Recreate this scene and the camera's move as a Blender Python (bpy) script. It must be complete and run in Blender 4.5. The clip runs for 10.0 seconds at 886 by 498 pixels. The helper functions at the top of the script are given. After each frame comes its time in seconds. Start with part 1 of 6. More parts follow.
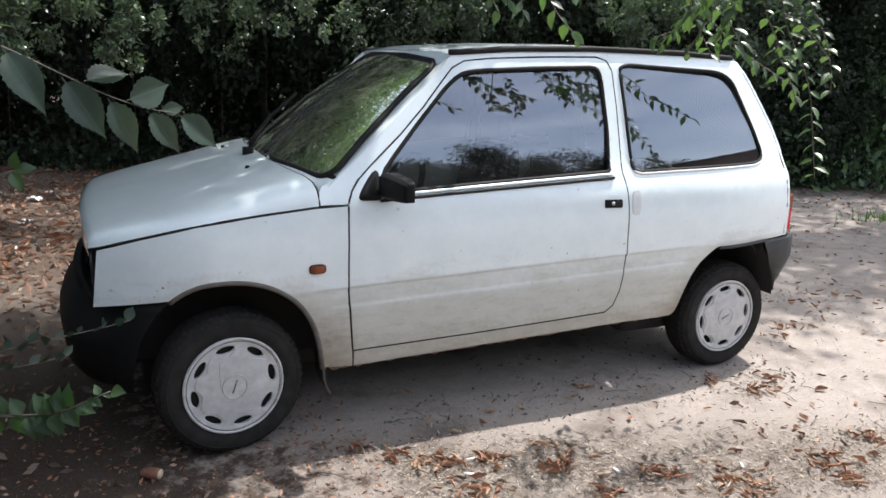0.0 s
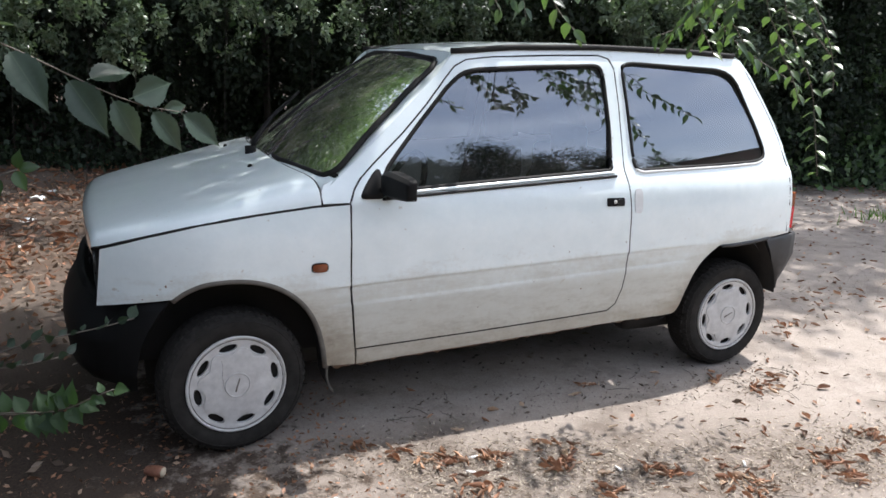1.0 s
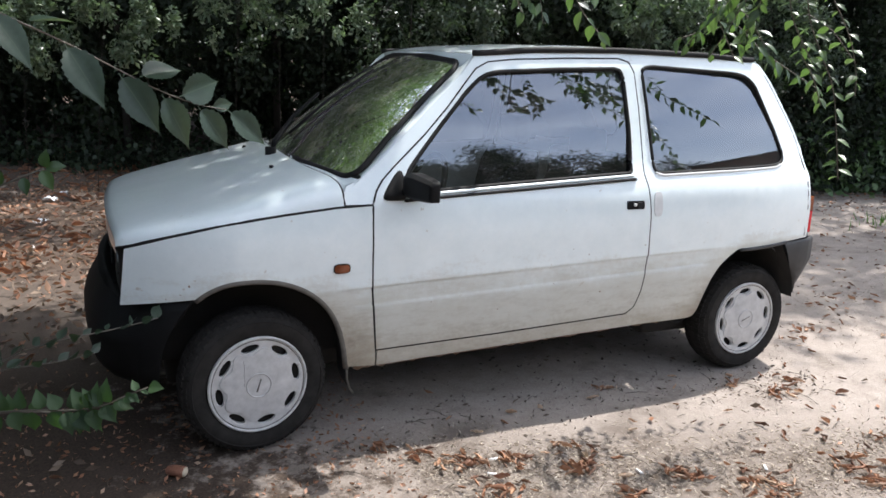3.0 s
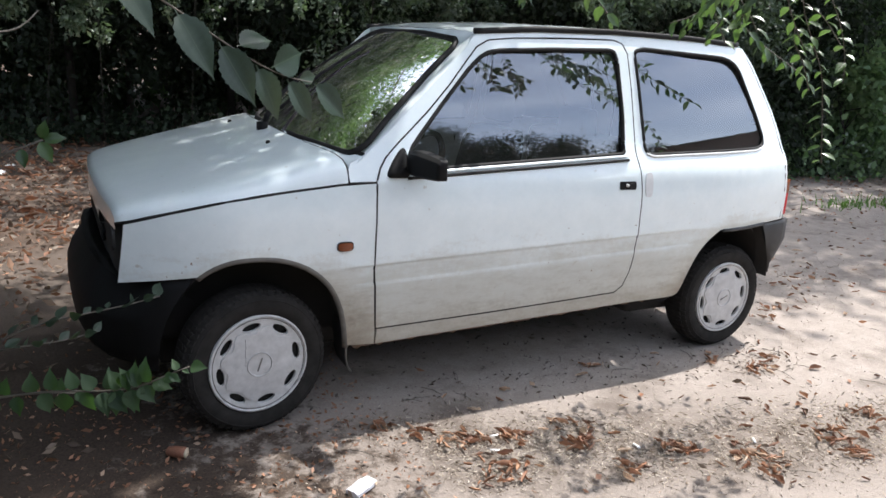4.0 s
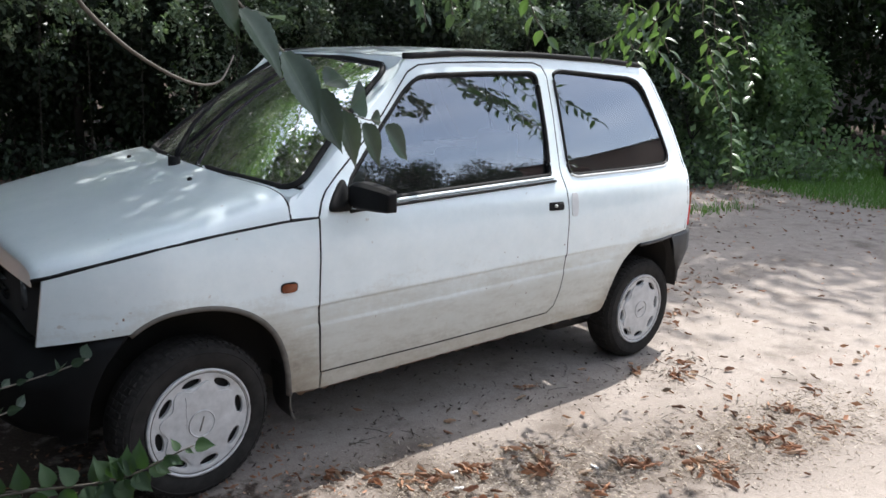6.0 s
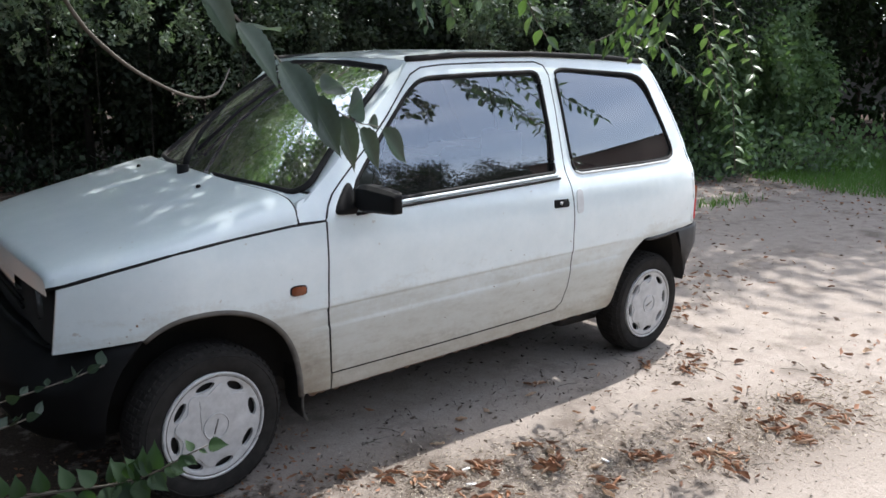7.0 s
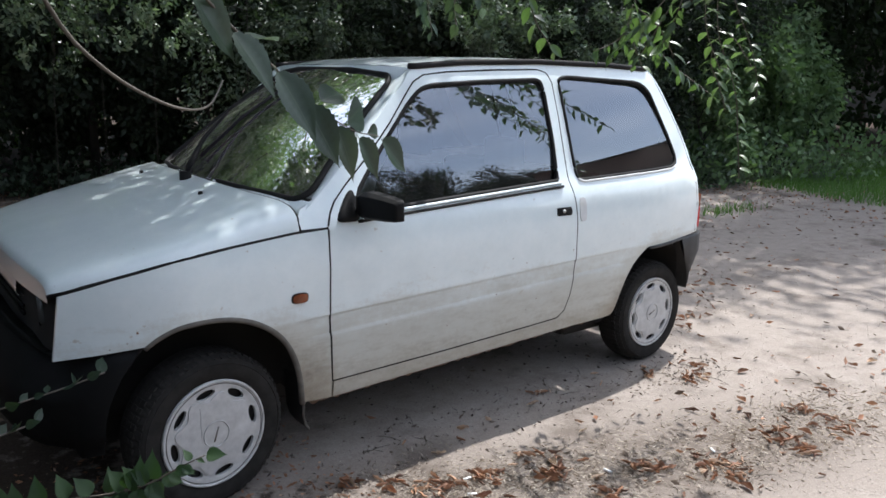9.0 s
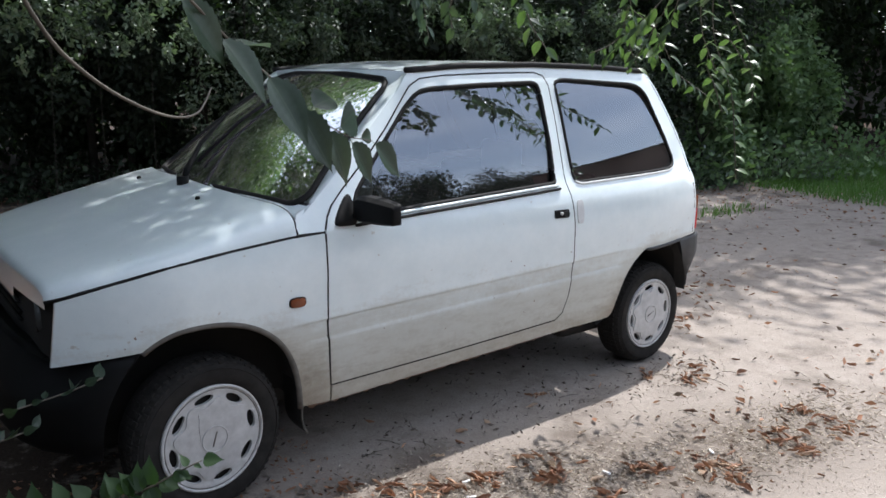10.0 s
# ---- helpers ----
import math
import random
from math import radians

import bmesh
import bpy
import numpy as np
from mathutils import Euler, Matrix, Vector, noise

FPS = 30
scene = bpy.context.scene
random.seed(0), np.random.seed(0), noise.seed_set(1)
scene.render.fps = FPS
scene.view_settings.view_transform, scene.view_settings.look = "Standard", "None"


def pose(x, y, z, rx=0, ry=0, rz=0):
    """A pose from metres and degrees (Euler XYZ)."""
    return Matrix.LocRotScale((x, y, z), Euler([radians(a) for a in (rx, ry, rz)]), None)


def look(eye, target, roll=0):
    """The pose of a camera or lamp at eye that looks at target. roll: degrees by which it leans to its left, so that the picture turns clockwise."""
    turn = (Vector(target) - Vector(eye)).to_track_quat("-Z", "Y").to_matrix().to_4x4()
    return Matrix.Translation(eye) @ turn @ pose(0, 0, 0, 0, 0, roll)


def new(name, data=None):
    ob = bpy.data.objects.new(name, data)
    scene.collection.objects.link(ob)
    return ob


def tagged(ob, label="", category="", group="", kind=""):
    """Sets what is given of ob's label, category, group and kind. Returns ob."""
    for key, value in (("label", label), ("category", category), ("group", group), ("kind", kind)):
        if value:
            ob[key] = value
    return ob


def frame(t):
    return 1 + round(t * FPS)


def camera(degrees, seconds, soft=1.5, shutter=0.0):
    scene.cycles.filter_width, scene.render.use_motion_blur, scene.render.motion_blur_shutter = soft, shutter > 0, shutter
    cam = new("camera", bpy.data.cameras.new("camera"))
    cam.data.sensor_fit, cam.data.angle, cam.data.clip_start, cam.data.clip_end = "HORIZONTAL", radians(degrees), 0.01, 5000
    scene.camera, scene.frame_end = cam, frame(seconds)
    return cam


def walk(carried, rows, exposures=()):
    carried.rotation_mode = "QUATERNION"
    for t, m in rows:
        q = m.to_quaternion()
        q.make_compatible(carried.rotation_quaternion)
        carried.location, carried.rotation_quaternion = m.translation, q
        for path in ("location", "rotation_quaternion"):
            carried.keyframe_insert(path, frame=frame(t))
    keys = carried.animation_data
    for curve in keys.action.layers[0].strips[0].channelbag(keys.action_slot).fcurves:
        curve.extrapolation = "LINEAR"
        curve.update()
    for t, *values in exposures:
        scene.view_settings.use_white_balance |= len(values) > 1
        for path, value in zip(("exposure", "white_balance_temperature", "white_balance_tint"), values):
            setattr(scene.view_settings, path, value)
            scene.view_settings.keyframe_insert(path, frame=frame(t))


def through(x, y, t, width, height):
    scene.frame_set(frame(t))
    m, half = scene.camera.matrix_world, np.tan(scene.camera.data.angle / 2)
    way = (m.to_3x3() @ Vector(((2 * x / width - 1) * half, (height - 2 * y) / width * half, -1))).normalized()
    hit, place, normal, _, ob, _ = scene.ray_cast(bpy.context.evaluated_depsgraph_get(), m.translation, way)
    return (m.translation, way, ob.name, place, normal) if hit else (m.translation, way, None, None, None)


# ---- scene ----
# ======================= camera =======================
cam = camera(58.8, 10.0, soft=1.6)
PATH = [
    (0, (-0.364, -2.591, 1.396), (0.406, -0.811, 0.91), 1.4),
    (0.5, (-0.366, -2.593, 1.397), (0.411, -0.817, 0.907), 1.5),
    (1, (-0.364, -2.595, 1.395), (0.4, -0.812, 0.906), 1.3),
    (1.5, (-0.371, -2.594, 1.385), (0.398, -0.813, 0.9), 1.3),
    (2, (-0.371, -2.594, 1.391), (0.396, -0.813, 0.905), 1.3),
    (2.5, (-0.377, -2.594, 1.388), (0.374, -0.803, 0.91), 1.5),
    (3.8, (-0.582, -2.498, 1.385), (0.255, -0.753, 0.88), 2.7),
    (4, (-0.626, -2.479, 1.375), (0.266, -0.768, 0.85), 3.1),
    (4.5, (-0.678, -2.41, 1.374), (0.302, -0.732, 0.902), 2.7),
    (5, (-0.702, -2.232, 1.362), (0.457, -0.661, 0.925), 2.8),
    (5.5, (-0.772, -2.195, 1.357), (0.42, -0.652, 0.913), 2.8),
    (5.7, (-0.842, -2.198, 1.372), (0.368, -0.673, 0.914), 2.9),
    (7, (-0.856, -2.244, 1.383), (0.337, -0.707, 0.922), 0.6),
    (7.5, (-0.845, -2.24, 1.379), (0.35, -0.706, 0.914), 0.6),
    (8, (-0.836, -2.25, 1.382), (0.346, -0.703, 0.922), 0.2),
    (8.5, (-0.838, -2.248, 1.385), (0.345, -0.699, 0.936), 0.2),
    (9, (-0.845, -2.24, 1.387), (0.342, -0.694, 0.941), 0.8),
    (9.5, (-0.84, -2.242, 1.387), (0.345, -0.694, 0.942), 0.5),
    (10, (-0.84, -2.246, 1.389), (0.349, -0.699, 0.95), 0.4),
]
walk(cam, [(t, look(eye, target, roll)) for t, eye, target, roll in PATH],
     exposures=[(0, 1.40, 6330, 11), (4.5, 1.44, 6330, 11), (5.0, 1.46, 6310, 11), (5.5, 1.42, 6290, 10), (7.5, 1.27, 6200, 10), (9.0, 1.14, 6130, 10), (10.0, 1.11, 6130, 10)])

# ======================= light =======================
SUN = Vector((0.46, 0.15, 1.0)).normalized()          # towards the sun
world = bpy.data.worlds.new("sky")
scene.world = world
world.use_nodes = True
wn, wl = world.node_tree.nodes, world.node_tree.links
sky = wn.new("ShaderNodeTexSky")
sky.sky_type = "NISHITA"
sky.sun_disc = False
sky.sun_elevation = math.asin(SUN.z)
sky.sun_rotation = math.atan2(SUN.x, SUN.y)
sky.air_density, sky.dust_density = 1.0, 2.0
wn["Background"].inputs["Strength"].default_value = 0.15
haze = wn.new("ShaderNodeHueSaturation")               # summer haze
haze.inputs["Saturation"].default_value = 0.60
wl.new(sky.outputs["Color"], haze.inputs["Color"])
# thin high cloud, drawn out along the horizon
way = wn.new("ShaderNodeTexCoord")
flat = wn.new("ShaderNodeMapping")
flat.inputs["Scale"].default_value = (1.6, 1.6, 6.5)
cloud = wn.new("ShaderNodeTexNoise")
cloud.inputs["Scale"].default_value, cloud.inputs["Detail"].default_value, cloud.inputs["Roughness"].default_value = 1.7, 6.0, 0.55
veil = wn.new("ShaderNodeValToRGB")
veil.color_ramp.elements[0].position, veil.color_ramp.elements[0].color = 0.42, (0, 0, 0, 1)
veil.color_ramp.elements[1].position, veil.color_ramp.elements[1].color = 0.72, (0.34, 0.34, 0.34, 1)
blend = wn.new("ShaderNodeMix")
blend.data_type = "RGBA"
blend.inputs[7].default_value = (8.2, 8.3, 8.6, 1)
wl.new(way.outputs["Generated"], flat.inputs["Vector"])
wl.new(flat.outputs[0], cloud.inputs["Vector"])
wl.new(cloud.outputs["Fac"], veil.inputs["Fac"])
wl.new(veil.outputs["Color"], blend.inputs[0])
wl.new(haze.outputs["Color"], blend.inputs[6])
wl.new(blend.outputs[2], wn["Background"].inputs["Color"])
sun = new("sun", bpy.data.lights.new("sun", "SUN"))
sun.data.energy, sun.data.angle, sun.data.color = 3.15, radians(0.55), (1.0, 0.96, 0.91)
sun.matrix_world = look((0, 0, 30), Vector((0, 0, 30)) - SUN)

# ======================= materials =======================
def material(name):
    m = bpy.data.materials.new(name)
    m.use_nodes = True
    return m, m.node_tree.nodes, m.node_tree.links, m.node_tree.nodes["Principled BSDF"]


def noise_node(n, l, scale, detail=4.0, rough=0.6, coord=None):
    t = n.new("ShaderNodeTexNoise")
    t.inputs["Scale"].default_value, t.inputs["Detail"].default_value, t.inputs["Roughness"].default_value = scale, detail, rough
    if coord is None:
        coord = n.new("ShaderNodeNewGeometry").outputs["Position"]
    l.new(coord, t.inputs["Vector"])
    return t


def ramp(n, l, value, stops):
    r = n.new("ShaderNodeValToRGB")
    while len(r.color_ramp.elements) < len(stops):
        r.color_ramp.elements.new(0.5)
    for e, (p, c) in zip(r.color_ramp.elements, stops):
        e.position, e.color = p, (*c, 1) if len(c) == 3 else c
    l.new(value, r.inputs["Fac"])
    return r


def grey(v):
    return (v, v, v)


def mix_rgb(n, l, fac, a, b, kind="MIX"):
    m = n.new("ShaderNodeMix")
    m.data_type, m.blend_type = "RGBA", kind
    for key, v in (("Factor", fac), ("A", a), ("B", b)):
        sock = [s for s in m.inputs if s.name == key and (s.type == "RGBA" or key == "Factor" and s.type == "VALUE")][0]
        if hasattr(v, "node"):
            l.new(v, sock)
        else:
            sock.default_value = (*v, 1) if isinstance(v, tuple) else v
    return [s for s in m.outputs if s.type == "RGBA"][0]


def bump(n, l, value, strength, dist, target):
    b = n.new("ShaderNodeBump")
    b.inputs["Strength"].default_value, b.inputs["Distance"].default_value = strength, dist
    l.new(value, b.inputs["Height"])
    l.new(b.outputs["Normal"], target.inputs["Normal"])


def math_node(n, l, op, a, b=0.0):
    m = n.new("ShaderNodeMath")
    m.operation = op
    for i, v in enumerate((a, b)):
        if hasattr(v, "node"):
            l.new(v, m.inputs[i])
        else:
            m.inputs[i].default_value = v
    return m.outputs[0]


def plain(name, col, rough=0.5, metal=0.0, vary=0.15, scale=30.0, relief=0.0):
    """A surface with grain and blotches of its own."""
    m, n, l, p = material(name)
    a = noise_node(n, l, scale)
    lo, hi = tuple(c * (1 - vary) for c in col), tuple(min(1, c * (1 + vary)) for c in col)
    big = noise_node(n, l, scale * 0.13, 3)
    mixed = math_node(n, l, "MULTIPLY_ADD", a.outputs["Fac"], 0.6)
    n[mixed.node.name].inputs[2].default_value = 0.0
    s = math_node(n, l, "ADD", mixed, math_node(n, l, "MULTIPLY", big.outputs["Fac"], 0.4))
    r = ramp(n, l, s, [(0.3, lo), (0.7, hi)])
    l.new(r.outputs["Color"], p.inputs["Base Color"])
    p.inputs["Roughness"].default_value, p.inputs["Metallic"].default_value = rough, metal
    if relief:
        bump(n, l, a.outputs["Fac"], 0.5, relief, p)
    return m


def paint_material():
    """White car paint with a film of road dust low on the body."""
    m, n, l, p = material("white_paint")
    pos = n.new("ShaderNodeNewGeometry").outputs["Position"]
    xyz = n.new("ShaderNodeSeparateXYZ")
    l.new(pos, xyz.inputs[0])
    stretch = n.new("ShaderNodeMapping")
    stretch.inputs["Scale"].default_value = (2.2, 2.2, 7.0)
    l.new(pos, stretch.inputs["Vector"])
    big = noise_node(n, l, 1.6, 5, 0.65, stretch.outputs[0])
    fine = noise_node(n, l, 55, 5, 0.7, pos)
    # dust reaches up to the swage line, thicker at the sill
    h = math_node(n, l, "MULTIPLY_ADD", xyz.outputs["Z"], -2.3)
    h.node.inputs[2].default_value = 1.42
    d = math_node(n, l, "ADD", h, math_node(n, l, "MULTIPLY", math_node(n, l, "SUBTRACT", big.outputs["Fac"], 0.5), 0.8))
    d = math_node(n, l, "ADD", d, math_node(n, l, "MULTIPLY", math_node(n, l, "SUBTRACT", fine.outputs["Fac"], 0.5), 0.5))
    # the dust ends at the crease of the door
    c = math_node(n, l, "MULTIPLY_ADD", xyz.outputs["X"], -0.0245)
    l.new(xyz.outputs["Z"], c.node.inputs[2])
    below = ramp(n, l, c, [(0.560, grey(1.0)), (0.574, grey(0.0))])
    d = math_node(n, l, "ADD", d, math_node(n, l, "MULTIPLY", below.outputs["Color"], 0.24))
    # mud thrown up behind the wheels
    zz = math_node(n, l, "POWER", math_node(n, l, "ABSOLUTE", math_node(n, l, "SUBTRACT", xyz.outputs["Z"], 0.256)), 2.0)
    near = None
    for cx in (0.0, 2.22):
        xx = math_node(n, l, "POWER", math_node(n, l, "ABSOLUTE", math_node(n, l, "SUBTRACT", xyz.outputs["X"], cx)), 2.0)
        r = math_node(n, l, "SQRT", math_node(n, l, "ADD", xx, zz))
        near = r if near is None else math_node(n, l, "MINIMUM", near, r)
    mud = math_node(n, l, "MULTIPLY", math_node(n, l, "MAXIMUM", math_node(n, l, "SUBTRACT", 0.47, near), 0.0), 4.2)
    d = math_node(n, l, "ADD", d, math_node(n, l, "MULTIPLY", mud, math_node(n, l, "ADD", math_node(n, l, "MULTIPLY", big.outputs["Fac"], 0.85), math_node(n, l, "MULTIPLY", noise_node(n, l, 14, 6, 0.7, pos).outputs["Fac"], 0.45))))
    d = math_node(n, l, "MULTIPLY", d, 0.5)
    dust = ramp(n, l, d, [(0.0, grey(0.0)), (0.08, grey(0.24)), (0.24, grey(0.54)), (0.55, grey(0.82)), (0.9, grey(0.92))])
    faint = ramp(n, l, noise_node(n, l, 9, 6, 0.75, pos).outputs["Fac"], [(0.35, (0.700, 0.780, 0.785)), (0.7, (0.772, 0.842, 0.842))])
    speck = ramp(n, l, noise_node(n, l, 38, 2, 0.5, pos).outputs["Fac"], [(0.72, grey(0.0)), (0.78, grey(0.55))])
    spotted = mix_rgb(n, l, speck.outputs["Color"], faint.outputs["Color"], (0.42, 0.36, 0.28))
    col = mix_rgb(n, l, dust.outputs["Color"], spotted, (0.42, 0.380, 0.290))
    caked = ramp(n, l, d, [(0.36, grey(0.0)), (0.85, grey(0.85))])
    col = mix_rgb(n, l, caked.outputs["Color"], col, (0.265, 0.212, 0.150))
    # grey smears on the lower panels, splashes round the wheel openings
    smear = noise_node(n, l, 3.2, 8, 0.72, stretch.outputs[0])
    low = ramp(n, l, xyz.outputs["Z"], [(0.36, grey(1.0)), (0.60, grey(0.25)), (0.72, grey(0.0))])
    soil = math_node(n, l, "MULTIPLY", low.outputs["Color"], ramp(n, l, smear.outputs["Fac"], [(0.48, grey(0.0)), (0.72, grey(0.42))]).outputs["Color"])
    col = mix_rgb(n, l, soil, col, (0.30, 0.275, 0.225))
    close = ramp(n, l, math_node(n, l, "ADD", near, math_node(n, l, "MULTIPLY", math_node(n, l, "MAXIMUM", math_node(n, l, "SUBTRACT", xyz.outputs["Z"], 0.40), 0.0), 0.45)), [(0.345, grey(0.9)), (0.415, grey(0.0))])
    blobs = ramp(n, l, noise_node(n, l, 34, 5, 0.7, pos).outputs["Fac"], [(0.42, grey(0.08)), (0.66, grey(0.55))])
    col = mix_rgb(n, l, math_node(n, l, "MULTIPLY", close.outputs["Color"], blobs.outputs["Color"]), col, (0.17, 0.145, 0.115))
    l.new(col, p.inputs["Base Color"])
    ro = ramp(n, l, d, [(0.0, grey(0.28)), (0.4, grey(0.75))])
    l.new(ro.outputs["Color"], p.inputs["Roughness"])
    wax = ramp(n, l, d, [(0.0, grey(0.85)), (0.30, grey(0.25))])
    l.new(wax.outputs["Color"], p.inputs["Coat Weight"])
    p.inputs["Coat Roughness"].default_value = 0.045
    bump(n, l, big.outputs["Fac"], 0.05, 0.004, p)
    return m


def glass_material(name, tint, ior, gloss=0.02, runs=False, film=(1, 1, 1)):
    m, n, l, p = material(name)
    n.remove(p)
    out = n["Material Output"]
    tr, gl, mx = n.new("ShaderNodeBsdfTransparent"), n.new("ShaderNodeBsdfGlossy"), n.new("ShaderNodeMixShader")
    fr = n.new("ShaderNodeFresnel")
    fr.inputs["IOR"].default_value = ior
    dust = noise_node(n, l, 7, 5)
    r = ramp(n, l, dust.outputs["Fac"], [(0.3, grey(gloss)), (0.8, grey(gloss + 0.015))])
    l.new(r.outputs["Color"], gl.inputs["Roughness"])
    tr.inputs["Color"].default_value = (*tint, 1)
    gl.inputs["Color"].default_value = (*film, 1)
    l.new(fr.outputs[0], mx.inputs[0])
    l.new(tr.outputs[0], mx.inputs[1])
    l.new(gl.outputs[0], mx.inputs[2])
    # a thin veil of dust
    df, veil = n.new("ShaderNodeBsdfDiffuse"), n.new("ShaderNodeMixShader")
    df.inputs["Color"].default_value = (0.5, 0.47, 0.42, 1)
    v = ramp(n, l, noise_node(n, l, 4, 7, 0.7).outputs["Fac"], [(0.35, grey(0.0)), (0.8, grey(0.07))])
    if runs:
        # dirt that has run down the slope of the pane
        turned, drawn = n.new("ShaderNodeMapping"), n.new("ShaderNodeMapping")
        turned.inputs["Rotation"].default_value = (0, radians(35), 0)
        drawn.inputs["Scale"].default_value = (5, 85, 5)
        l.new(n.new("ShaderNodeNewGeometry").outputs["Position"], turned.inputs["Vector"])
        l.new(turned.outputs[0], drawn.inputs["Vector"])
        run = noise_node(n, l, 1.0, 5, 0.7, drawn.outputs[0])
        wipe = ramp(n, l, run.outputs["Fac"], [(0.46, grey(0.0)), (0.74, grey(0.14))])
        v = ramp(n, l, math_node(n, l, "ADD", wipe.outputs["Color"], v.outputs["Color"]), [(0.0, grey(0.055)), (0.5, grey(0.5))])
        bump(n, l, run.outputs["Fac"], 0.04, 0.0006, gl)
    l.new(v.outputs["Color"], veil.inputs[0])
    l.new(mx.outputs[0], veil.inputs[1])
    l.new(df.outputs[0], veil.inputs[2])
    l.new(veil.outputs[0], out.inputs["Surface"])
    return m


def leaf_material(name, dark, light, through, gloss=0.45, yellow=None, single=False):
    m, n, l, p = material(name)
    geo = n.new("ShaderNodeNewGeometry")
    stops = [(0.0, dark), (0.75, light)] + ([(1.0, yellow)] if yellow else [])
    r = ramp(n, l, n.new("ShaderNodeObjectInfo").outputs["Random"] if single else geo.outputs["Random Per Island"], stops)
    blot = noise_node(n, l, 60, 3)
    col = mix_rgb(n, l, 0.25, r.outputs["Color"], ramp(n, l, blot.outputs["Fac"], [(0.3, dark), (0.7, light)]).outputs["Color"])
    l.new(col, p.inputs["Base Color"])
    p.inputs["Roughness"].default_value = gloss
    tl, add = n.new("ShaderNodeBsdfTranslucent"), n.new("ShaderNodeMixShader")
    tl.inputs["Color"].default_value = (*through, 1)
    add.inputs[0].default_value = 0.3
    l.new(p.outputs[0], add.inputs[1])
    l.new(tl.outputs[0], add.inputs[2])
    l.new(add.outputs[0], n["Material Output"].inputs["Surface"])
    return m


def ground_material():
    m, n, l, p = material("dusty_ground")
    pos = n.new("ShaderNodeNewGeometry").outputs["Position"]
    xyz = n.new("ShaderNodeSeparateXYZ")
    l.new(pos, xyz.inputs[0])
    fine = noise_node(n, l, 130, 6, 0.75, pos)
    mid = noise_node(n, l, 11, 6, 0.7, pos)
    big = noise_node(n, l, 0.9, 5, 0.6, pos)
    sand = ramp(n, l, fine.outputs["Fac"], [(0.28, (0.245, 0.210, 0.180)), (0.5, (0.312, 0.272, 0.238)), (0.72, (0.378, 0.336, 0.298))])
    patch = ramp(n, l, mid.outputs["Fac"], [(0.3, (0.70, 0.685, 0.67)), (0.66, (1.0, 1.0, 1.0))])
    sandy = mix_rgb(n, l, 0.8, sand.outputs["Color"], patch.outputs["Color"], "MULTIPLY")
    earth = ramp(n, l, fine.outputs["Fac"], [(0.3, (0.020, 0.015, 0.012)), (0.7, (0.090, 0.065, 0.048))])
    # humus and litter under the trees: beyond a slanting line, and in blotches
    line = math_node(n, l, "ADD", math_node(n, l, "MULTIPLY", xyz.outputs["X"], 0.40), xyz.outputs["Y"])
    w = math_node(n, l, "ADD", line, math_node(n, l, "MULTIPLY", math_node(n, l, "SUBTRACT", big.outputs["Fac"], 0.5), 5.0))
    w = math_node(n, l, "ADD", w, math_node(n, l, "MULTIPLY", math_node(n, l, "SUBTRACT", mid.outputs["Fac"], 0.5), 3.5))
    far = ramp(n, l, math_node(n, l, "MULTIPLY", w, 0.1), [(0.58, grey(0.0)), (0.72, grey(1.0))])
    # humus by the front wheel, darkened further for the shade that falls there
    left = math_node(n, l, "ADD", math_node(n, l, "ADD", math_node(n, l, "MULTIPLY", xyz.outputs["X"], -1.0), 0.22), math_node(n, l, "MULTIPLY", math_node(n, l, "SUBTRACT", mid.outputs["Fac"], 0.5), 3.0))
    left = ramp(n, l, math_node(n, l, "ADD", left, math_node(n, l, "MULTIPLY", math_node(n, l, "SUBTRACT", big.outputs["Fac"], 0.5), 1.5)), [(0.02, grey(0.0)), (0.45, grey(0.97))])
    # strongest at low y, where that painted shade lies
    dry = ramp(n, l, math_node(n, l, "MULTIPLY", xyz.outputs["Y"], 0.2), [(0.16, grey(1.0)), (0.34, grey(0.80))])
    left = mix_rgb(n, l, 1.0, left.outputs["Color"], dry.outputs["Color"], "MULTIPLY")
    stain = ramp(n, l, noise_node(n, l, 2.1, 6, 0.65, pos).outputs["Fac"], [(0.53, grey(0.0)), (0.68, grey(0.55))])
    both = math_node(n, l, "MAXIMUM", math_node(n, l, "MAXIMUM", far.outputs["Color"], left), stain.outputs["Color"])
    # trodden dirt along the line of dead leaves, painted wider and darker for shade there
    off = math_node(n, l, "ADD", math_node(n, l, "ADD", xyz.outputs["Y"], math_node(n, l, "MULTIPLY", xyz.outputs["X"], 0.26)), 0.26)
    strip = ramp(n, l, math_node(n, l, "ABSOLUTE", off), [(0.14, grey(1.0)), (0.50, grey(0.0))])
    ends = ramp(n, l, math_node(n, l, "MULTIPLY", xyz.outputs["X"], 0.2), [(0.02, grey(0.5)), (0.08, grey(1.0)), (0.36, grey(1.0)), (0.52, grey(0.0))])
    spots = ramp(n, l, mid.outputs["Fac"], [(0.34, grey(0.18)), (0.58, grey(0.90))])
    dirt = math_node(n, l, "MULTIPLY", math_node(n, l, "MULTIPLY", strip.outputs["Color"], ends.outputs["Color"]), spots.outputs["Color"])
    worn = mix_rgb(n, l, dirt, sandy, (0.125, 0.102, 0.084))
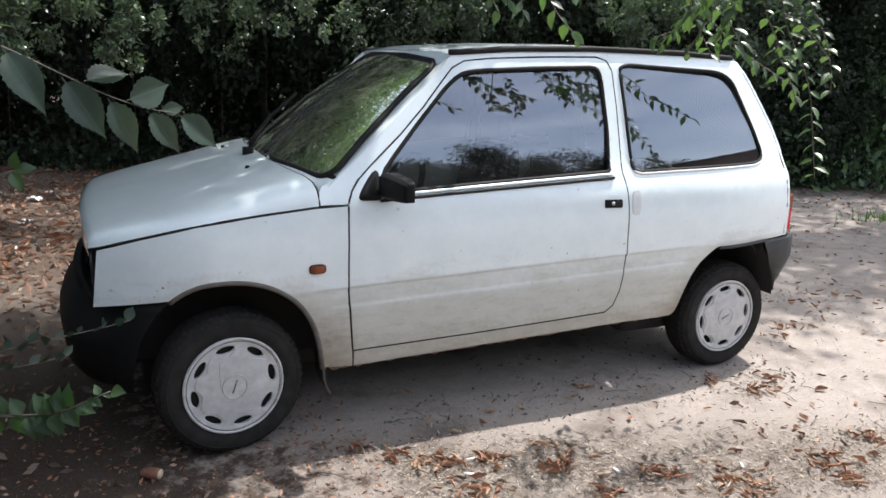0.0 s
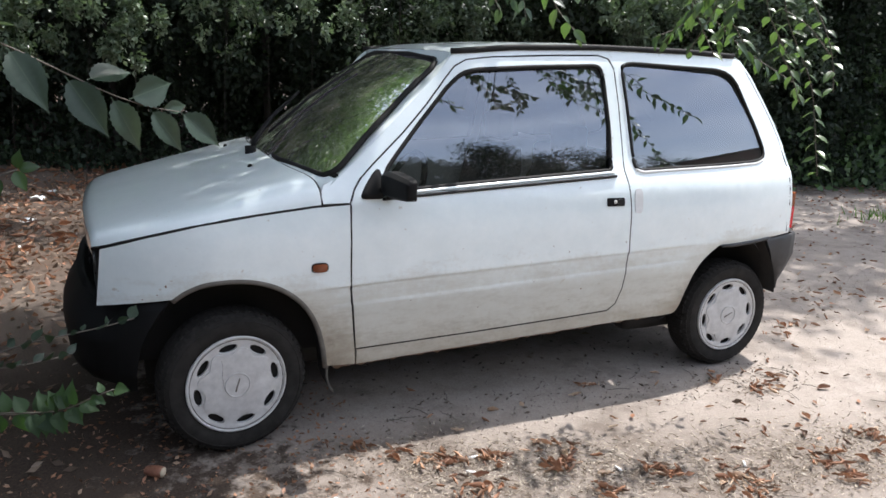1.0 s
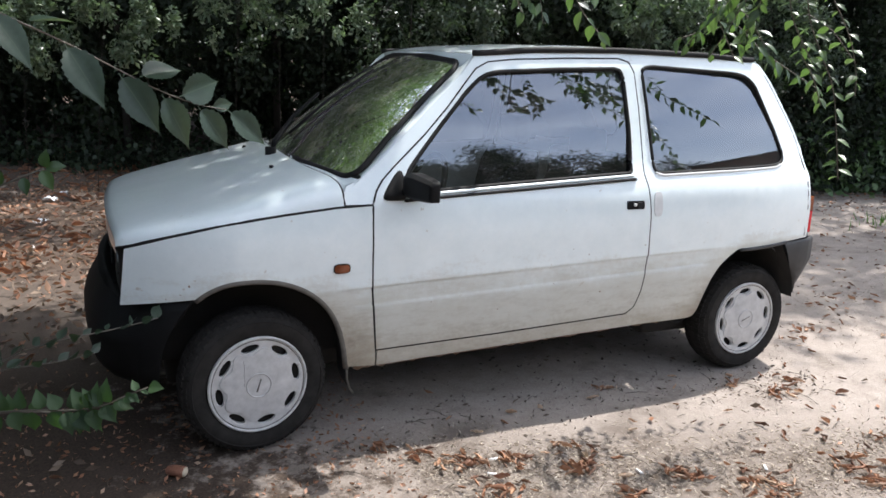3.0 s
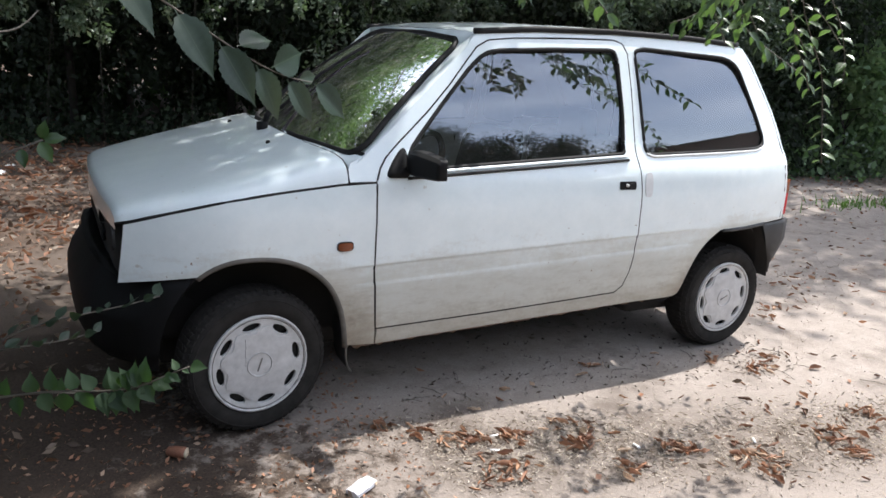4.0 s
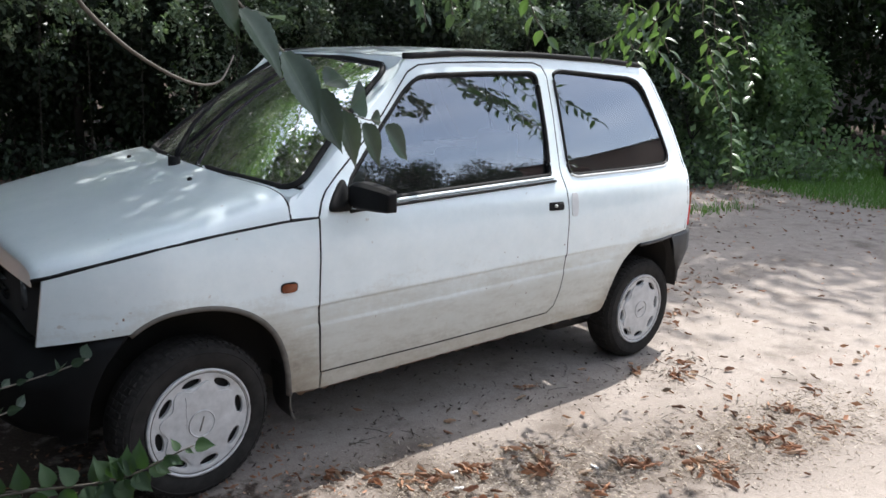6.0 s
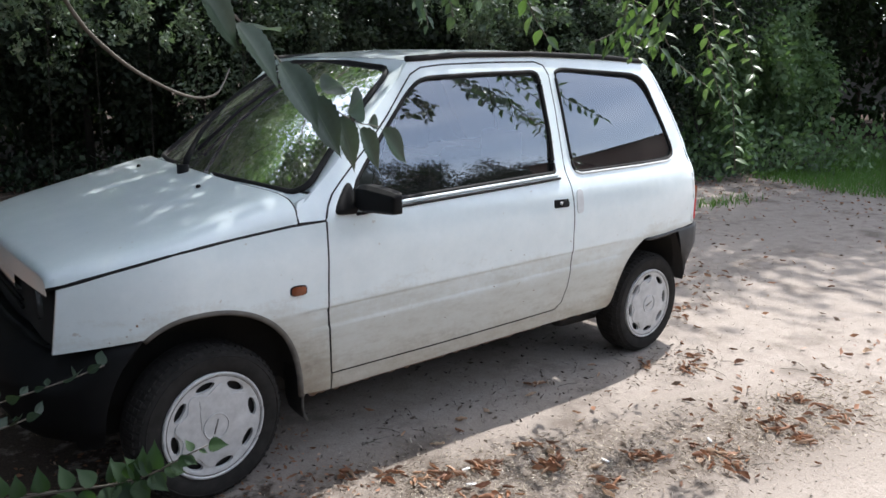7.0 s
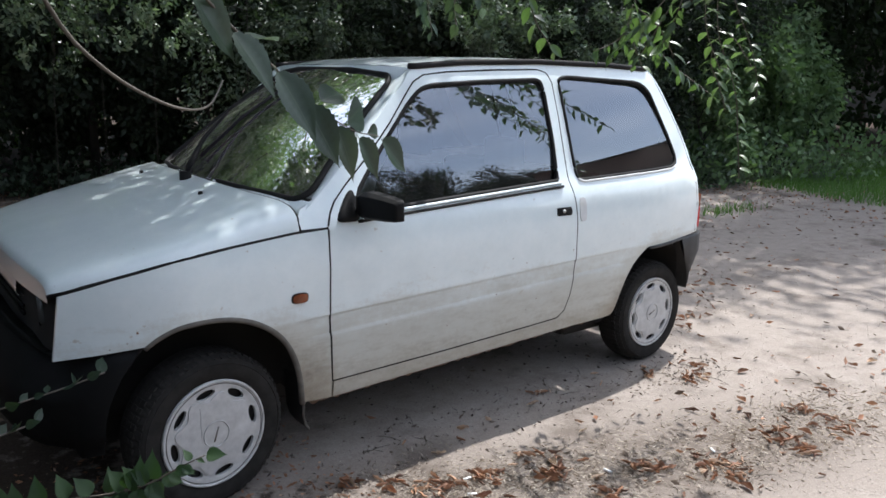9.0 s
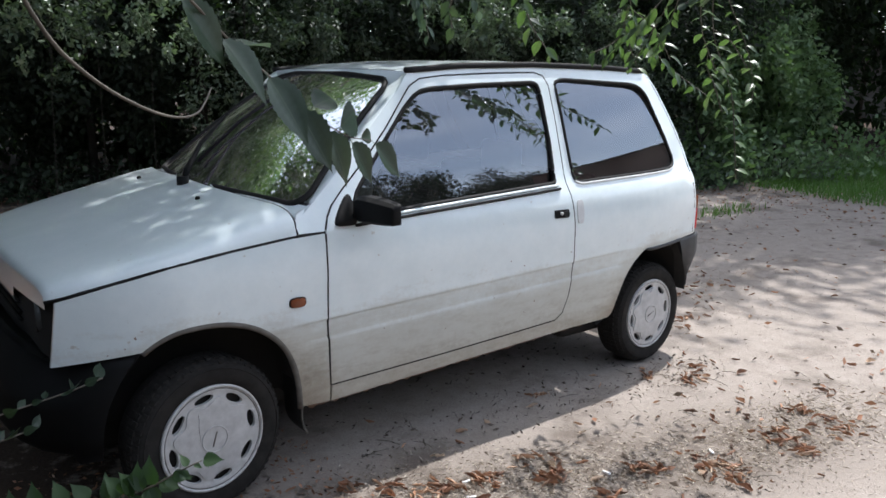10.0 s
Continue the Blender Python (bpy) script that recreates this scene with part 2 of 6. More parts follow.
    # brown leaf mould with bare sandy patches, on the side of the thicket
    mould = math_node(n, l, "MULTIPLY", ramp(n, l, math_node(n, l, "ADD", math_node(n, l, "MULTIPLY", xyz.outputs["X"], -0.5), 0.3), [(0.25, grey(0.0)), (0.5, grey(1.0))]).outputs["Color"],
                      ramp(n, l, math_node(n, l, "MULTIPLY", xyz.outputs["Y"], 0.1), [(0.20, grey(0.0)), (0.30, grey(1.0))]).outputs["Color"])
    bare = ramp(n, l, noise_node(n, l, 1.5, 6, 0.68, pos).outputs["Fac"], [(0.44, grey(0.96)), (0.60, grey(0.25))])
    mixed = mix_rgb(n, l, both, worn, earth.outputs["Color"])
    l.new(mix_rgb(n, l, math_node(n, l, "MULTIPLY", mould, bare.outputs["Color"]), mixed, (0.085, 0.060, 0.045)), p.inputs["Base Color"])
    p.inputs["Roughness"].default_value = 0.95
    p.inputs["Specular IOR Level"].default_value = 0.15
    crumb = n.new("ShaderNodeTexVoronoi")
    crumb.inputs["Scale"].default_value = 75
    l.new(pos, crumb.inputs["Vector"])
    rough = ramp(n, l, noise_node(n, l, 3.2, 4, 0.6, pos).outputs["Fac"], [(0.42, grey(0.15)), (0.60, grey(1.0))])
    lump = math_node(n, l, "MULTIPLY", math_node(n, l, "SUBTRACT", 1.0, crumb.outputs["Distance"]), rough.outputs["Color"])
    hgt = math_node(n, l, "ADD", math_node(n, l, "MULTIPLY", fine.outputs["Fac"], 0.5), math_node(n, l, "ADD", math_node(n, l, "MULTIPLY", mid.outputs["Fac"], 0.35), math_node(n, l, "MULTIPLY", lump, 0.5)))
    bump(n, l, hgt, 0.42, 0.012, p)
    return m


PAINT = paint_material()
BLACK = plain("black_plastic", (0.0062, 0.0062, 0.0062), 0.62, 0, 0.35, 14, 0.0006)
RUBBER = plain("black_rubber", (0.016, 0.0155, 0.015), 0.65, 0, 0.4, 20)
TYRE = plain("dusty_tyre_rubber", (0.0240, 0.0222, 0.0202), 0.9, 0, 0.45, 25, 0.0008)
TREAD = plain("dusty_tread_rubber", (0.0270, 0.0250, 0.0226), 0.9, 0, 0.5, 40, 0.0008)
DARK = plain("dark_underside", (0.020, 0.018, 0.016), 0.9, 0, 0.3, 8)
SILVER = plain("silver_hubcap_plastic", (0.50, 0.50, 0.49), 0.45, 0.12, 0.22, 34)
# blue of the mirrored sky is put into the gloss colour of the side glass
GLASS = glass_material("tinted_window_glass", (0.34, 0.35, 0.35), 2.60, 0.004, False, (0.84, 0.90, 1.0))
SCREEN = glass_material("windscreen_glass", (0.42, 0.44, 0.41), 1.58, 0.004, True)
MIRROR = plain("mirror_glass", (0.85, 0.86, 0.87), 0.06, 1.0, 0.02, 40)
AMBER = plain("amber_lens", (0.20, 0.055, 0.02), 0.2, 0, 0.1, 60)
GREYBLACK = plain("faded_black_plastic", (0.022, 0.0225, 0.0235), 0.58, 0, 0.35, 14, 0.0006)
DUSTYBLACK = plain("dusty_black_plastic", (0.030, 0.028, 0.026), 0.85, 0, 0.4, 12, 0.0008)
DUSTY = plain("dusty_black_edge", (0.13, 0.12, 0.105), 0.8, 0, 0.4, 30)
RED = plain("red_lens", (0.55, 0.02, 0.03), 0.2, 0, 0.1, 60)
CLOTH = plain("dark_seat_cloth", (0.03, 0.03, 0.033), 0.95, 0, 0.3, 80, 0.001)
RUST = plain("rusty_chip", (0.22, 0.15, 0.10), 0.8, 0, 0.4, 200)
RUSTY = plain("rusty_sheet_steel", (0.135, 0.085, 0.055), 0.85, 0, 0.7, 45, 0.002)
GREYPAD = plain("worn_grey_plastic", (0.60, 0.61, 0.60), 0.6, 0, 0.12, 40)
LAMPGLASS = plain("headlamp_glass", (0.12, 0.125, 0.125), 0.12, 0.4, 0.2, 30)
WHITE = plain("white_plastic", (0.85, 0.85, 0.85), 0.5, 0, 0.03, 30)
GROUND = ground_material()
# near-black: the deep shade of the thicket is put into this leaf colour
LEAF = leaf_material("shaded_hedge_leaf", (0.014, 0.019, 0.014), (0.023, 0.033, 0.021), (0.028, 0.055, 0.016), 0.6, (0.030, 0.042, 0.026))
# paler leaf: the sun on clumps of the thicket is put into the colour
LEAF_SUNLIT = leaf_material("sunlit_grey_green_leaf", (0.062, 0.095, 0.060), (0.150, 0.195, 0.126), (0.14, 0.23, 0.08), 0.30, (0.30, 0.36, 0.25))
# darker copy for the trees across, with their unlit look in the colour
LEAF_ACROSS = leaf_material("shaded_tree_leaf", (0.006, 0.010, 0.005), (0.018, 0.024, 0.012), (0.02, 0.04, 0.01), 0.7)
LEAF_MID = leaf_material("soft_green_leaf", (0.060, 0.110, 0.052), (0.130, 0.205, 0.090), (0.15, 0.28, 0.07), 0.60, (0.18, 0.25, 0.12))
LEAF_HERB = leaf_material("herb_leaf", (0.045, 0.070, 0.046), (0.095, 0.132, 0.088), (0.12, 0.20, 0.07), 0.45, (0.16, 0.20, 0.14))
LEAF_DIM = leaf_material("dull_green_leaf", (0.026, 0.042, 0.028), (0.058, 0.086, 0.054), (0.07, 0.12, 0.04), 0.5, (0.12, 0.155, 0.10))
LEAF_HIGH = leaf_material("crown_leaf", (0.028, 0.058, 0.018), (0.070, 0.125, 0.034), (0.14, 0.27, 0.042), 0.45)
# far leaves carry the shade of the wood in their colour
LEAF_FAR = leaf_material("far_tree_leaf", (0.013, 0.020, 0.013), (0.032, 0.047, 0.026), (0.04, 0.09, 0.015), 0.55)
LEAF_NEAR = leaf_material("elm_leaf", (0.045, 0.085, 0.040), (0.075, 0.125, 0.055), (0.13, 0.26, 0.05), 0.38)
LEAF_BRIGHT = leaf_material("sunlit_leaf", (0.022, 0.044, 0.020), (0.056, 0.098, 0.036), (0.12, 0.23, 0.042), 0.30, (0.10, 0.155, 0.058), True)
GRASS = leaf_material("grass_blade", (0.044, 0.102, 0.020), (0.098, 0.200, 0.034), (0.12, 0.28, 0.028), 0.5)
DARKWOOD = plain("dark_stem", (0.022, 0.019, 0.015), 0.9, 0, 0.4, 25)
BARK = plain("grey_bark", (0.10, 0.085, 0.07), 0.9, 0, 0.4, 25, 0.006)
TWIG = plain("twig_bark", (0.10, 0.088, 0.07), 0.7, 0, 0.3, 60, 0.001)
DRY = leaf_material("dry_leaf", (0.13, 0.068, 0.044), (0.42, 0.205, 0.112), (0.26, 0.13, 0.07), 0.6, (0.60, 0.46, 0.33))
CRUMB = leaf_material("leaf_crumb", (0.09, 0.066, 0.050), (0.27, 0.20, 0.145), (0.12, 0.08, 0.05), 0.8, (0.48, 0.42, 0.35))
# dark tone for the bits under the car, adding to its shade
SHADE_LITTER = leaf_material("shade_dark_litter", (0.075, 0.062, 0.053), (0.150, 0.125, 0.106), (0.08, 0.06, 0.05), 0.9, (0.21, 0.165, 0.13))
RUSSET = leaf_material("russet_leaf", (0.085, 0.045, 0.030), (0.33, 0.150, 0.075), (0.24, 0.10, 0.05), 0.55, (0.52, 0.36, 0.24))
PAPER = plain("creased_paper", (0.50, 0.50, 0.53), 0.7, 0, 0.3, 45, 0.002)
LEAF_BRIGHT.node_tree.nodes["Principled BSDF"].inputs["Specular IOR Level"].default_value = 0.48
CHIP = leaf_material("pale_chip", (0.20, 0.16, 0.125), (0.38, 0.32, 0.255), (0.12, 0.08, 0.05), 0.85, (0.58, 0.53, 0.46))
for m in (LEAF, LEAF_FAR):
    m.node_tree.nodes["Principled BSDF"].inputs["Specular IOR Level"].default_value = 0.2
STRAW = leaf_material("pale_straw", (0.30, 0.25, 0.19), (0.52, 0.46, 0.37), (0.2, 0.15, 0.1), 0.7, (0.68, 0.63, 0.54))
PITH = plain("pale_pith", (0.46, 0.38, 0.28), 0.8, 0, 0.2, 80)
for m in (BLACK, RUBBER, TYRE, TREAD):
    m.node_tree.nodes["Principled BSDF"].inputs["Specular IOR Level"].default_value = 0.16

# ======================= mesh helpers =======================
def finish(name, bm, mat, parent=None, label="", smooth=True):
    me = bpy.data.meshes.new(name)
    for f in bm.faces:
        f.smooth = smooth
    bm.to_mesh(me)
    bm.free()
    me.materials.append(mat)
    ob = new(name, me)
    ob.parent = parent
    if label:
        tagged(ob, label)
    return ob


def part(name, bm, mat, parent, label="", smooth=True):
    return finish(name, bm, mat, parent, label, smooth)


def raw(name, verts, faces, mat, parent=None, label="", smooth=False):
    me = bpy.data.meshes.new(name)
    me.from_pydata(verts, [], faces)
    if smooth:
        me.polygons.foreach_set("use_smooth", [True] * len(me.polygons))
    me.materials.append(mat)
    me.update()
    ob = new(name, me)
    ob.parent = parent
    if label:
        tagged(ob, label)
    return ob


def thing(name, place, label, category, group="", kind=""):
    ob = new(name)
    ob.location = place
    bpy.context.view_layer.update()
    return tagged(ob, label, category, group, kind)


def rounder(pts, times=1, closed=True):
    """Cut the corners of an outline."""
    for _ in range(times):
        out = []
        k = len(pts)
        for i in range(k if closed else k - 1):
            a, b = pts[i], pts[(i + 1) % k]
            out += [tuple(0.75 * p + 0.25 * q for p, q in zip(a, b)), tuple(0.25 * p + 0.75 * q for p, q in zip(a, b))]
        pts = out if closed else [pts[0]] + out[1:-1] + [pts[-1]]
    return pts


def dense(loop, step=0.05):
    """The same closed outline with more points along its straight runs."""
    out = []
    for a, b in zip(loop, loop[1:] + loop[:1]):
        k = max(1, int(math.dist(a, b) / step))
        out += [(a[0] + (b[0] - a[0]) * j / k, a[1] + (b[1] - a[1]) * j / k) for j in range(k)]
    return out


def sheet(loop, place, holes=(), step=0.04, cuts=(), lip=None, flip=False):
    """A thin panel: an outline in two dimensions, filled, cut into a grid and bent by place(a, b). lip: a vector along which its edges turn inwards."""
    bm = bmesh.new()
    edges = []
    for lp in (loop, *holes):
        vs = [bm.verts.new((a, 0, b)) for a, b in lp]
        edges += [bm.edges.new((vs[i], vs[(i + 1) % len(vs)])) for i in range(len(vs))]
    bmesh.ops.triangle_fill(bm, use_beauty=True, use_dissolve=False, edges=edges, normal=(0, -1, 0))
    lo = [min(p[i] for p in loop) for i in (0, 1)]
    hi = [max(p[i] for p in loop) for i in (0, 1)]
    for i, no in ((0, (1, 0, 0)), (1, (0, 0, 1))):
        k = max(1, int((hi[i] - lo[i]) / step))
        spots = [lo[i] + (hi[i] - lo[i]) * j / k for j in range(1, k)]
        if i == 1:
            for c in cuts:
                bmesh.ops.bisect_plane(bm, geom=bm.verts[:] + bm.edges[:] + bm.faces[:], plane_co=(0, 0, c), plane_no=(-0.0245, 0, 1), dist=1e-5)
        for c in spots:
            bmesh.ops.bisect_plane(bm, geom=bm.verts[:] + bm.edges[:] + bm.faces[:], plane_co=(c, 0, c), plane_no=no, dist=1e-5)
    for f in bm.faces:
        if (f.normal.y > 0) != flip:
            f.normal_flip()
    border = [e for e in bm.edges if e.is_boundary]
    for v in bm.verts:
        v.co = Vector(place(v.co.x, v.co.z))
    if lip:
        made = bmesh.ops.extrude_edge_only(bm, edges=border)["geom"]
        bmesh.ops.translate(bm, vec=lip, verts=[g for g in made if isinstance(g, bmesh.types.BMVert)])
        bmesh.ops.split_edges(bm, edges=border)
    return bm


def tube(pts, radius, closed=False, sides=8, flat=1.0):
    """A round bar along points; radius a number or one for each point."""
    bm = bmesh.new()
    pts = [Vector(p) for p in pts]
    k = len(pts)
    rings = []
    for i, p in enumerate(pts):
        a = pts[(i - 1) % k] if closed or i else pts[0]
        b = pts[(i + 1) % k] if closed or i < k - 1 else pts[-1]
        d = (b - a).normalized()
        u = d.cross((0, 0, 1)) if abs(d.z) < 0.95 else d.cross((0, 1, 0))
        u.normalize()
        w = d.cross(u)
        r = radius[i] if isinstance(radius, (list, tuple)) else radius
        rings.append([bm.verts.new(p + r * (math.cos(2 * math.pi * j / sides) * u + flat * math.sin(2 * math.pi * j / sides) * w)) for j in range(sides)])
    for i in range(k if closed else k - 1):
        p, q = rings[i], rings[(i + 1) % k]
        for j in range(sides):
            bm.faces.new((p[j], p[(j + 1) % sides], q[(j + 1) % sides], q[j]))
    if not closed:
        bm.faces.new(rings[0][::-1])
        bm.faces.new(rings[-1])
    bmesh.ops.recalc_face_normals(bm, faces=bm.faces)
    return bm


def loft(rows, closed=False, caps=False):
    """A skin over rows of points."""
    bm = bmesh.new()
    vs = [[bm.verts.new(p) for p in row] for row in rows]
    for a, b in zip(vs, vs[1:]):
        k = len(a)
        for j in range(k if closed else k - 1):
            f = (a[j], a[(j + 1) % k], b[(j + 1) % k], b[j])
            bm.faces.new(f)
    if caps:
        bm.faces.new(vs[0][::-1])
        bm.faces.new(vs[-1])
    bmesh.ops.recalc_face_normals(bm, faces=bm.faces)
    return bm


def block(lo, hi, bevel=0.01, segs=2):
    bm = bmesh.new()
    bmesh.ops.create_cube(bm, size=1)
    for v in bm.verts:
        v.co = Vector([lo[i] + (v.co[i] + 0.5) * (hi[i] - lo[i]) for i in range(3)])
    if bevel:
        bmesh.ops.bevel(bm, geom=bm.edges[:], offset=bevel, segments=segs, profile=0.6, affect="EDGES")
    return bm


# ======================= the car =======================
YC = 0.71                                             # its middle line; its near side faces the camera
SIDE_Z = [0.10, 0.26, 0.33, 0.50, 0.60, 0.75, 0.85, 0.90, 0.93, 0.96, 1.37, 1.42]
SIDE_Y = [0.07, 0.032, 0.018, -0.008, -0.018, -0.025, -0.014, 0.000, 0.016, 0.033, 0.155, 0.185]


def side_y(x, z):
    """How far the near flank stands at this place."""
    y = sum(float(np.interp(z + d, SIDE_Z, SIDE_Y)) for d in (-0.024, -0.012, 0, 0.012, 0.024)) / 5
    c = z - 0.0245 * x
    if 0.25 < x < 1.95 and 0.47 < c < 0.58:           # shallow groove between the two swage lines
        ends = min(1, (x - 0.25) / 0.12, (1.95 - x) / 0.15)
        y += 0.005 * ends * max(0, min(1, (0.572 - c) / 0.008, (c - 0.492) / 0.012))
    if x < -0.05:
        y += 0.11 * ((-0.05 - x) / 0.38) ** 1.7
    if x > 2.0:
        y += 0.075 * ((x - 2.0) / 0.52) ** 1.7
    return y


def flank(side, depth=0.0):
    """A function that lays (x, z) on one flank, depth metres inwards."""
    def place(x, z):
        y = side_y(x, z) + depth
        return (x, y if side > 0 else 2 * YC - y, z)
    return place


def pane(side, depth=0.0):
    """A function that lays (x, z) on the nearly flat side glass."""
    def place(x, z):
        y = 0.031 + 0.293 * (z - 0.95) + 0.010 * (z - 0.95) * (1.37 - z) / 0.044 * -1 + depth + (0.030 * ((x - 1.58) / 0.75) ** 2 if x > 1.58 else 0.0)
        return (x, y if side > 0 else 2 * YC - y, z)
    return place


DOOR = [(0.417, 0.329), (0.393, 0.6), (0.395, 0.873), (0.413, 0.916), (0.441, 0.952), (0.494, 1.0), (0.614, 1.102), (0.712, 1.197), (0.795, 1.289), (0.841, 1.338),
        (0.892, 1.363), (1.002, 1.374), (1.247, 1.383), (1.479, 1.387), (1.522, 1.375), (1.543, 1.335), (1.549, 1.198), (1.547, 1.028), (1.545, 0.939), (1.555, 0.882),
        (1.562, 0.802), (1.564, 0.70), (1.570, 0.611), (1.568, 0.542), (1.561, 0.451), (1.541, 0.386), (1.505, 0.358), (1.292, 0.350), (0.9, 0.338)]
DOOR_WINDOW = [(0.504, 0.898), (0.80, 0.911), (1.494, 0.938), (1.504, 1.108), (1.498, 1.302), (1.489, 1.342), (1.461, 1.357), (1.174, 1.349), (0.923, 1.336),
               (0.864, 1.322), (0.80, 1.273), (0.672, 1.14), (0.568, 1.026), (0.53, 0.98)]
QUARTER_WINDOW = [(1.587, 1.355), (1.627, 1.366), (2.072, 1.345), (2.138, 1.330), (2.185, 1.293), (2.289, 1.09), (2.330, 0.991), (2.314, 0.957), (2.263, 0.947),
                  (1.635, 0.936), (1.605, 0.943), (1.594, 0.967), (1.587, 1.205), (1.579, 1.338)]
ARCH_FRONT = [(0.309, 0.27), (0.295, 0.374), (0.272, 0.45), (0.243, 0.51), (0.201, 0.56), (0.141, 0.603), (0.073, 0.630), (0.007, 0.642), (-0.068, 0.643), (-0.123, 0.635),
              (-0.178, 0.610), (-0.21, 0.583)]
ARCH_REAR = [(1.852, 0.300), (1.879, 0.312), (1.902, 0.403), (1.934, 0.50), (1.985, 0.562), (2.046, 0.603)]
HOOD_EDGE = [(-0.44, 0.754), (-0.28, 0.794), (-0.113, 0.831), (0.073, 0.853), (0.268, 0.870)]
GUTTER = [(0.848, 1.390), (1.094, 1.408), (1.479, 1.416), (1.906, 1.408), (2.154, 1.394)]
GAP = 0.004
SWAGE = [0.490, 0.495, 0.497, 0.4993, 0.5015, 0.5035, 0.508, 0.558, 0.564, 0.568, 0.572, 0.578]


def gutter_z(x):
    return float(np.interp(x, [p[0] for p in GUTTER], [p[1] for p in GUTTER]))


def hood_edge_z(x):
    return float(np.interp(x, [p[0] for p in HOOD_EDGE], [p[1] for p in HOOD_EDGE]))


def ring_of(loop, place):
    """Points along an outline laid on a flank, close together."""
    out = []
    for i in range(len(loop)):
        a, b = loop[i], loop[(i + 1) % len(loop)]
        k = max(1, int(math.dist(a, b) / 0.012))
        out += [place(a[0] + (b[0] - a[0]) * j / k, a[1] + (b[1] - a[1]) * j / k) for j in range(k)]
    return out


def shrink(loop, d):
    """An outline moved inwards by about d."""
    area = sum(a[0] * b[1] - b[0] * a[1] for a, b in zip(loop, loop[1:] + loop[:1]))
    s = 1 if area > 0 else -1
    out = []
    for i in range(len(loop)):
        a, p, b = Vector(loop[i - 1]), Vector(loop[i]), Vector(loop[(i + 1) % len(loop)])
        n = Vector((-(b - a).y, (b - a).x)).normalized() * s
        out.append(tuple(p + n * d))
    return out


def wheel(car, x, y, turn, spin, crack=False, size=1.0):
    w = new("wheel")
    w.parent = car
    w.matrix_local = pose(x, y, 0.256 * size, 0, 0, turn) @ Matrix.Diagonal((1, 1 if y < YC else -1, 1, 1)) @ pose(0, 0, 0, 0, spin, 0) @ Matrix.Scale(size, 4)
    # profile of the tyre: distance from the axle, depth from the outer face
    prof = [(0.168, 0.018), (0.180, 0.006), (0.200, 0.000), (0.222, -0.001), (0.236, 0.004), (0.2445, 0.011), (0.2505, 0.022), (0.2545, 0.034), (0.2555, 0.066), (0.2545, 0.118), (0.249, 0.136), (0.225, 0.150), (0.18, 0.146)]
    n, rows = 150, []
    for i in range(n):
        a = 2 * math.pi * i / n
        row = []
        for k, (r, d) in enumerate(prof):
            if k in (5, 6, 7):
                r -= 0.006 if i % 3 < 1 else 0.0
            row.append((r * math.cos(a), d, r * math.sin(a)))
        rows.append(row)
    rows.append(rows[0])
    part("tyre", loft(rows), TYRE, w, "dusty black rubber tyre")
    # tread blocks over the shoulder, lighter with dust
    tv, tf = [], []
    for i in range(64):
        for lo, hi, near, far in ((0.2405, 0.2495, 0.0085, 0.026), (0.250, 0.2572, 0.030, 0.052), (0.250, 0.2572, 0.058, 0.082), (0.250, 0.2572, 0.088, 0.112)):
            a0 = 2 * math.pi * (i + (0.0 if near < 0.02 else 0.35)) / 64
            a1 = a0 + 2 * math.pi * 0.60 / 64
            k = len(tv)
            for a in (a0, a1):
                for r, d in ((lo, near), (hi - (0.005 if near < 0.02 else 0.0), near), (hi, far), (hi - 0.012, far)):
                    tv.append((r * math.cos(a), d, r * math.sin(a)))
            tf += [(k, k + 1, k + 2, k + 3), (k + 7, k + 6, k + 5, k + 4), (k, k + 4, k + 5, k + 1), (k + 1, k + 5, k + 6, k + 2), (k + 2, k + 6, k + 7, k + 3)]
    raw("tread", tv, tf, TREAD, w, "dusty tread blocks")
    bead = [(math.cos(2 * math.pi * i / 64) * 0.228, 0.0005, math.sin(2 * math.pi * i / 64) * 0.228) for i in range(64)]
    part("sidewall_rib", tube(bead, 0.0022, True, 6), TYRE, w)
    # hubcap with eight oval slots
    slots = []
    for k in range(8):
        a = 2 * math.pi * (k + 0.5) / 8
        loop = []
        for j in range(14):
            b = 2 * math.pi * j / 14
            t, r = 0.033 * math.cos(b), 0.137 + 0.0135 * math.sin(b)
            loop.append((r * math.cos(a) - t * math.sin(a), r * math.sin(a) + t * math.cos(a)))
        slots.append(loop)

    def cap(a, b):
        r = math.hypot(a, b)
        bulge = float(np.interp(r, [0, 0.036, 0.045, 0.112, 0.122, 0.150, 0.158, 0.172, 0.178], [0.003, 0.003, 0.000, 0.004, 0.006, 0.006, 0.002, 0.003, 0.016]))
        return (a, bulge, b)
    rim = [(0.178 * math.cos(2 * math.pi * i / 72), 0.178 * math.sin(2 * math.pi * i / 72)) for i in range(72)]
    part("hubcap", sheet(rim, cap, slots, 0.014, lip=(0, 0.012, 0)), SILVER, w, "scuffed silver plastic hubcap with eight slots")
    face = [((0.124 + 0.012 * math.cos(8 * a)) * math.cos(a), (0.124 + 0.012 * math.cos(8 * a)) * math.sin(a)) for a in np.linspace(0, 2 * math.pi, 96, endpoint=False)]
    part("hubcap_face", sheet(face, lambda a, b: (a, -0.004 + 0.35 * (a * a + b * b), b), (), 0.02, lip=(0, 0.008, 0)), SILVER, w)
    disc = bmesh.new()
    bmesh.ops.create_circle(disc, cap_ends=True, segments=48, radius=0.171)
    bmesh.ops.transform(disc, matrix=pose(0, 0.03, 0, 90, 0, 0), verts=disc.verts)
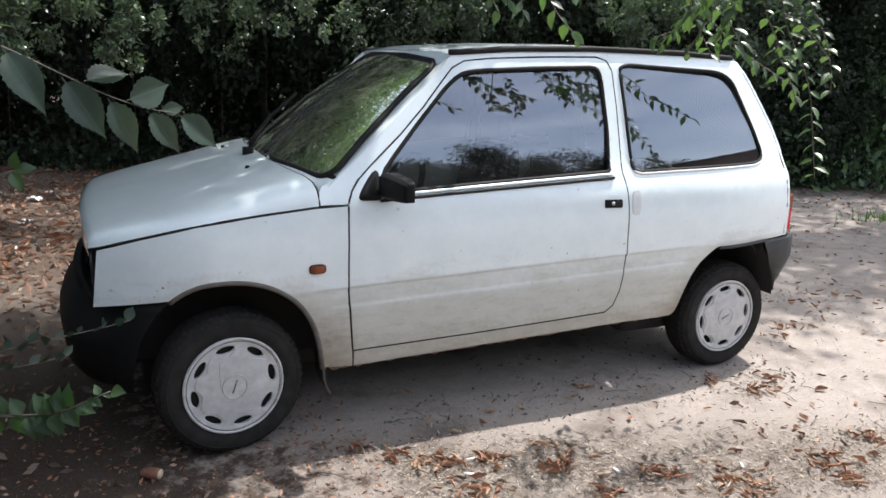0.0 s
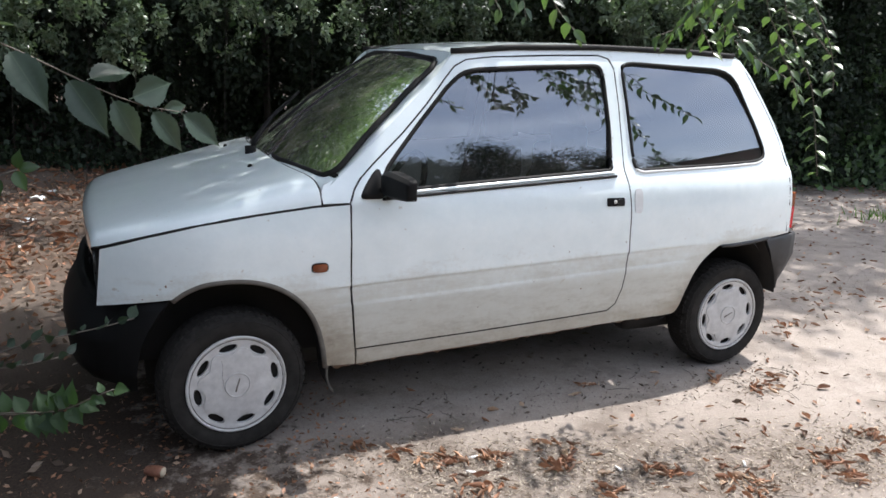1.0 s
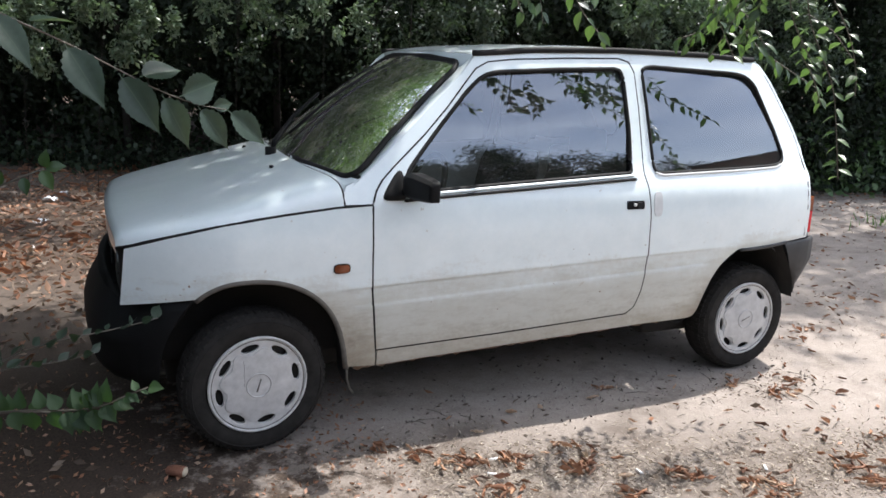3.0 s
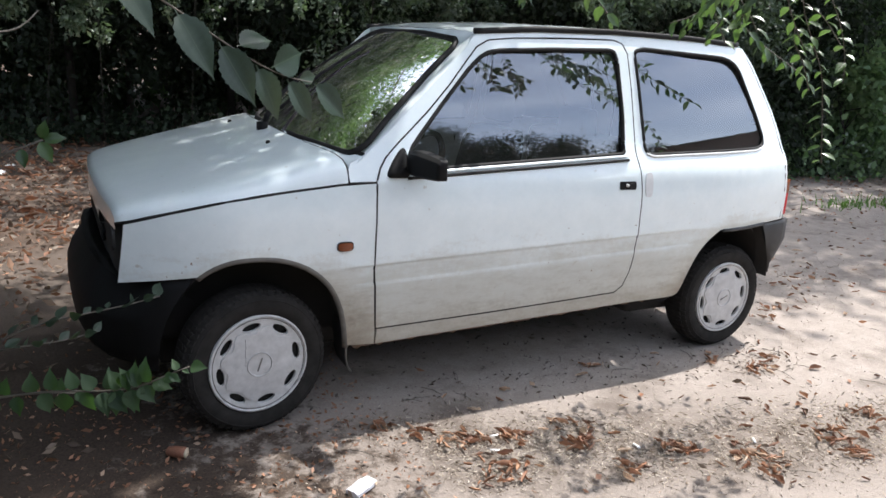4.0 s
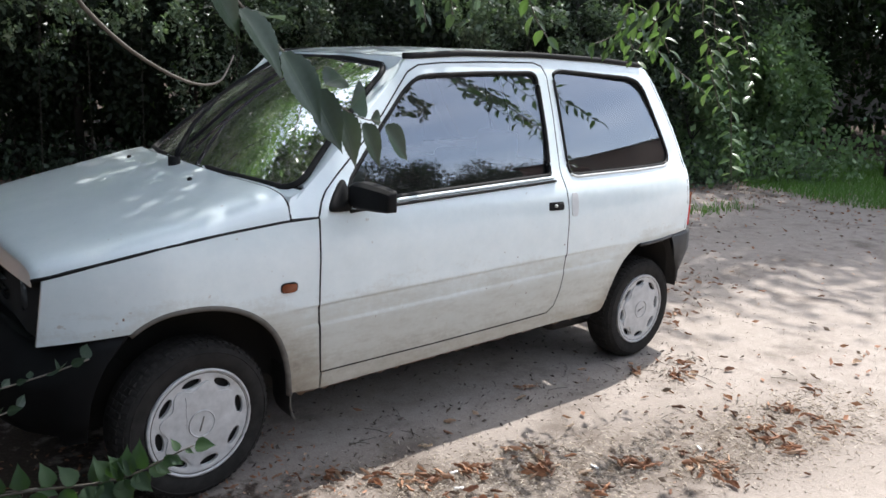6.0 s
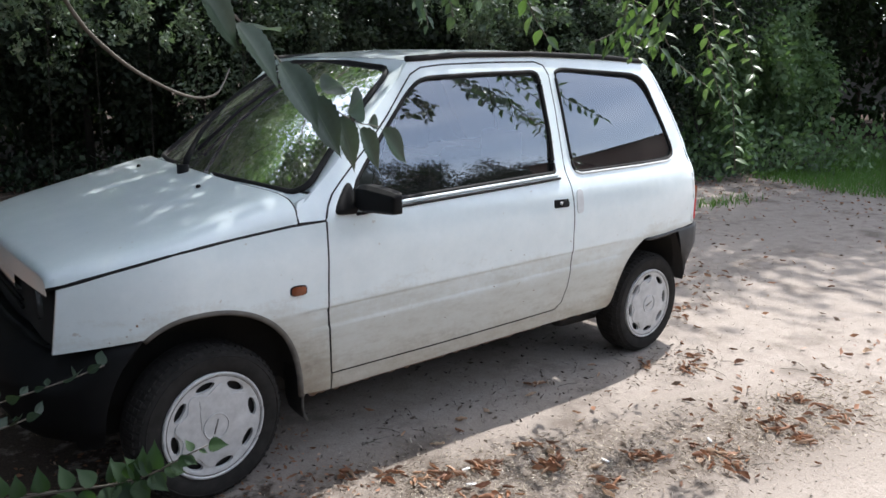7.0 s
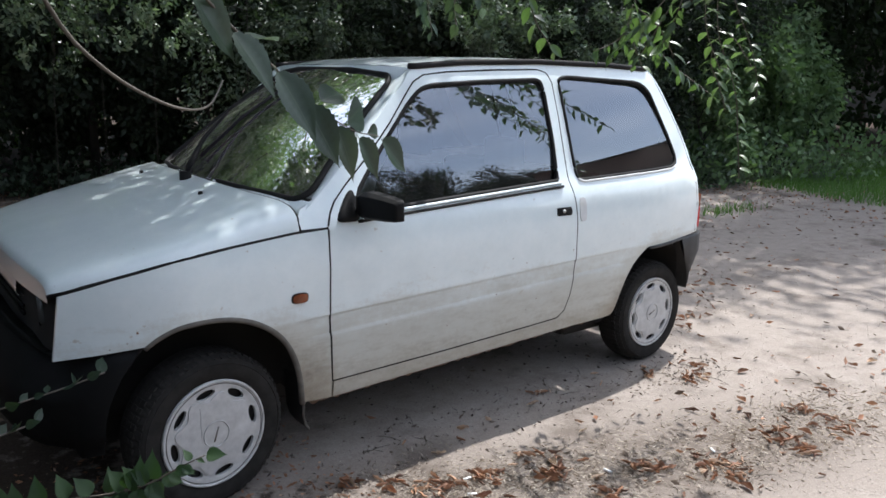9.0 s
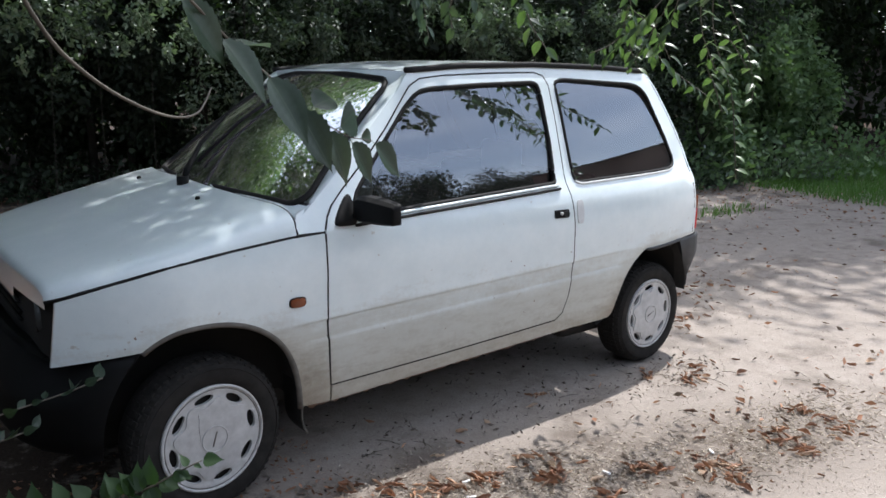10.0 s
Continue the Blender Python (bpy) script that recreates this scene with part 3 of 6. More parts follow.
    part("wheel_disc", disc, DARK, w)
    part("hubcap_ring", tube([(0.043 * math.cos(2 * math.pi * i / 40), -0.0045, 0.043 * math.sin(2 * math.pi * i / 40)) for i in range(40)], 0.0022, True, 6), SILVER, w)
    part("hubcap_rim", tube([(0.1715 * math.cos(2 * math.pi * i / 72), 0.0035, 0.1715 * math.sin(2 * math.pi * i / 72)) for i in range(72)], 0.0052, True, 8), SILVER, w, "raised bright rim")
    for r, y0 in ((0.1635, 0.0022), (0.0478, -0.0015)):
        part("groove", tube([(r * math.cos(2 * math.pi * i / 64), y0, r * math.sin(2 * math.pi * i / 64)) for i in range(64)], 0.0013, True, 5), DUSTY, w)
    if crack:
        c, s = math.cos(radians(spin)), math.sin(radians(spin))
        line = [(-0.050, 0.098), (-0.048, 0.075), (-0.051, 0.05), (-0.049, 0.02), (-0.051, 0.002)]
        part("crack", tube([(a * c - b * s, -0.0046 + 0.35 * (a * a + b * b), a * s + b * c) for a, b in line], 0.00045, False, 5), DARK, w, "hairline crack")
    part("emblem", tube([(-0.003, -0.004, -0.024), (0.003, -0.004, 0.024)], 0.0026, False, 6), DUSTY, w)
    return w


def windscreen_place(u, v, out=0.0):
    b = Vector((0.215 + 0.138 * u * u, YC + 0.692 * u, 0.985 - 0.026 * u * u))
    t = Vector((0.795 + 0.052 * u * u, YC + 0.470 * u, 1.392 - 0.026 * u * u))
    p = b.lerp(t, v)
    bulge = 0.03 * math.sin(math.pi * v) * (1 - 0.5 * u * u) + out
    return p + bulge * Vector((-0.57, 0, 0.82))


def rounded_rect(u, v, ru, rv, k=6):
    out = []
    for cx, cy, a0 in ((u - ru, v - rv, 0), (-u + ru, v - rv, 90), (-u + ru, rv, 180), (u - ru, rv, 270)):
        out += [(cx + ru * math.cos(radians(a0 + 90 * i / k)), cy + rv * math.sin(radians(a0 + 90 * i / k))) for i in range(k + 1)]
    return out


def build_car():
    car = thing("car", (0, 0, 0), "small white three-door hatchback with dusty flanks parked on bare ground", "car")
    for side in (1, -1):
        def at(x, z, d=0.0, s=side):
            return flank(s, d)(x, z)
        inward = (0, 0.014 * side, 0)
        flip = side < 0
        # front wing
        wing = [(-0.416, 0.752)] + [(x, z - GAP) for x, z in HOOD_EDGE[1:]] + [(0.391, 0.870), (0.388, 0.6), (0.412, 0.329), (0.416, 0.262)] + rounder(ARCH_FRONT, 2, False) + [(-0.44, 0.56)]
        part("front_wing", sheet(wing, flank(side), (), 0.035, SWAGE, inward, flip), PAINT, car)
        part("wing_seam", tube([flank(side, 0.0055)(x, z - 0.001) for x, z in rounder(HOOD_EDGE, 2, False)] + [flank(side, 0.0055)(0.39, 0.8725)], 0.0062, False, 5), RUBBER, car)
        # body side: sill, pillars, roof rail and rear quarter
        up = [(0.398, 0.877), (0.408, 0.920), (0.437, 0.956), (0.490, 1.005), (0.610, 1.107), (0.708, 1.202), (0.791, 1.294), (0.837, 1.343), (0.890, 1.368), (1.002, 1.379),
              (1.247, 1.388), (1.481, 1.392), (1.526, 1.379), (1.548, 1.337), (1.554, 1.198), (1.552, 1.028), (1.550, 0.939), (1.560, 0.882), (1.567, 0.802), (1.569, 0.70), (1.575, 0.611), (1.573, 0.542),
              (1.566, 0.449), (1.545, 0.382), (1.508, 0.353), (1.292, 0.345), (0.9, 0.333), (0.421, 0.324)]
        shell = [(0.421, 0.262), (0.588, 0.268), (1.07, 0.282), (1.612, 0.297), (1.80, 0.297)] + rounder(ARCH_REAR, 2, False) + [(2.30, 0.606), (2.515, 0.612), (2.503, 0.801), (2.497, 0.889), (2.468, 1.014), (2.42, 1.11), (2.369, 1.19), (2.29, 1.31), (2.224, 1.384)] \
            + GUTTER[::-1] + [(0.825, 1.372), (0.780, 1.322), (0.672, 1.226), (0.448, 1.030), (0.365, 0.963), (0.305, 0.938), (0.276, 0.878)] + up
        part("body_side", sheet(shell, flank(side), [rounder(dense(QUARTER_WINDOW))], 0.035, SWAGE, inward, flip), PAINT, car)
        # door with its window
        win = rounder(dense(DOOR_WINDOW))
        door = part("door", sheet(DOOR, flank(side), [win], 0.035, SWAGE, inward, flip), PAINT, car, "white door with a dark swage line and road dust")
        glass = part("window_glass", sheet(shrink(win, 0.006), pane(side, 0.016), (), 0.022, (), None, flip), GLASS, door, "tinted glass")
        glass.visible_shadow = False
        part("window_seal", tube(ring_of(shrink(win, 0.007), flank(side, 0.004)), 0.0095, True, 6), RUBBER, door, "black rubber seal")
        part("door_gap", tube([flank(side, 0.002)(x - 0.0035, z) for x, z in rounder([(0.417, 0.335), (0.402, 0.48), (0.393, 0.6), (0.395, 0.87), (0.413, 0.914)], 2, False)], 0.0042, False, 6), RUBBER, door, "wide dark gap at the hinges")
        part("door_seal", tube(ring_of(shrink(DOOR, -0.0025), flank(side, 0.005)), 0.0058, True, 5), RUBBER, door, "dark rubber seal in the door gap")
        belt = [flank(side, -0.006)(x, float(np.interp(x, [0.5, 0.8, 1.5], [0.884, 0.897, 0.924]))) for x in np.linspace(0.51, 1.50, 30)]
        part("belt_strip", tube(belt, 0.006, False, 6), RUBBER, door, "black rubber strip under the window")
        ledge = [flank(side, -0.004)(x, float(np.interp(x, [0.5, 0.8, 1.5], [0.898, 0.911, 0.938]))) for x in np.linspace(0.56, 1.495, 30)]
        part("belt_moulding", tube(ledge, 0.0065, False, 6), PAINT, door, "white ledge under the window glass")
        # handle: a recess plate and a flap
        part("handle_plate", sheet(rounder(dense([(1.447, 0.808), (1.530, 0.806), (1.530, 0.839), (1.447, 0.841)], 0.012)), flank(side, -0.003), (), 0.02, (), inward, flip), BLACK, door, "black plastic door handle")
        part("handle_flap", sheet(rounder([(1.492, 0.812), (1.526, 0.811), (1.526, 0.834), (1.492, 0.835)]), flank(side, -0.010), (), 0.02, (), inward, flip), RUBBER, door)
        part("key_lock", tube([flank(side, 0.0)(1.484, 0.825), flank(side, -0.008)(1.484, 0.825)], 0.007, False, 12), SILVER, door)
        # rear side window
        qw = rounder(dense(QUARTER_WINDOW))
        glass = part("quarter_window", sheet(shrink(qw, 0.006), pane(side, 0.012), (), 0.022, (), None, flip), GLASS, car, "tinted glass")
        glass.visible_shadow = False
        part("window_seal", tube(ring_of(shrink(qw, 0.004), flank(side, 0.002)), 0.0085, True, 6), RUBBER, car, "black rubber seal")
        part("window_ledge", tube([flank(side, -0.001)(x, float(np.interp(x, [1.60, 1.635, 2.263, 2.31], [0.946, 0.9335, 0.9440, 0.957]))) for x in np.linspace(1.602, 2.308, 40)], 0.0062, False, 6), GREYPAD, car, "faded grey lower edge of the window rubber")
        # worn pad behind the door seam
        pad = [(1.600 + 0.020 * math.copysign(abs(math.cos(a)) ** 0.6, math.cos(a)), 0.822 + 0.050 * math.copysign(abs(math.sin(a)) ** 0.6, math.sin(a))) for a in np.linspace(0, 2 * math.pi, 20, endpoint=False)]
        part("filler_pad", sheet(pad, flank(side, -0.003), (), 0.02, (), inward, flip), GREYPAD, car, "worn light grey patch behind the door edge")
        # amber side repeater
        rep = [(0.278 + 0.026 * math.copysign(abs(math.cos(a)) ** 0.6, math.cos(a)), 0.658 + 0.0145 * math.copysign(abs(math.sin(a)) ** 0.6, math.sin(a))) for a in np.linspace(0, 2 * math.pi, 24, endpoint=False)]
        rim = [(0.278 + (x - 0.278) * 1.16, 0.658 + (z - 0.658) * 1.22) for x, z in rep]
        part("repeater_base", sheet(rim, flank(side, -0.003), (), 0.012, (), inward, flip), RUBBER, car, "dark base of the side lamp")
        part("side_repeater", sheet(rep, lambda x, z, s=side: flank(s, -0.016 + 14 * ((x - 0.278) ** 2 + 1.5 * (z - 0.658) ** 2))(x, z), (), 0.012, (), inward, flip), AMBER, car, "amber side repeater lamp")
        # black gutter along the roof
        part("roof_gutter", tube([flank(side, -0.004)(x, gutter_z(x) + 0.006) for x in np.linspace(0.835, 2.19, 40)], 0.0125, False, 6), RUBBER, car, "black rubber roof gutter strip")
        # wheel arches: lip and liner
        for arch, cx in ((ARCH_FRONT + [(-0.25, 0.52), (-0.31, 0.44), (-0.335, 0.295)], 0.0), ([(1.80, 0.272)] + ARCH_REAR + [(2.20, 0.606), (2.30, 0.58), (2.36, 0.46), (2.40, 0.33)], 2.18)):
            rows = [[flank(side, d)(x + (cx - x) * sh, z + (0.25 - z) * sh) for x, z in rounder(arch, 2, False)] for d, sh in ((0.006, 0.0), (0.012, -0.02), (0.20, -0.02), (0.22, 0.9))]
            part("arch_liner", loft(rows), DARK, car)
        part("arch_edge", tube([flank(side, 0.010)(x + 0.004 * (0 - x), z - 0.007) for x, z in rounder(ARCH_FRONT, 3, False)], 0.0120, False, 8), DUSTY, car, "dusty inner edge of the wheel arch")
        part("tailgate_seam", tube([flank(side, 0.004)(x - 0.012, z) for x, z in rounder([(2.505, 0.62), (2.497, 0.80), (2.490, 0.889), (2.462, 1.014), (2.414, 1.11), (2.363, 1.19), (2.284, 1.31), (2.222, 1.384)], 1, False)], 0.0052, False, 5), RUBBER, car)
        # mudflap behind the front wheel
        part("mudflap", loft([[(x + 0.006 * k, side_y(0.3, z) + 0.004 + 0.001 if side > 0 else 2 * YC - side_y(0.3, z) - 0.005, z) if j == 0 else (x + 0.006 * k, (0.17 if side > 0 else 2 * YC - 0.17), z) for k in (0, 1) for j in (0, 1)] for x, z in ((0.300, 0.42), (0.306, 0.30), (0.310, 0.215), (0.322, 0.175), (0.338, 0.150))]), DUSTYBLACK, car, "dusty black rubber mudflap")
        part("mudflap_edge", tube([flank(side, 0.004)(x, z) for x, z in ((0.307, 0.30), (0.312, 0.215), (0.325, 0.175), (0.341, 0.150))], 0.0045, False, 6), DUSTY, car, "mud-caked edge of the mudflap")
        # ragged rusty flange under the sill
        rag = random.Random(8)
        bend = [(x, 0.2585 + 0.0295 * (x - 0.42), 0.006 + 0.010 * rag.random() ** 2) for x in np.arange(0.335, 1.80, 0.018)]
        part("sill_flange", loft([[flank(side, d)(x, z + 0.006 - down * k) for d, k in ((0.006, 0), (0.006, 1), (0.012, 1), (0.012, 0))] for x, z, down in bend]), RUSTY, car, "rusty ragged flange under the sill")
        # roof corner strip to the windscreen
        edge = [(0.365, 0.963), (0.448, 1.030), (0.672, 1.226), (0.780, 1.322), (0.825, 1.372), (0.848, 1.390)]
        vs = [0.04, 0.17, 0.60, 0.80, 0.93, 1.0]
        rows = []
        for (x, z), v in zip(edge, vs):
            a = Vector(flank(1)(x, z))
            b = windscreen_place(-0.93, v, -0.008)
            mid = a.lerp(b, 0.5) + Vector((0.006, 0, 0.0))
            rows.append([p if side > 0 else Vector((p.x, 2 * YC - p.y, p.z)) for p in (a, a.lerp(mid, 0.5) + Vector((-0.003, 0, 0.003)), mid, b)])
        part("windscreen_pillar", loft(rows), PAINT, car)
        # door mirror
        def m(x, y, z, s=side):
            return (x, y if s > 0 else 2 * YC - y, z)
        sail = rounder([(0.431, 0.888), (0.474, 0.8865), (0.516, 0.886), (0.521, 0.93), (0.515, 0.984), (0.498, 0.985), (0.466, 0.948), (0.438, 0.912)], 2)
        rows = [[flank(side, d)(0.478 + (x - 0.478) * k, 0.93 + (z - 0.93) * k) for x, z in sail] for d, k in ((0.006, 1.0), (-0.008, 1.0), (-0.013, 0.94), (-0.014, 0.5))]
        mirror = part("door_mirror", loft(rows, True, True), BLACK, car, "black plastic door mirror")
        rows = []
        for y, x0, x1, z0, z1 in ((0.0, 0.506, 0.530, 0.915, 0.972), (-0.018, 0.502, 0.545, 0.903, 0.982), (-0.030, 0.500, 0.556, 0.899, 0.986), (-0.075, 0.506, 0.563, 0.899, 0.986), (-0.14, 0.518, 0.568, 0.902, 0.981), (-0.188, 0.528, 0.568, 0.906, 0.976), (-0.197, 0.531, 0.566, 0.909, 0.973), (-0.200, 0.538, 0.560, 0.918, 0.965)):
            k = 0.16
            box = [(x0 + k * (x1 - x0), z0), (x1, z0), (x1, z1), (x0 + 0.35 * (x1 - x0), z1), (x0, z1 - 0.13 * (z1 - z0)), (x0, z0 + 0.1 * (z1 - z0))]
            loop = rounder(sum([[tuple(p + (q - p) * f for p, q in zip(a, b)) for f in (0.0, 0.15, 0.5, 0.85)] for a, b in zip(box, box[1:] + box[:1])], []), 1)
            rows.append([m(a, y, b) for a, b in loop])
        part("mirror_head", loft(rows, True, True), BLACK, mirror)
        part("mirror_glass", loft([[m(x, -0.110 + (y + 0.110) * kk, 0.942 + (z - 0.942) * kk) for y, z in rounder([(-0.180, 0.913), (-0.045, 0.908), (-0.045, 0.976), (-0.180, 0.970)], 2)] for x, kk in ((0.560, 1.0), (0.5695, 1.0), (0.5705, 0.97))], True, True), MIRROR, mirror, "door mirror glass", False)
        # chips and scuffs in the paint of the flank
        if side > 0:
            for x, z, r in ((1.21, 0.663, 0.003), (0.819, 0.684, 0.002), (1.284, 0.635, 0.0035), (1.137, 0.524, 0.003), (1.552, 0.655, 0.004), (-0.226, 0.63, 0.006), (-0.30, 0.585, 0.003), (-0.255, 0.60, 0.003), (0.90, 0.44, 0.003), (1.36, 0.47, 0.0045), (1.31, 0.43, 0.003), (0.62, 0.50, 0.0025)):
                part("paint_chip", tube([flank(side, 0.004)(x, z), flank(side, -0.0004)(x, z)], r * 0.75, False, 7), RUST, car)
        # headlamp, tail lamp
        part("headlamp", loft([[m(-0.440 + dx, y, z) for y, z in rounder([(0.20, 0.625), (0.40, 0.625), (0.40, 0.730), (0.20, 0.730)])] for dx in (0.05, 0.0)], True, True), LAMPGLASS, car, "headlamp set back under the bonnet")
        for nm, z0, z1, mt in (("tail_lamp", 0.632, 0.735, RED), ("rear_indicator", 0.735, 0.797, AMBER)):
            part(nm, loft([[m(x, y, z) for x, y in ((2.498, 0.060), (2.532, 0.056), (2.558, 0.080), (2.562, 0.20), (2.49, 0.20))] for z in (z0 + 0.002, z1 - 0.002)], True, True), mt, car, "", False)
    # bonnet
    def hood_top(x):
        return float(np.interp(x, [-0.47, -0.452, -0.42, -0.37, -0.28, -0.128, 0.0, 0.118, 0.2, 0.3], [0.776, 0.796, 0.816, 0.831, 0.851, 0.883, 0.913, 0.945, 0.965, 0.985]))
    def across(v):
        """Height over the edge, 0 to 1: steep sides up to a soft crease, then nearly flat."""
        return float(np.interp(abs(v), [0, 0.5, 0.76, 0.85, 0.90, 0.945, 0.975, 0.99, 1], [1, 0.985, 0.955, 0.93, 0.885, 0.79, 0.62, 0.42, 0]))
    rows = []
    nv = 64
    for u in [-0.10, -0.05, -0.012] + [i / 30 for i in range(31)]:
        row = []
        for j in range(nv + 1):
            v = 2 * j / nv - 1
            v = math.copysign(1 - (1 - abs(v)) ** 1.6, v)
            xf, xr = -0.472 + 0.032 * v * v, 0.205 + 0.085 * abs(v) ** 3
            uu = max(u, 0)
            x = xf + (xr - xf) * uu
            xe = -0.44 + (0.29 + 0.44) * uu
            ye = side_y(xe, hood_edge_z(min(xe, 0.268))) + 0.002
            w = YC - ye
            ze = hood_edge_z(min(xe, 0.268))
            k = across(v)
            z = ze + (hood_top(xe) - 0.010 * v * v - ze) * k
            if u < 0:
                z = z + (0.735 - z) * (u / -0.10) if k > 0 else z
                z = max(z, 0.735)
            row.append((x, YC + v * w, z))
        rows.append(row)
    part("bonnet", loft(rows), PAINT, car, "white bonnet")
    seam = []
    for j in range(61):
        v = 2 * j / 60 - 1
        v = math.copysign(1 - (1 - abs(v)) ** 1.6, v)
        k = across(v)
        seam.append((0.205 + 0.085 * abs(v) ** 3 + 0.004, YC + v * (YC - side_y(0.29, 0.87) - 0.003), 0.870 + (hood_top(0.29) - 0.010 * v * v - 0.870) * k - 0.004))
    part("bonnet_seam", tube(seam, 0.0042, False, 5), RUBBER, car, "dark gap behind the bonnet")
    for y in (0.384, 2 * YC - 0.384):
        part("washer_nozzle", loft([[(0.118 + r * math.cos(a), y + r * math.sin(a), 0.951 + h) for a in np.linspace(0, 2 * math.pi, 10, endpoint=False)] for r, h in ((0.009, 0), (0.009, 0.012), (0.006, 0.017))], True, True), BLACK, car)
    # cowl under the windscreen
    rows = []
    for j in range(41):
        v = 2 * j / 40 - 1
        xr = 0.205 + 0.085 * abs(v) ** 3
        b = windscreen_place(v * 1.0, 0.0)
        a = Vector((xr + 0.004, YC + v * 0.69, hood_top(0.29) - 0.010 * v * v - 0.052 * abs(v) ** 8 - 0.004))
        rows.append([a - Vector((0, 0, 0.03)), a, a.lerp(b, 0.5) + Vector((0, 0, -0.004)), b])
    part("cowl", loft(rows), PAINT, car)
    # roof
    rows = []
    for i in range(33):
        u = i / 32
        row = []
        for j in range(41):
            v = 2 * j / 40 - 1
            v = math.copysign(1 - (1 - abs(v)) ** 1.5, v)
            x = (0.79 + 0.058 * v * v) * (1 - u) + (2.235 - 0.015 * v * v) * u
            xe = 0.848 + (2.21 - 0.848) * u
            ze = gutter_z(min(xe, 2.154)) - (0.012 * max(0, (xe - 2.154) / 0.06))
            ye = side_y(xe, ze) + 0.004
            top = float(np.interp(xe, [0.84, 0.95, 1.2, 1.5, 1.9, 2.1, 2.21], [1.398, 1.421, 1.438, 1.442, 1.432, 1.414, 1.392]))
            z = ze + (top - ze) * (1 - abs(v) ** 3.2) if top > ze else ze
            row.append((x, YC + v * (YC - ye), z))
        rows.append(row)
    part("roof", loft(rows), PAINT, car, "white roof")
    rows = []
    for j in range(41):
        v = 2 * j / 40 - 1
        b = windscreen_place(v, 0.945, -0.008)
        ye = side_y(0.848, 1.390) + 0.004
        a = Vector((0.79 + 0.058 * v * v, YC + v * (YC - ye), 1.390 + 0.008 * (1 - abs(v) ** 3.2)))
        rows.append([b, b.lerp(a, 0.5) + Vector((0, 0, 0.003)), a])
    part("roof_header", loft(rows), PAINT, car)
    for x, y, r in ((-0.128, 0.281, 0.0035), (-0.07, 0.24, 0.0022), (0.02, 0.55, 0.002)):
        part("paint_chip", tube([(x, y, hood_top(x) - 0.02), (x, y, hood_top(x) - 0.003)], r, False, 7), DARK, car)
    # windscreen
    wl_ = rounded_rect(0.97, 1.0, 0.10, 0.12)
    wl_ = [(u, -0.012 + 0.982 * v) for u, v in wl_]
    g = part("windscreen", sheet(wl_, lambda u, v: windscreen_place(u, v), (), 0.08), SCREEN, car, "windscreen reflecting foliage")
    g.visible_shadow = False
    part("windscreen_seal", tube([windscreen_place(u, v, 0.004) for u, v in rounder(wl_)], 0.0112, True, 6), RUBBER, car, "black rubber seal")
    # wipers
    part("wiper_arm", tube([windscreen_place(-0.06, -0.06, 0.02), windscreen_place(-0.06, 0.0, 0.05), windscreen_place(0.06, 0.18, 0.055), windscreen_place(0.16, 0.40, 0.05)], [0.013, 0.012, 0.009, 0.006], False, 6), BLACK, car, "black wiper arm")
    part("wiper_blade", tube([windscreen_place(0.05, 0.10, 0.016), windscreen_place(0.03, 0.42, 0.018), windscreen_place(0.0, 0.74, 0.016)], 0.0065, False, 6), RUBBER, car)
    part("wiper_pivot", tube([windscreen_place(-0.06, -0.10, -0.01), windscreen_place(-0.06, -0.04, 0.045)], 0.023, False, 10), BLACK, car)
    # front: bumper, grille, panel behind
    def half_plan(pts):
        return pts + [(x, 2 * YC - y) for x, y in pts[::-1]]
    zs = [(0.550, 0.16), (0.572, 0.06), (0.580, 0.015), (0.560, 0.0), (0.47, 0.0), (0.40, 0.003), (0.32, 0.010), (0.28, 0.03), (0.262, 0.07)]
    rows = []
    zs = zs[:3] + [(z, float(np.interp(-z, [-p[0] for p in zs[2:]], [p[1] for p in zs[2:]]))) for z in np.linspace(0.575, 0.262, 20)]
    for k, (z, tuck) in enumerate(zs):
        x0 = -0.212 - 0.123 * (1 - max(0.0, (z - 0.30) / 0.283) ** 2.2) if z > 0.30 else -0.335
        side_in = min(tuck, 0.03)
        tuck = max(tuck, 0.105 * max(0.0, min(1.0, (z - 0.44) / 0.14)) ** 1.3) if k > 1 else tuck
        plan = [(x0, 0.018 + side_in), (x0 - 0.06, 0.035 + side_in), (-0.40, 0.070 + tuck), (-0.455 + 0.5 * tuck, 0.110 + tuck), (-0.505 + tuck, 0.18 + 0.3 * tuck), (-0.545 + tuck, 0.30), (-0.565 + tuck, 0.48), (-0.572 + tuck, YC - 0.01)]
        lift = [0, 0, -0.012, -0.024, -0.012, 0.008, 0.012, 0.012]
        full = half_plan(plan)
        lf = lift + lift[::-1]
        f = max(0, (z - 0.40) / 0.18)
        rows.append([(x, y, z + f * h) for (x, y), h in zip(full, lf)])
    part("front_bumper", loft(rows), BLACK, car, "black plastic front bumper")
    part("grille", loft([[(x, y, z) for x, y in half_plan([(-0.40, 0.105), (-0.425, 0.125), (-0.445, 0.30), (-0.45, YC - 0.01)])] for z in (0.57, 0.745)]), DARK, car, "dark grille between the headlamps")
    part("nose_panel", loft([[(x, y, z) for y in np.linspace(0.43, 2 * YC - 0.43, 14)] for x, z in ((-0.452, 0.752), (-0.463, 0.735), (-0.466, 0.700), (-0.462, 0.684), (-0.445, 0.680))]), PAINT, car, "white panel between the headlamps")
    for i in range(2):
        z = 0.63 + 0.025 * i
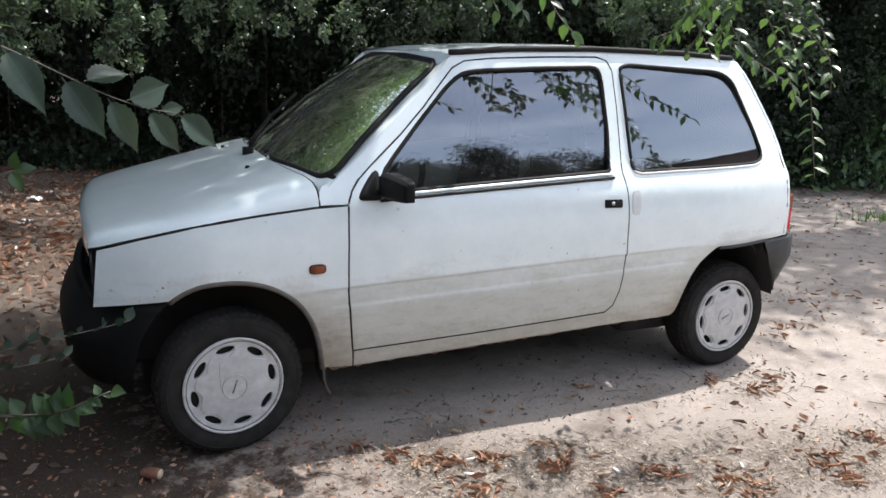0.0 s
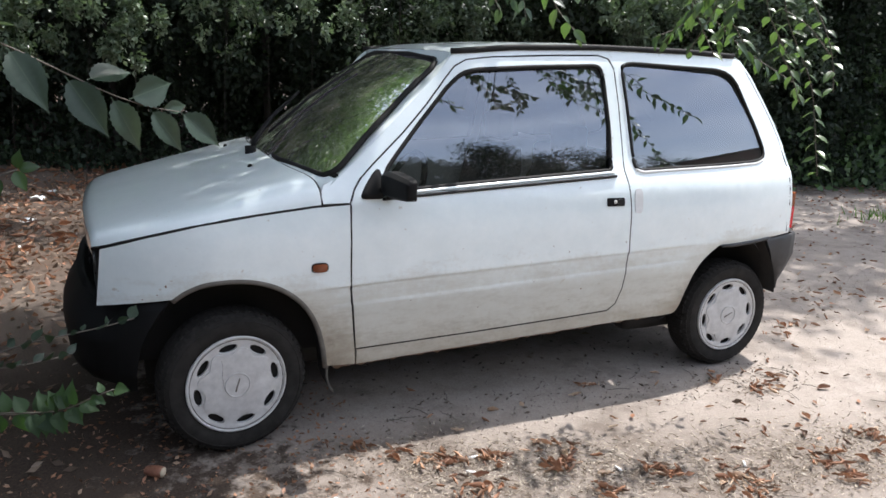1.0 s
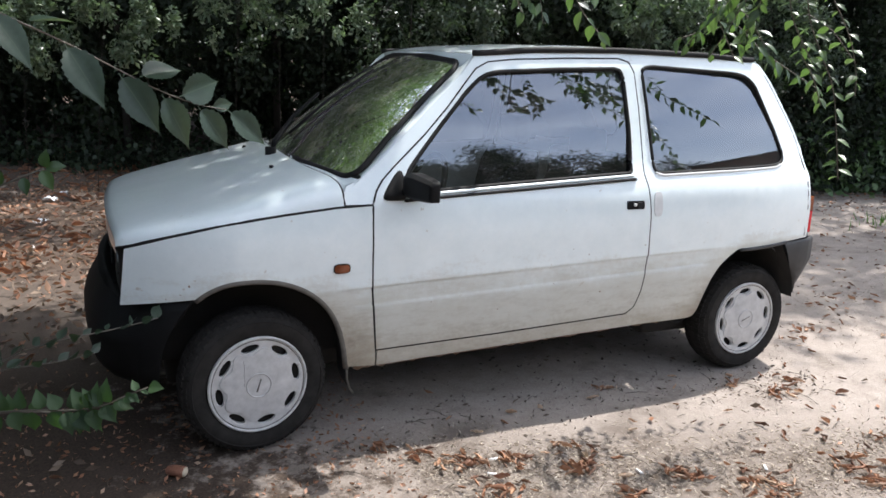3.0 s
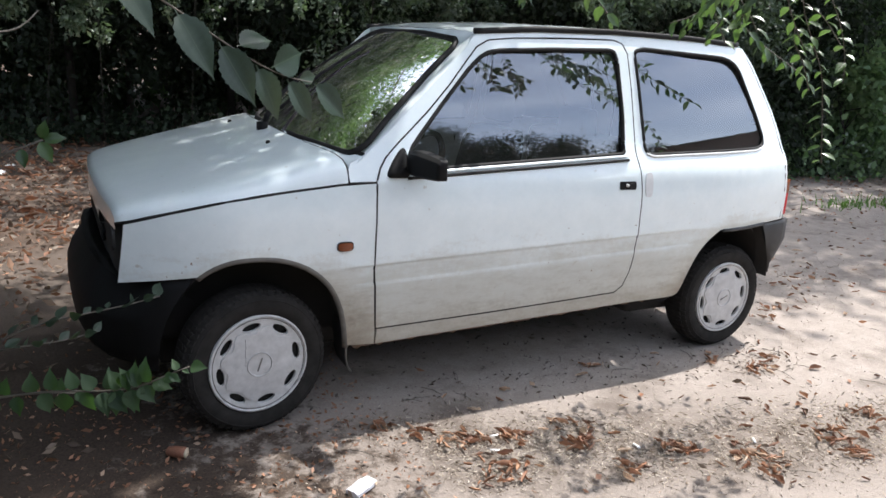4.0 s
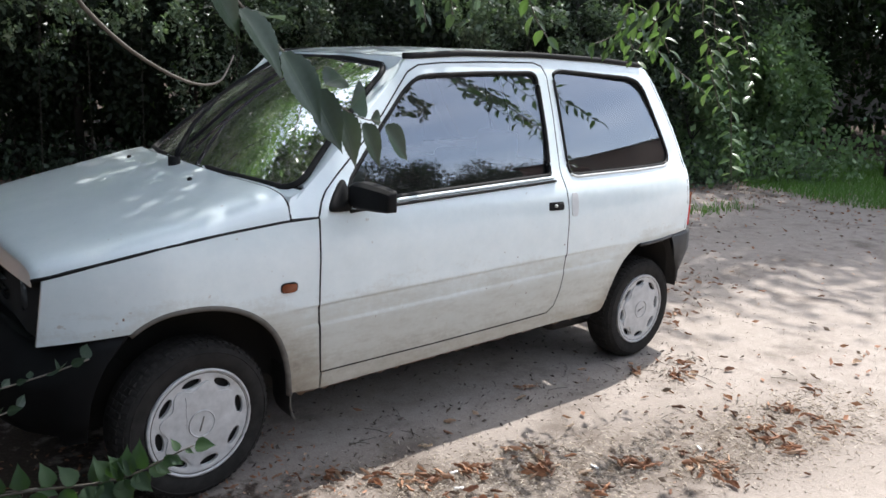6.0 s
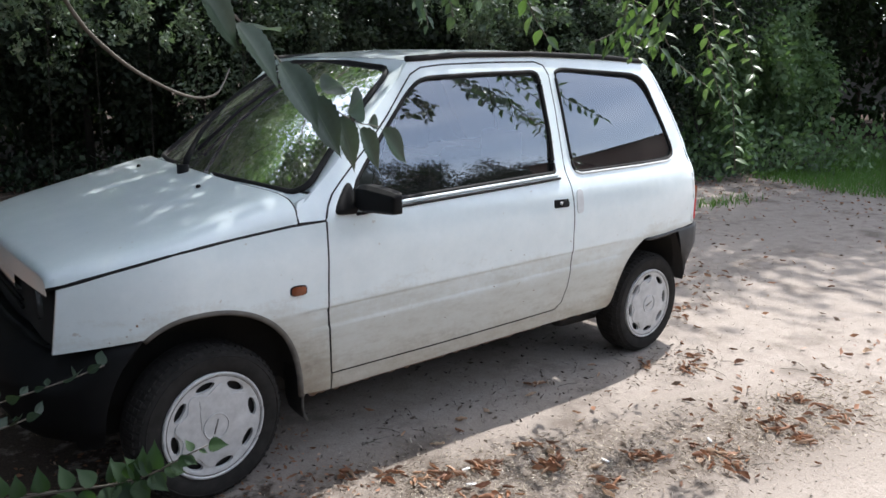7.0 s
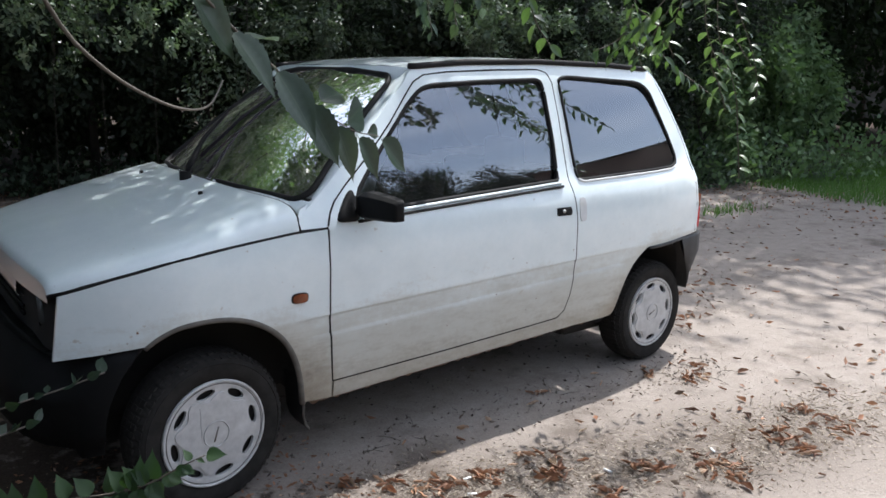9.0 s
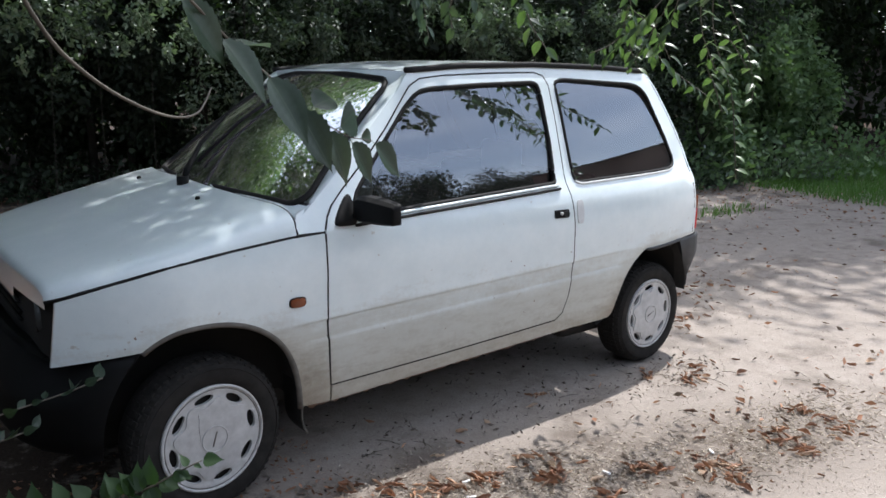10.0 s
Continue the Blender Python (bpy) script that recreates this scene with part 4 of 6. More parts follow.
        part("grille_bar", tube([(-0.455, y, z) for y in np.linspace(0.40, 2 * YC - 0.40, 8)], 0.006, False, 6), BLACK, car)
    # rear: bumper, tailgate
    rows = []
    for z, tuck in ((0.600, 0.02), (0.604, 0.006), (0.590, 0.0), (0.545, 0.0), (0.50, 0.0), (0.46, 0.002), (0.42, 0.006), (0.38, 0.012), (0.345, 0.022)):
        x0 = float(np.interp(z, [0.345, 0.435, 0.576, 0.604], [2.470, 2.448, 2.368, 2.335]))
        low = max(0, 0.50 - z)
        plan = [(x0, side_y(x0, z) - 0.006 + tuck), (max(x0 + 0.01, 2.44), side_y(2.42, 0.5) - 0.010 + tuck), (max(x0 + 0.02, 2.53 - 0.30 * low), 0.055 + tuck), (2.592 - tuck - 0.50 * low, 0.085), (2.622 - tuck - 0.5 * low, 0.20), (2.637 - tuck - 0.5 * low, YC)]
        rows.append([(x, y, z) for x, y in half_plan(plan)])
    part("rear_bumper", loft(rows), GREYBLACK, car, "faded black plastic rear bumper")
    for side in (1, -1):
        def out(x, y, z, s=side):
            return (x, y if s > 0 else 2 * YC - y, z)
        rows = [[out(xo, yo, z), out(xo - 0.004, yo + 0.09, z), out(xo - 0.012, 0.26, z + 0.004)] for xo, yo, z in ((2.352, 0.036, 0.590), (2.385, 0.040, 0.54), (2.425, 0.044, 0.48), (2.452, 0.048, 0.42), (2.466, 0.052, 0.37), (2.472, 0.056, 0.325))]
        part("splash_panel", loft(rows), DUSTYBLACK, car, "dusty dark plastic splash panel behind the rear wheel")
        lip = [flank(side, -0.003)(x, z) for x, z in ((2.06, 0.5985), (2.12, 0.5965), (2.22, 0.598), (2.36, 0.604))]
        part("arch_strip", tube(lip, 0.0075, False, 6), GREYBLACK, car)
    rows = []
    for x, z in ((2.215, 1.394), (2.29, 1.315), (2.369, 1.195), (2.42, 1.115), (2.468, 1.018), (2.497, 0.889), (2.505, 0.80), (2.53, 0.62)):
        ye = side_y(x, z) + 0.003
        rows.append([(x + 0.05 * (1 - abs(v) ** 4), YC + v * (YC - ye), z) for v in np.linspace(-1, 1, 25)])
    gate = part("tailgate", loft(rows), PAINT, car, "white tailgate")
    rows = []
    for x, z in ((2.31, 1.30), (2.369, 1.205), (2.42, 1.125), (2.462, 1.03)):
        rows.append([(x + 0.008 + 0.05 * (1 - abs(v) ** 4), YC + v * 0.50, z + 0.004) for v in np.linspace(-1, 1, 15)])
    part("rear_window", loft(rows), GLASS, gate)
    # underside, inner body, seats
    part("underbody", block((-0.30, 0.32, 0.165), (2.30, 2 * YC - 0.32, 0.30), 0.02), DARK, car)
    # dark block added to close the bright slit ahead of the rear wheel
    part("slit_block", block((1.74, 0.20, 0.165), (2.34, 2 * YC - 0.20, 0.30), 0.03), DARK, car)
    part("engine_bay", block((-0.395, 0.24, 0.29), (0.28, 2 * YC - 0.24, 0.72), 0.02), DARK, car)
    part("rear_floor", block((1.7, 0.24, 0.29), (2.42, 2 * YC - 0.24, 0.70), 0.03), CLOTH, car)
    part("dashboard", loft([[(x, y, z) for x, z in ((0.24, 0.90), (0.34, 0.945), (0.46, 0.93), (0.54, 0.86), (0.52, 0.66), (0.30, 0.55))] for y in (0.06, 0.4, YC, 1.0, 2 * YC - 0.06)], True, True), CLOTH, car, "dark dashboard")
    part("dash_strip", block((0.335, 0.42, 0.953), (0.375, 0.78, 0.958), 0.001, 1), WHITE, car, "white strip on the dashboard")
    for y in (0.37, 2 * YC - 0.37):
        part("seat_cushion", block((0.95, y - 0.23, 0.36), (1.42, y + 0.23, 0.52), 0.05, 3), CLOTH, car)
        part("seat_back", loft([[(x, yy, z) for x, yy in ((cx - 0.06, y - w), (cx + 0.05, y - w), (cx + 0.05, y + w), (cx - 0.06, y + w))] for cx, z, w in ((1.38, 0.48, 0.22), (1.42, 0.62, 0.235), (1.47, 0.85, 0.22), (1.49, 0.93, 0.17))], True, True), CLOTH, car)
        part("headrest", block((1.455, y - 0.11, 0.96), (1.53, y + 0.11, 1.10), 0.03, 3), CLOTH, car)
    part("rear_bench", block((1.78, 0.2, 0.5), (1.98, 2 * YC - 0.2, 0.93), 0.05, 3), CLOTH, car)
    ring = [Vector((0.72, 0.38, 0.83)) + 0.175 * (math.cos(a) * Vector((0, 1, 0)) + math.sin(a) * Vector((0.42, 0, 0.91))) for a in np.linspace(0, 2 * math.pi, 32, endpoint=False)]
    sw = part("steering_wheel", tube(ring, 0.013, True, 8), BLACK, car)
    part("steering_column", tube([(0.73, 0.38, 0.82), (0.48, 0.38, 0.72)], 0.03, False, 8), BLACK, sw)
    part("white_tag", block((1.452, 0.60, 1.004), (1.458, 0.76, 1.022), 0.002, 1), WHITE, car, "white strip on the seat")
    part("inner_mirror", block((0.80, YC - 0.10, 1.27), (0.815, YC + 0.10, 1.325), 0.006), BLACK, car)
    wheel(car, -0.014, 0.004, 7, 12, True)
    wheel(car, 2.200, 0.050, 2, 62, False, 0.965)
    wheel(car, -0.014, 2 * YC - 0.004, 7, 40)
    wheel(car, 2.200, 2 * YC - 0.050, 0, 70, False, 0.965)
    return car


# ======================= ground =======================
def build_ground():
    bm = bmesh.new()
    xs = [-400, -120, -40, -16] + list(np.linspace(-8, 16, 97)) + [24, 45, 120, 400]
    ys = [-400, -120, -40, -12] + list(np.linspace(-5, 14, 77)) + [22, 45, 120, 400]
    grid = []
    for y in ys:
        row = []
        for x in xs:
            z = 0.05 * noise.noise((x * 0.35, y * 0.35, 3.1)) + 0.018 * noise.noise((x * 1.9, y * 1.9, 7.7))
            calm = min(1, max(0, (math.hypot((x - 1.1) / 2.2, (y - 0.3) / 1.4) - 0.9)))
            row.append(bm.verts.new((x, y, z * calm - 0.002)))
        grid.append(row)
    for a, b in zip(grid, grid[1:]):
        for j in range(len(xs) - 1):
            bm.faces.new((a[j], a[j + 1], b[j + 1], b[j]))
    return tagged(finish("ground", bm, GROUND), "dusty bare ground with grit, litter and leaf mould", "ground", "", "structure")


build_ground()
build_car()

# ======================= plants =======================
def leaves_mesh(points, normals, sizes, rng, width=0.5):
    """Arrays for a mesh of folded leaves: a point, a direction of growth and a size each."""
    k = len(points)
    d = normals / (np.linalg.norm(normals, axis=1, keepdims=True) + 1e-9)
    r = rng.normal(size=(k, 3))
    s = np.cross(d, r)
    s /= np.linalg.norm(s, axis=1, keepdims=True) + 1e-9
    up = np.cross(s, d)
    L, W = sizes[:, None], sizes[:, None] * width
    base = points
    v = np.empty((k, 6, 3))
    v[:, 0] = base
    v[:, 1] = base + d * L * 0.45 + s * W * 0.5 + up * W * 0.16
    v[:, 2] = base + d * L * 0.40
    v[:, 3] = base + d * L * 0.45 - s * W * 0.5 + up * W * 0.16
    v[:, 4] = base + d * L - up * W * 0.18
    v[:, 5] = base + d * L * 0.75
    f = np.array([[0, 2, 1], [0, 3, 2], [2, 5, 1], [2, 3, 5], [1, 5, 4], [3, 4, 5]])
    faces = (np.arange(k)[:, None, None] * 6 + f[None]).reshape(-1, 3)
    return v.reshape(-1, 3), faces


def plain_leaves(points, normals, sizes, rng, width=0.5):
    """The same with two facets a leaf, for crowns farther off."""
    k = len(points)
    d = normals / (np.linalg.norm(normals, axis=1, keepdims=True) + 1e-9)
    s = np.cross(d, rng.normal(size=(k, 3)))
    s /= np.linalg.norm(s, axis=1, keepdims=True) + 1e-9
    up = np.cross(s, d)
    L, W = sizes[:, None], sizes[:, None] * width
    v = np.empty((k, 4, 3))
    v[:, 0], v[:, 2] = points, points + d * L
    v[:, 1] = points + d * L * 0.45 + s * W * 0.5 + up * W * 0.16
    v[:, 3] = points + d * L * 0.45 - s * W * 0.5 + up * W * 0.16
    faces = (np.arange(k)[:, None, None] * 4 + np.array([[0, 2, 1], [0, 3, 2]])[None]).reshape(-1, 3)
    return v.reshape(-1, 3), faces


def numpy_mesh(name, verts, faces, mat, parent=None, label="", smooth=False):
    me = bpy.data.meshes.new(name)
    me.vertices.add(len(verts))
    me.vertices.foreach_set("co", np.asarray(verts, dtype=np.float32).ravel())
    k = faces.shape[1]
    me.loops.add(faces.size)
    me.loops.foreach_set("vertex_index", faces.astype(np.int32).ravel())
    me.polygons.add(len(faces))
    me.polygons.foreach_set("loop_start", np.arange(0, faces.size, k, dtype=np.int32))
    me.polygons.foreach_set("loop_total", np.full(len(faces), k, dtype=np.int32))
    if smooth:
        me.polygons.foreach_set("use_smooth", [True] * len(faces))
    me.update(calc_edges=True)
    me.materials.append(mat)
    ob = new(name, me)
    ob.parent = parent
    if label:
        tagged(ob, label)
    return ob


def crown_points(rng, count, radii, clumps, low=-0.7, spread=0.13):
    """Leaf places in clumps inside an egg-shaped crown, thickest towards its skin."""
    c = rng.normal(size=(clumps, 3))
    c /= np.linalg.norm(c, axis=1, keepdims=True)
    c *= (rng.random((clumps, 1)) ** 0.45)
    c = c[c[:, 2] > low]
    i = rng.integers(len(c), size=count)
    p = c[i] + rng.normal(size=(count, 3)) * spread
    return p * np.array(radii), p


def tree(name, place, height, radii, leaves, leaf, mat, label, category, seed, clumps=90, trunk=0.12, low=-0.75, spread=0.13, group="", wood=None):
    rng = np.random.default_rng(seed)
    ob = thing(name, place, label, category, group)
    rx, ry, rz = radii
    p, unit = crown_points(rng, leaves, radii, clumps, low, spread)
    p[:, 2] += height - rz
    keep = p[:, 2] > 0.05
    p, unit = p[keep], unit[keep]
    d = unit * 0.5 + rng.normal(size=p.shape) * 0.7 + np.array([0, 0, -0.35])
    shape = leaves_mesh if mat in (LEAF_SUNLIT, LEAF_MID, LEAF_DIM) else plain_leaves
    v, f = shape(p, d, leaf * rng.uniform(0.6, 1.3, len(p)), rng)
    numpy_mesh("crown", v, f, mat, ob)
    lean = rng.uniform(-0.3, 0.3, 2)
    mid = height - rz * 0.8
    pts = [(0, 0, -0.1), (lean[0] * 0.3, lean[1] * 0.3, mid * 0.5), (lean[0] * 0.7, lean[1] * 0.7, mid), (lean[0], lean[1], height - 0.3 * rz)]
    part("trunk", tube(pts, [trunk, trunk * 0.85, trunk * 0.6, trunk * 0.2], False, 9), wood or BARK, ob)
    for k in range(6):
        a, h = 2 * math.pi * k / 6 + rng.uniform(0, 1), mid * rng.uniform(0.55, 1.1)
        s = Vector((lean[0] * h / height, lean[1] * h / height, h))
        e = Vector((math.cos(a) * rx * 0.6, math.sin(a) * ry * 0.6, height - rz + rng.uniform(-0.3, 0.5) * rz))
        part("limb", tube([s, s.lerp(e, 0.5) + Vector((0, 0, 0.15)), e], [trunk * 0.45, trunk * 0.3, trunk * 0.1], False, 6), wood or BARK, ob)
    return ob


def build_woods():
    rng = random.Random(4)
    i = 0
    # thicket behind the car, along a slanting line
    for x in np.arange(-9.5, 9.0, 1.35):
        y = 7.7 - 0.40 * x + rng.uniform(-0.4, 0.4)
        tree("shrub", (x + rng.uniform(-0.3, 0.3), y, 0), rng.uniform(3.2, 4.4), (1.5, 1.25, rng.uniform(1.8, 2.2)), 10000, 0.085, LEAF, "dense shrub, deep shade put into its leaf colour, at the edge of the thicket", "shrub", 10 + i, 75, 0.05, -0.95, 0.085, "thicket", DARKWOOD)
        i += 1
    for x in np.arange(-13, 18, 2.6):
        y = 10.9 - 0.40 * x + rng.uniform(-0.5, 0.5)
        near = -8 < x < 5
        more = 0.0 if not near else 0.1 if x > -3 else 1.0
        # near trees take a lighter leaf as if sunlit, the rest a shaded one
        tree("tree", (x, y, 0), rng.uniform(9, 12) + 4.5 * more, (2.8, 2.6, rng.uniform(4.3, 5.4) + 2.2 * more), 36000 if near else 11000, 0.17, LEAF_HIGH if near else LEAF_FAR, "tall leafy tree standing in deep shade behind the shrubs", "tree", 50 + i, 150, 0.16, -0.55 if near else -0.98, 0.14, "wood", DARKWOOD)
        i += 1
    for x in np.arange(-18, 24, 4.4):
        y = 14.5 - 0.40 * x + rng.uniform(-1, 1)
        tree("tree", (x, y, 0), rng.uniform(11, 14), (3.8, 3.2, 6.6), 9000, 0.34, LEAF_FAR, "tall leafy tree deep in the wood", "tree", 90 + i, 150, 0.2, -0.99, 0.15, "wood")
        i += 1
    tree("tree", (-2.4, 7.9, 0), 9.5, (2.9, 2.1, 2.9), 24000, 0.15, LEAF_HIGH, "tall tree with a high green crown above the thicket", "tree", 77, 130, 0.13, -0.95, 0.14, "wood", DARKWOOD)
    # tall trees added at the thicket, crowns out of view, to keep it shaded
    for x, y, h, r in ((-3.4, 10.4, 11, 3.4), (3.2, 10.0, 10.5, 3.4), (7.6, 7.4, 10, 3.0), (12.8, 8.0, 10.5, 2.7)):
        tree("tree", (x, y, 0), h, (r, r, 3.0), 6500, 0.13, LEAF, "tall tree added with its crown out of view to shade the shrubs", "tree", 120 + i, 120, 0.17, -0.8, 0.12, "wood")
        i += 1
    # unseen tree added so that its thin crown dapples the far ground
    tree("tree", (11.0, 2.5, 0), 10.2, (4.6, 1.7, 1.9), 27000, 0.15, LEAF, "tall tree added out of view to shade the ground beside the grass", "tree", 300, 95, 0.14, -0.9, 0.15, "wood", DARKWOOD)
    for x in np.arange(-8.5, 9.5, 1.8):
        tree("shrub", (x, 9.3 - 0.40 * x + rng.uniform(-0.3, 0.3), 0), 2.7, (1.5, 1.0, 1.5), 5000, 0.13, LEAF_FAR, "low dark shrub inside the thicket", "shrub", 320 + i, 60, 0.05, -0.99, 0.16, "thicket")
        i += 1
    # boughs that reach out of the thicket; sunlight on some is put into paler leaves
    for x, y, h, r, k, m in ((-0.60, 5.70, 2.12, 0.42, 1500, LEAF_SUNLIT), (-1.2, 5.75, 2.15, 0.5, 1700, LEAF_SUNLIT), (-0.08, 5.65, 2.22, 0.36, 1100, LEAF_SUNLIT), (0.70, 5.6, 2.55, 0.40, 900, LEAF_SUNLIT), (1.55, 5.4, 2.42, 0.45, 1000, LEAF_SUNLIT), (1.2, 5.8, 2.4, 0.62, 900, LEAF_DIM), (4.25, 3.95, 2.45, 0.55, 1700, LEAF_HERB), (3.2, 5.0, 2.5, 0.6, 1700, LEAF_DIM), (5.2, 4.4, 2.2, 0.6, 1400, LEAF_DIM), (6.2, 3.9, 1.9, 0.6, 1200, LEAF_DIM), (5.9, 3.75, 2.3, 0.5, 1100, LEAF_HERB), (7.6, 4.9, 2.5, 0.8, 1700, LEAF_DIM), (5.0, 3.95, 2.4, 0.5, 1100, LEAF_HERB)):
        tree("shrub", (x, y, 0), h, (r, r * 0.7, h * 0.24), k, 0.06, m, "shrub with small grey-green leaves in a sunlit tone before the thicket" if m is LEAF_SUNLIT else "dull green shrub with small leaves before the thicket", "shrub", 400 + i, 15, 0.003, -0.9, 0.10, "thicket", DARKWOOD)
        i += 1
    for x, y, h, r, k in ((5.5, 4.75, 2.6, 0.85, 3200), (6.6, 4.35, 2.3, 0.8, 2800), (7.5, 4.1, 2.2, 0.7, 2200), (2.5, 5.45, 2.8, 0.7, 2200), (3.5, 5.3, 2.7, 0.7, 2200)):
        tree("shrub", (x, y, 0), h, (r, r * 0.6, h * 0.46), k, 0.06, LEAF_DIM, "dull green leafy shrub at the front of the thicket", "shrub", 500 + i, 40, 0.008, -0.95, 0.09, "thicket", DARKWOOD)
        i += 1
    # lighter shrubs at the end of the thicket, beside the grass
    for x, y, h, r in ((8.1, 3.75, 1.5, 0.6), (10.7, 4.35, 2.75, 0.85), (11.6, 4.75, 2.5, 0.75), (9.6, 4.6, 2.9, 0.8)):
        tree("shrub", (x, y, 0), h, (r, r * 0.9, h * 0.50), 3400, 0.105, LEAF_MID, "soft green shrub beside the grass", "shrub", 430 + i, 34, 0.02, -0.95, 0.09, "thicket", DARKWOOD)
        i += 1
    for x, y, h, r in ((12.6, 6.0, 4.4, 1.5), (14.3, 6.6, 4.8, 1.6), (17.0, 4.0, 5.0, 2.0), (19.5, 2.5, 5.0, 2.2)):
        tree("shrub", (x, y, 0), h, (r, r * 0.9, h * 0.52), 9000, 0.13, LEAF_FAR, "tall dark shrub in the shade beyond the grass", "shrub", 140 + i, 70, 0.05, -0.95, 0.14, "thicket")
        i += 1
    for x, y, h, r in ((20.5, 7.7, 7.4, 2.6), (22.0, 11.5, 8.0, 2.8)):
        tree("tree", (x, y, 0), h, (r, r * 0.9, h * 0.42), 12000, 0.16, LEAF, "dark leafy tree before the plastered house", "tree", 610 + i, 90, 0.07, -0.95, 0.13, "wood", BARK)
        i += 1
    # bushes added out of view at the left to keep sky light off the ground
    for x, y, h, r in ((-2.2, -0.9, 2.7, 0.85), (-2.3, 0.9, 2.8, 0.95), (-2.6, -2.6, 3.0, 1.0), (-2.0, -4.2, 2.6, 0.9)):
        tree("bush", (x, y, 0), h, (r, r, h * 0.52), 7000, 0.09, LEAF, "dense green elm bush added out of view to shade the bare ground", "bush", 340 + i, 60, 0.03, -0.98, 0.15, "thicket")
        i += 1
    # trees across the open ground, opposite the thicket
    for k, (x, y, h) in enumerate(((-1, -26, 10.2), (4, -26, 9.8), (8.5, -25.5, 9.3), (12.5, -24.5, 9.8), (16, -23, 8.6), (19.5, -22, 7.2), (-4, -26, 12), (-11, -27, 12.5), (-19, -26, 12), (-27, -22, 13), (-32, -12, 13), (-33, -3, 14), (-30, 8, 13), (-24, 18, 14), (36, 4, 12), (32, 16, 13), (30, -30, 9), (20, -34, 10))):
        tree("tree", (x, y, 0), h, (4.2, 3.6, h * 0.52), 30000 if k < 7 else 12000, 0.2 if k < 7 else 0.34, LEAF_ACROSS, "broad leafy tree across the open ground", "tree", 170 + k, 80, 0.25, -0.99, 0.11, "far tree line")


def blade(name, mat, width=0.52, curl=0.10, teeth=0.065, peak=0.78, tip=0.85):
    """One leaf, 1 long along y, folded on its midrib, with a toothed edge and a short stalk."""
    bm = bmesh.new()
    n = 20
    rows = []
    for i in range(n + 1):
        t = i / n
        w = width * 0.5 * (math.sin(math.pi * t ** peak) ** tip if 0 < t < 1 else 0.0)
        w *= 1 - 0.45 * max(0.0, (t - 0.66) / 0.34)
        if teeth and 0 < i < n:
            w *= 1 + teeth if i % 2 else 1 - teeth
        z = -curl * t * t
        y = 0.08 + 0.92 * t
        rows.append([bm.verts.new((-w, y - 0.02 * (i % 2), z + 0.30 * w)), bm.verts.new((-w * 0.5, y, z + 0.20 * w)), bm.verts.new((0, y, z)), bm.verts.new((w * 0.5, y, z + 0.20 * w)), bm.verts.new((w, y - 0.02 * (i % 2), z + 0.30 * w))])
    for a, b in zip(rows, rows[1:]):
        for j in range(4):
            bm.faces.new((a[j], a[j + 1], b[j + 1], b[j]))
    st = [bm.verts.new(p) for p in ((-0.008, 0, 0), (0.008, 0, 0), (0.008, 0.09, 0), (-0.008, 0.09, 0))]
    bm.faces.new(st)
    bmesh.ops.remove_doubles(bm, verts=bm.verts, dist=0.0005)
    me = bpy.data.meshes.new(name)
    for f in bm.faces:
        f.smooth = True
    bm.to_mesh(me)
    bm.free()
    me.materials.append(mat)
    return me


def elm_leaf_material():
    """Matt green leaf with pale side veins."""
    m, n, l, p = material("veined_leaf")
    tc = n.new("ShaderNodeTexCoord")
    xyz = n.new("ShaderNodeSeparateXYZ")
    l.new(tc.outputs["Object"], xyz.inputs[0])
    ax = math_node(n, l, "ABSOLUTE", xyz.outputs["X"])
    ph = math_node(n, l, "SUBTRACT", xyz.outputs["Y"], math_node(n, l, "MULTIPLY", ax, 0.8))
    wave = math_node(n, l, "ABSOLUTE", math_node(n, l, "SINE", math_node(n, l, "MULTIPLY", ph, 38.0)))
    vein = ramp(n, l, wave, [(0.0, grey(1.0)), (0.16, grey(0.0))])
    mid = ramp(n, l, ax, [(0.004, grey(1.0)), (0.014, grey(0.0))])
    both = math_node(n, l, "MAXIMUM", math_node(n, l, "MULTIPLY", vein.outputs["Color"], 0.16), mid.outputs["Color"])
    rnd = n.new("ShaderNodeObjectInfo").outputs["Random"]
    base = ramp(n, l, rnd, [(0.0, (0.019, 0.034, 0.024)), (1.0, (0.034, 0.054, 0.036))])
    blot = ramp(n, l, noise_node(n, l, 5, 4, 0.6, tc.outputs["Object"]).outputs["Fac"], [(0.3, grey(0.75)), (0.7, grey(1.15))])
    col = mix_rgb(n, l, 1.0, base.outputs["Color"], blot.outputs["Color"], "MULTIPLY")
    l.new(mix_rgb(n, l, both, col, (0.045, 0.066, 0.042)), p.inputs["Base Color"])
    p.inputs["Roughness"].default_value = 0.36
    p.inputs["Specular IOR Level"].default_value = 0.30
    bump(n, l, vein.outputs["Color"], 0.10, -0.01, p)
    tl, mx = n.new("ShaderNodeBsdfTranslucent"), n.new("ShaderNodeMixShader")
    tl.inputs["Color"].default_value = (0.13, 0.22, 0.07, 1)
    mx.inputs[0].default_value = 0.16
    l.new(p.outputs[0], mx.inputs[1])
    l.new(tl.outputs[0], mx.inputs[2])
    l.new(mx.outputs[0], n["Material Output"].inputs["Surface"])
    return m


VEINED = elm_leaf_material()
LEAF_SAPLING = leaf_material("sapling_leaf", (0.014, 0.034, 0.015), (0.034, 0.070, 0.025), (0.07, 0.17, 0.025), 0.7, None, True)
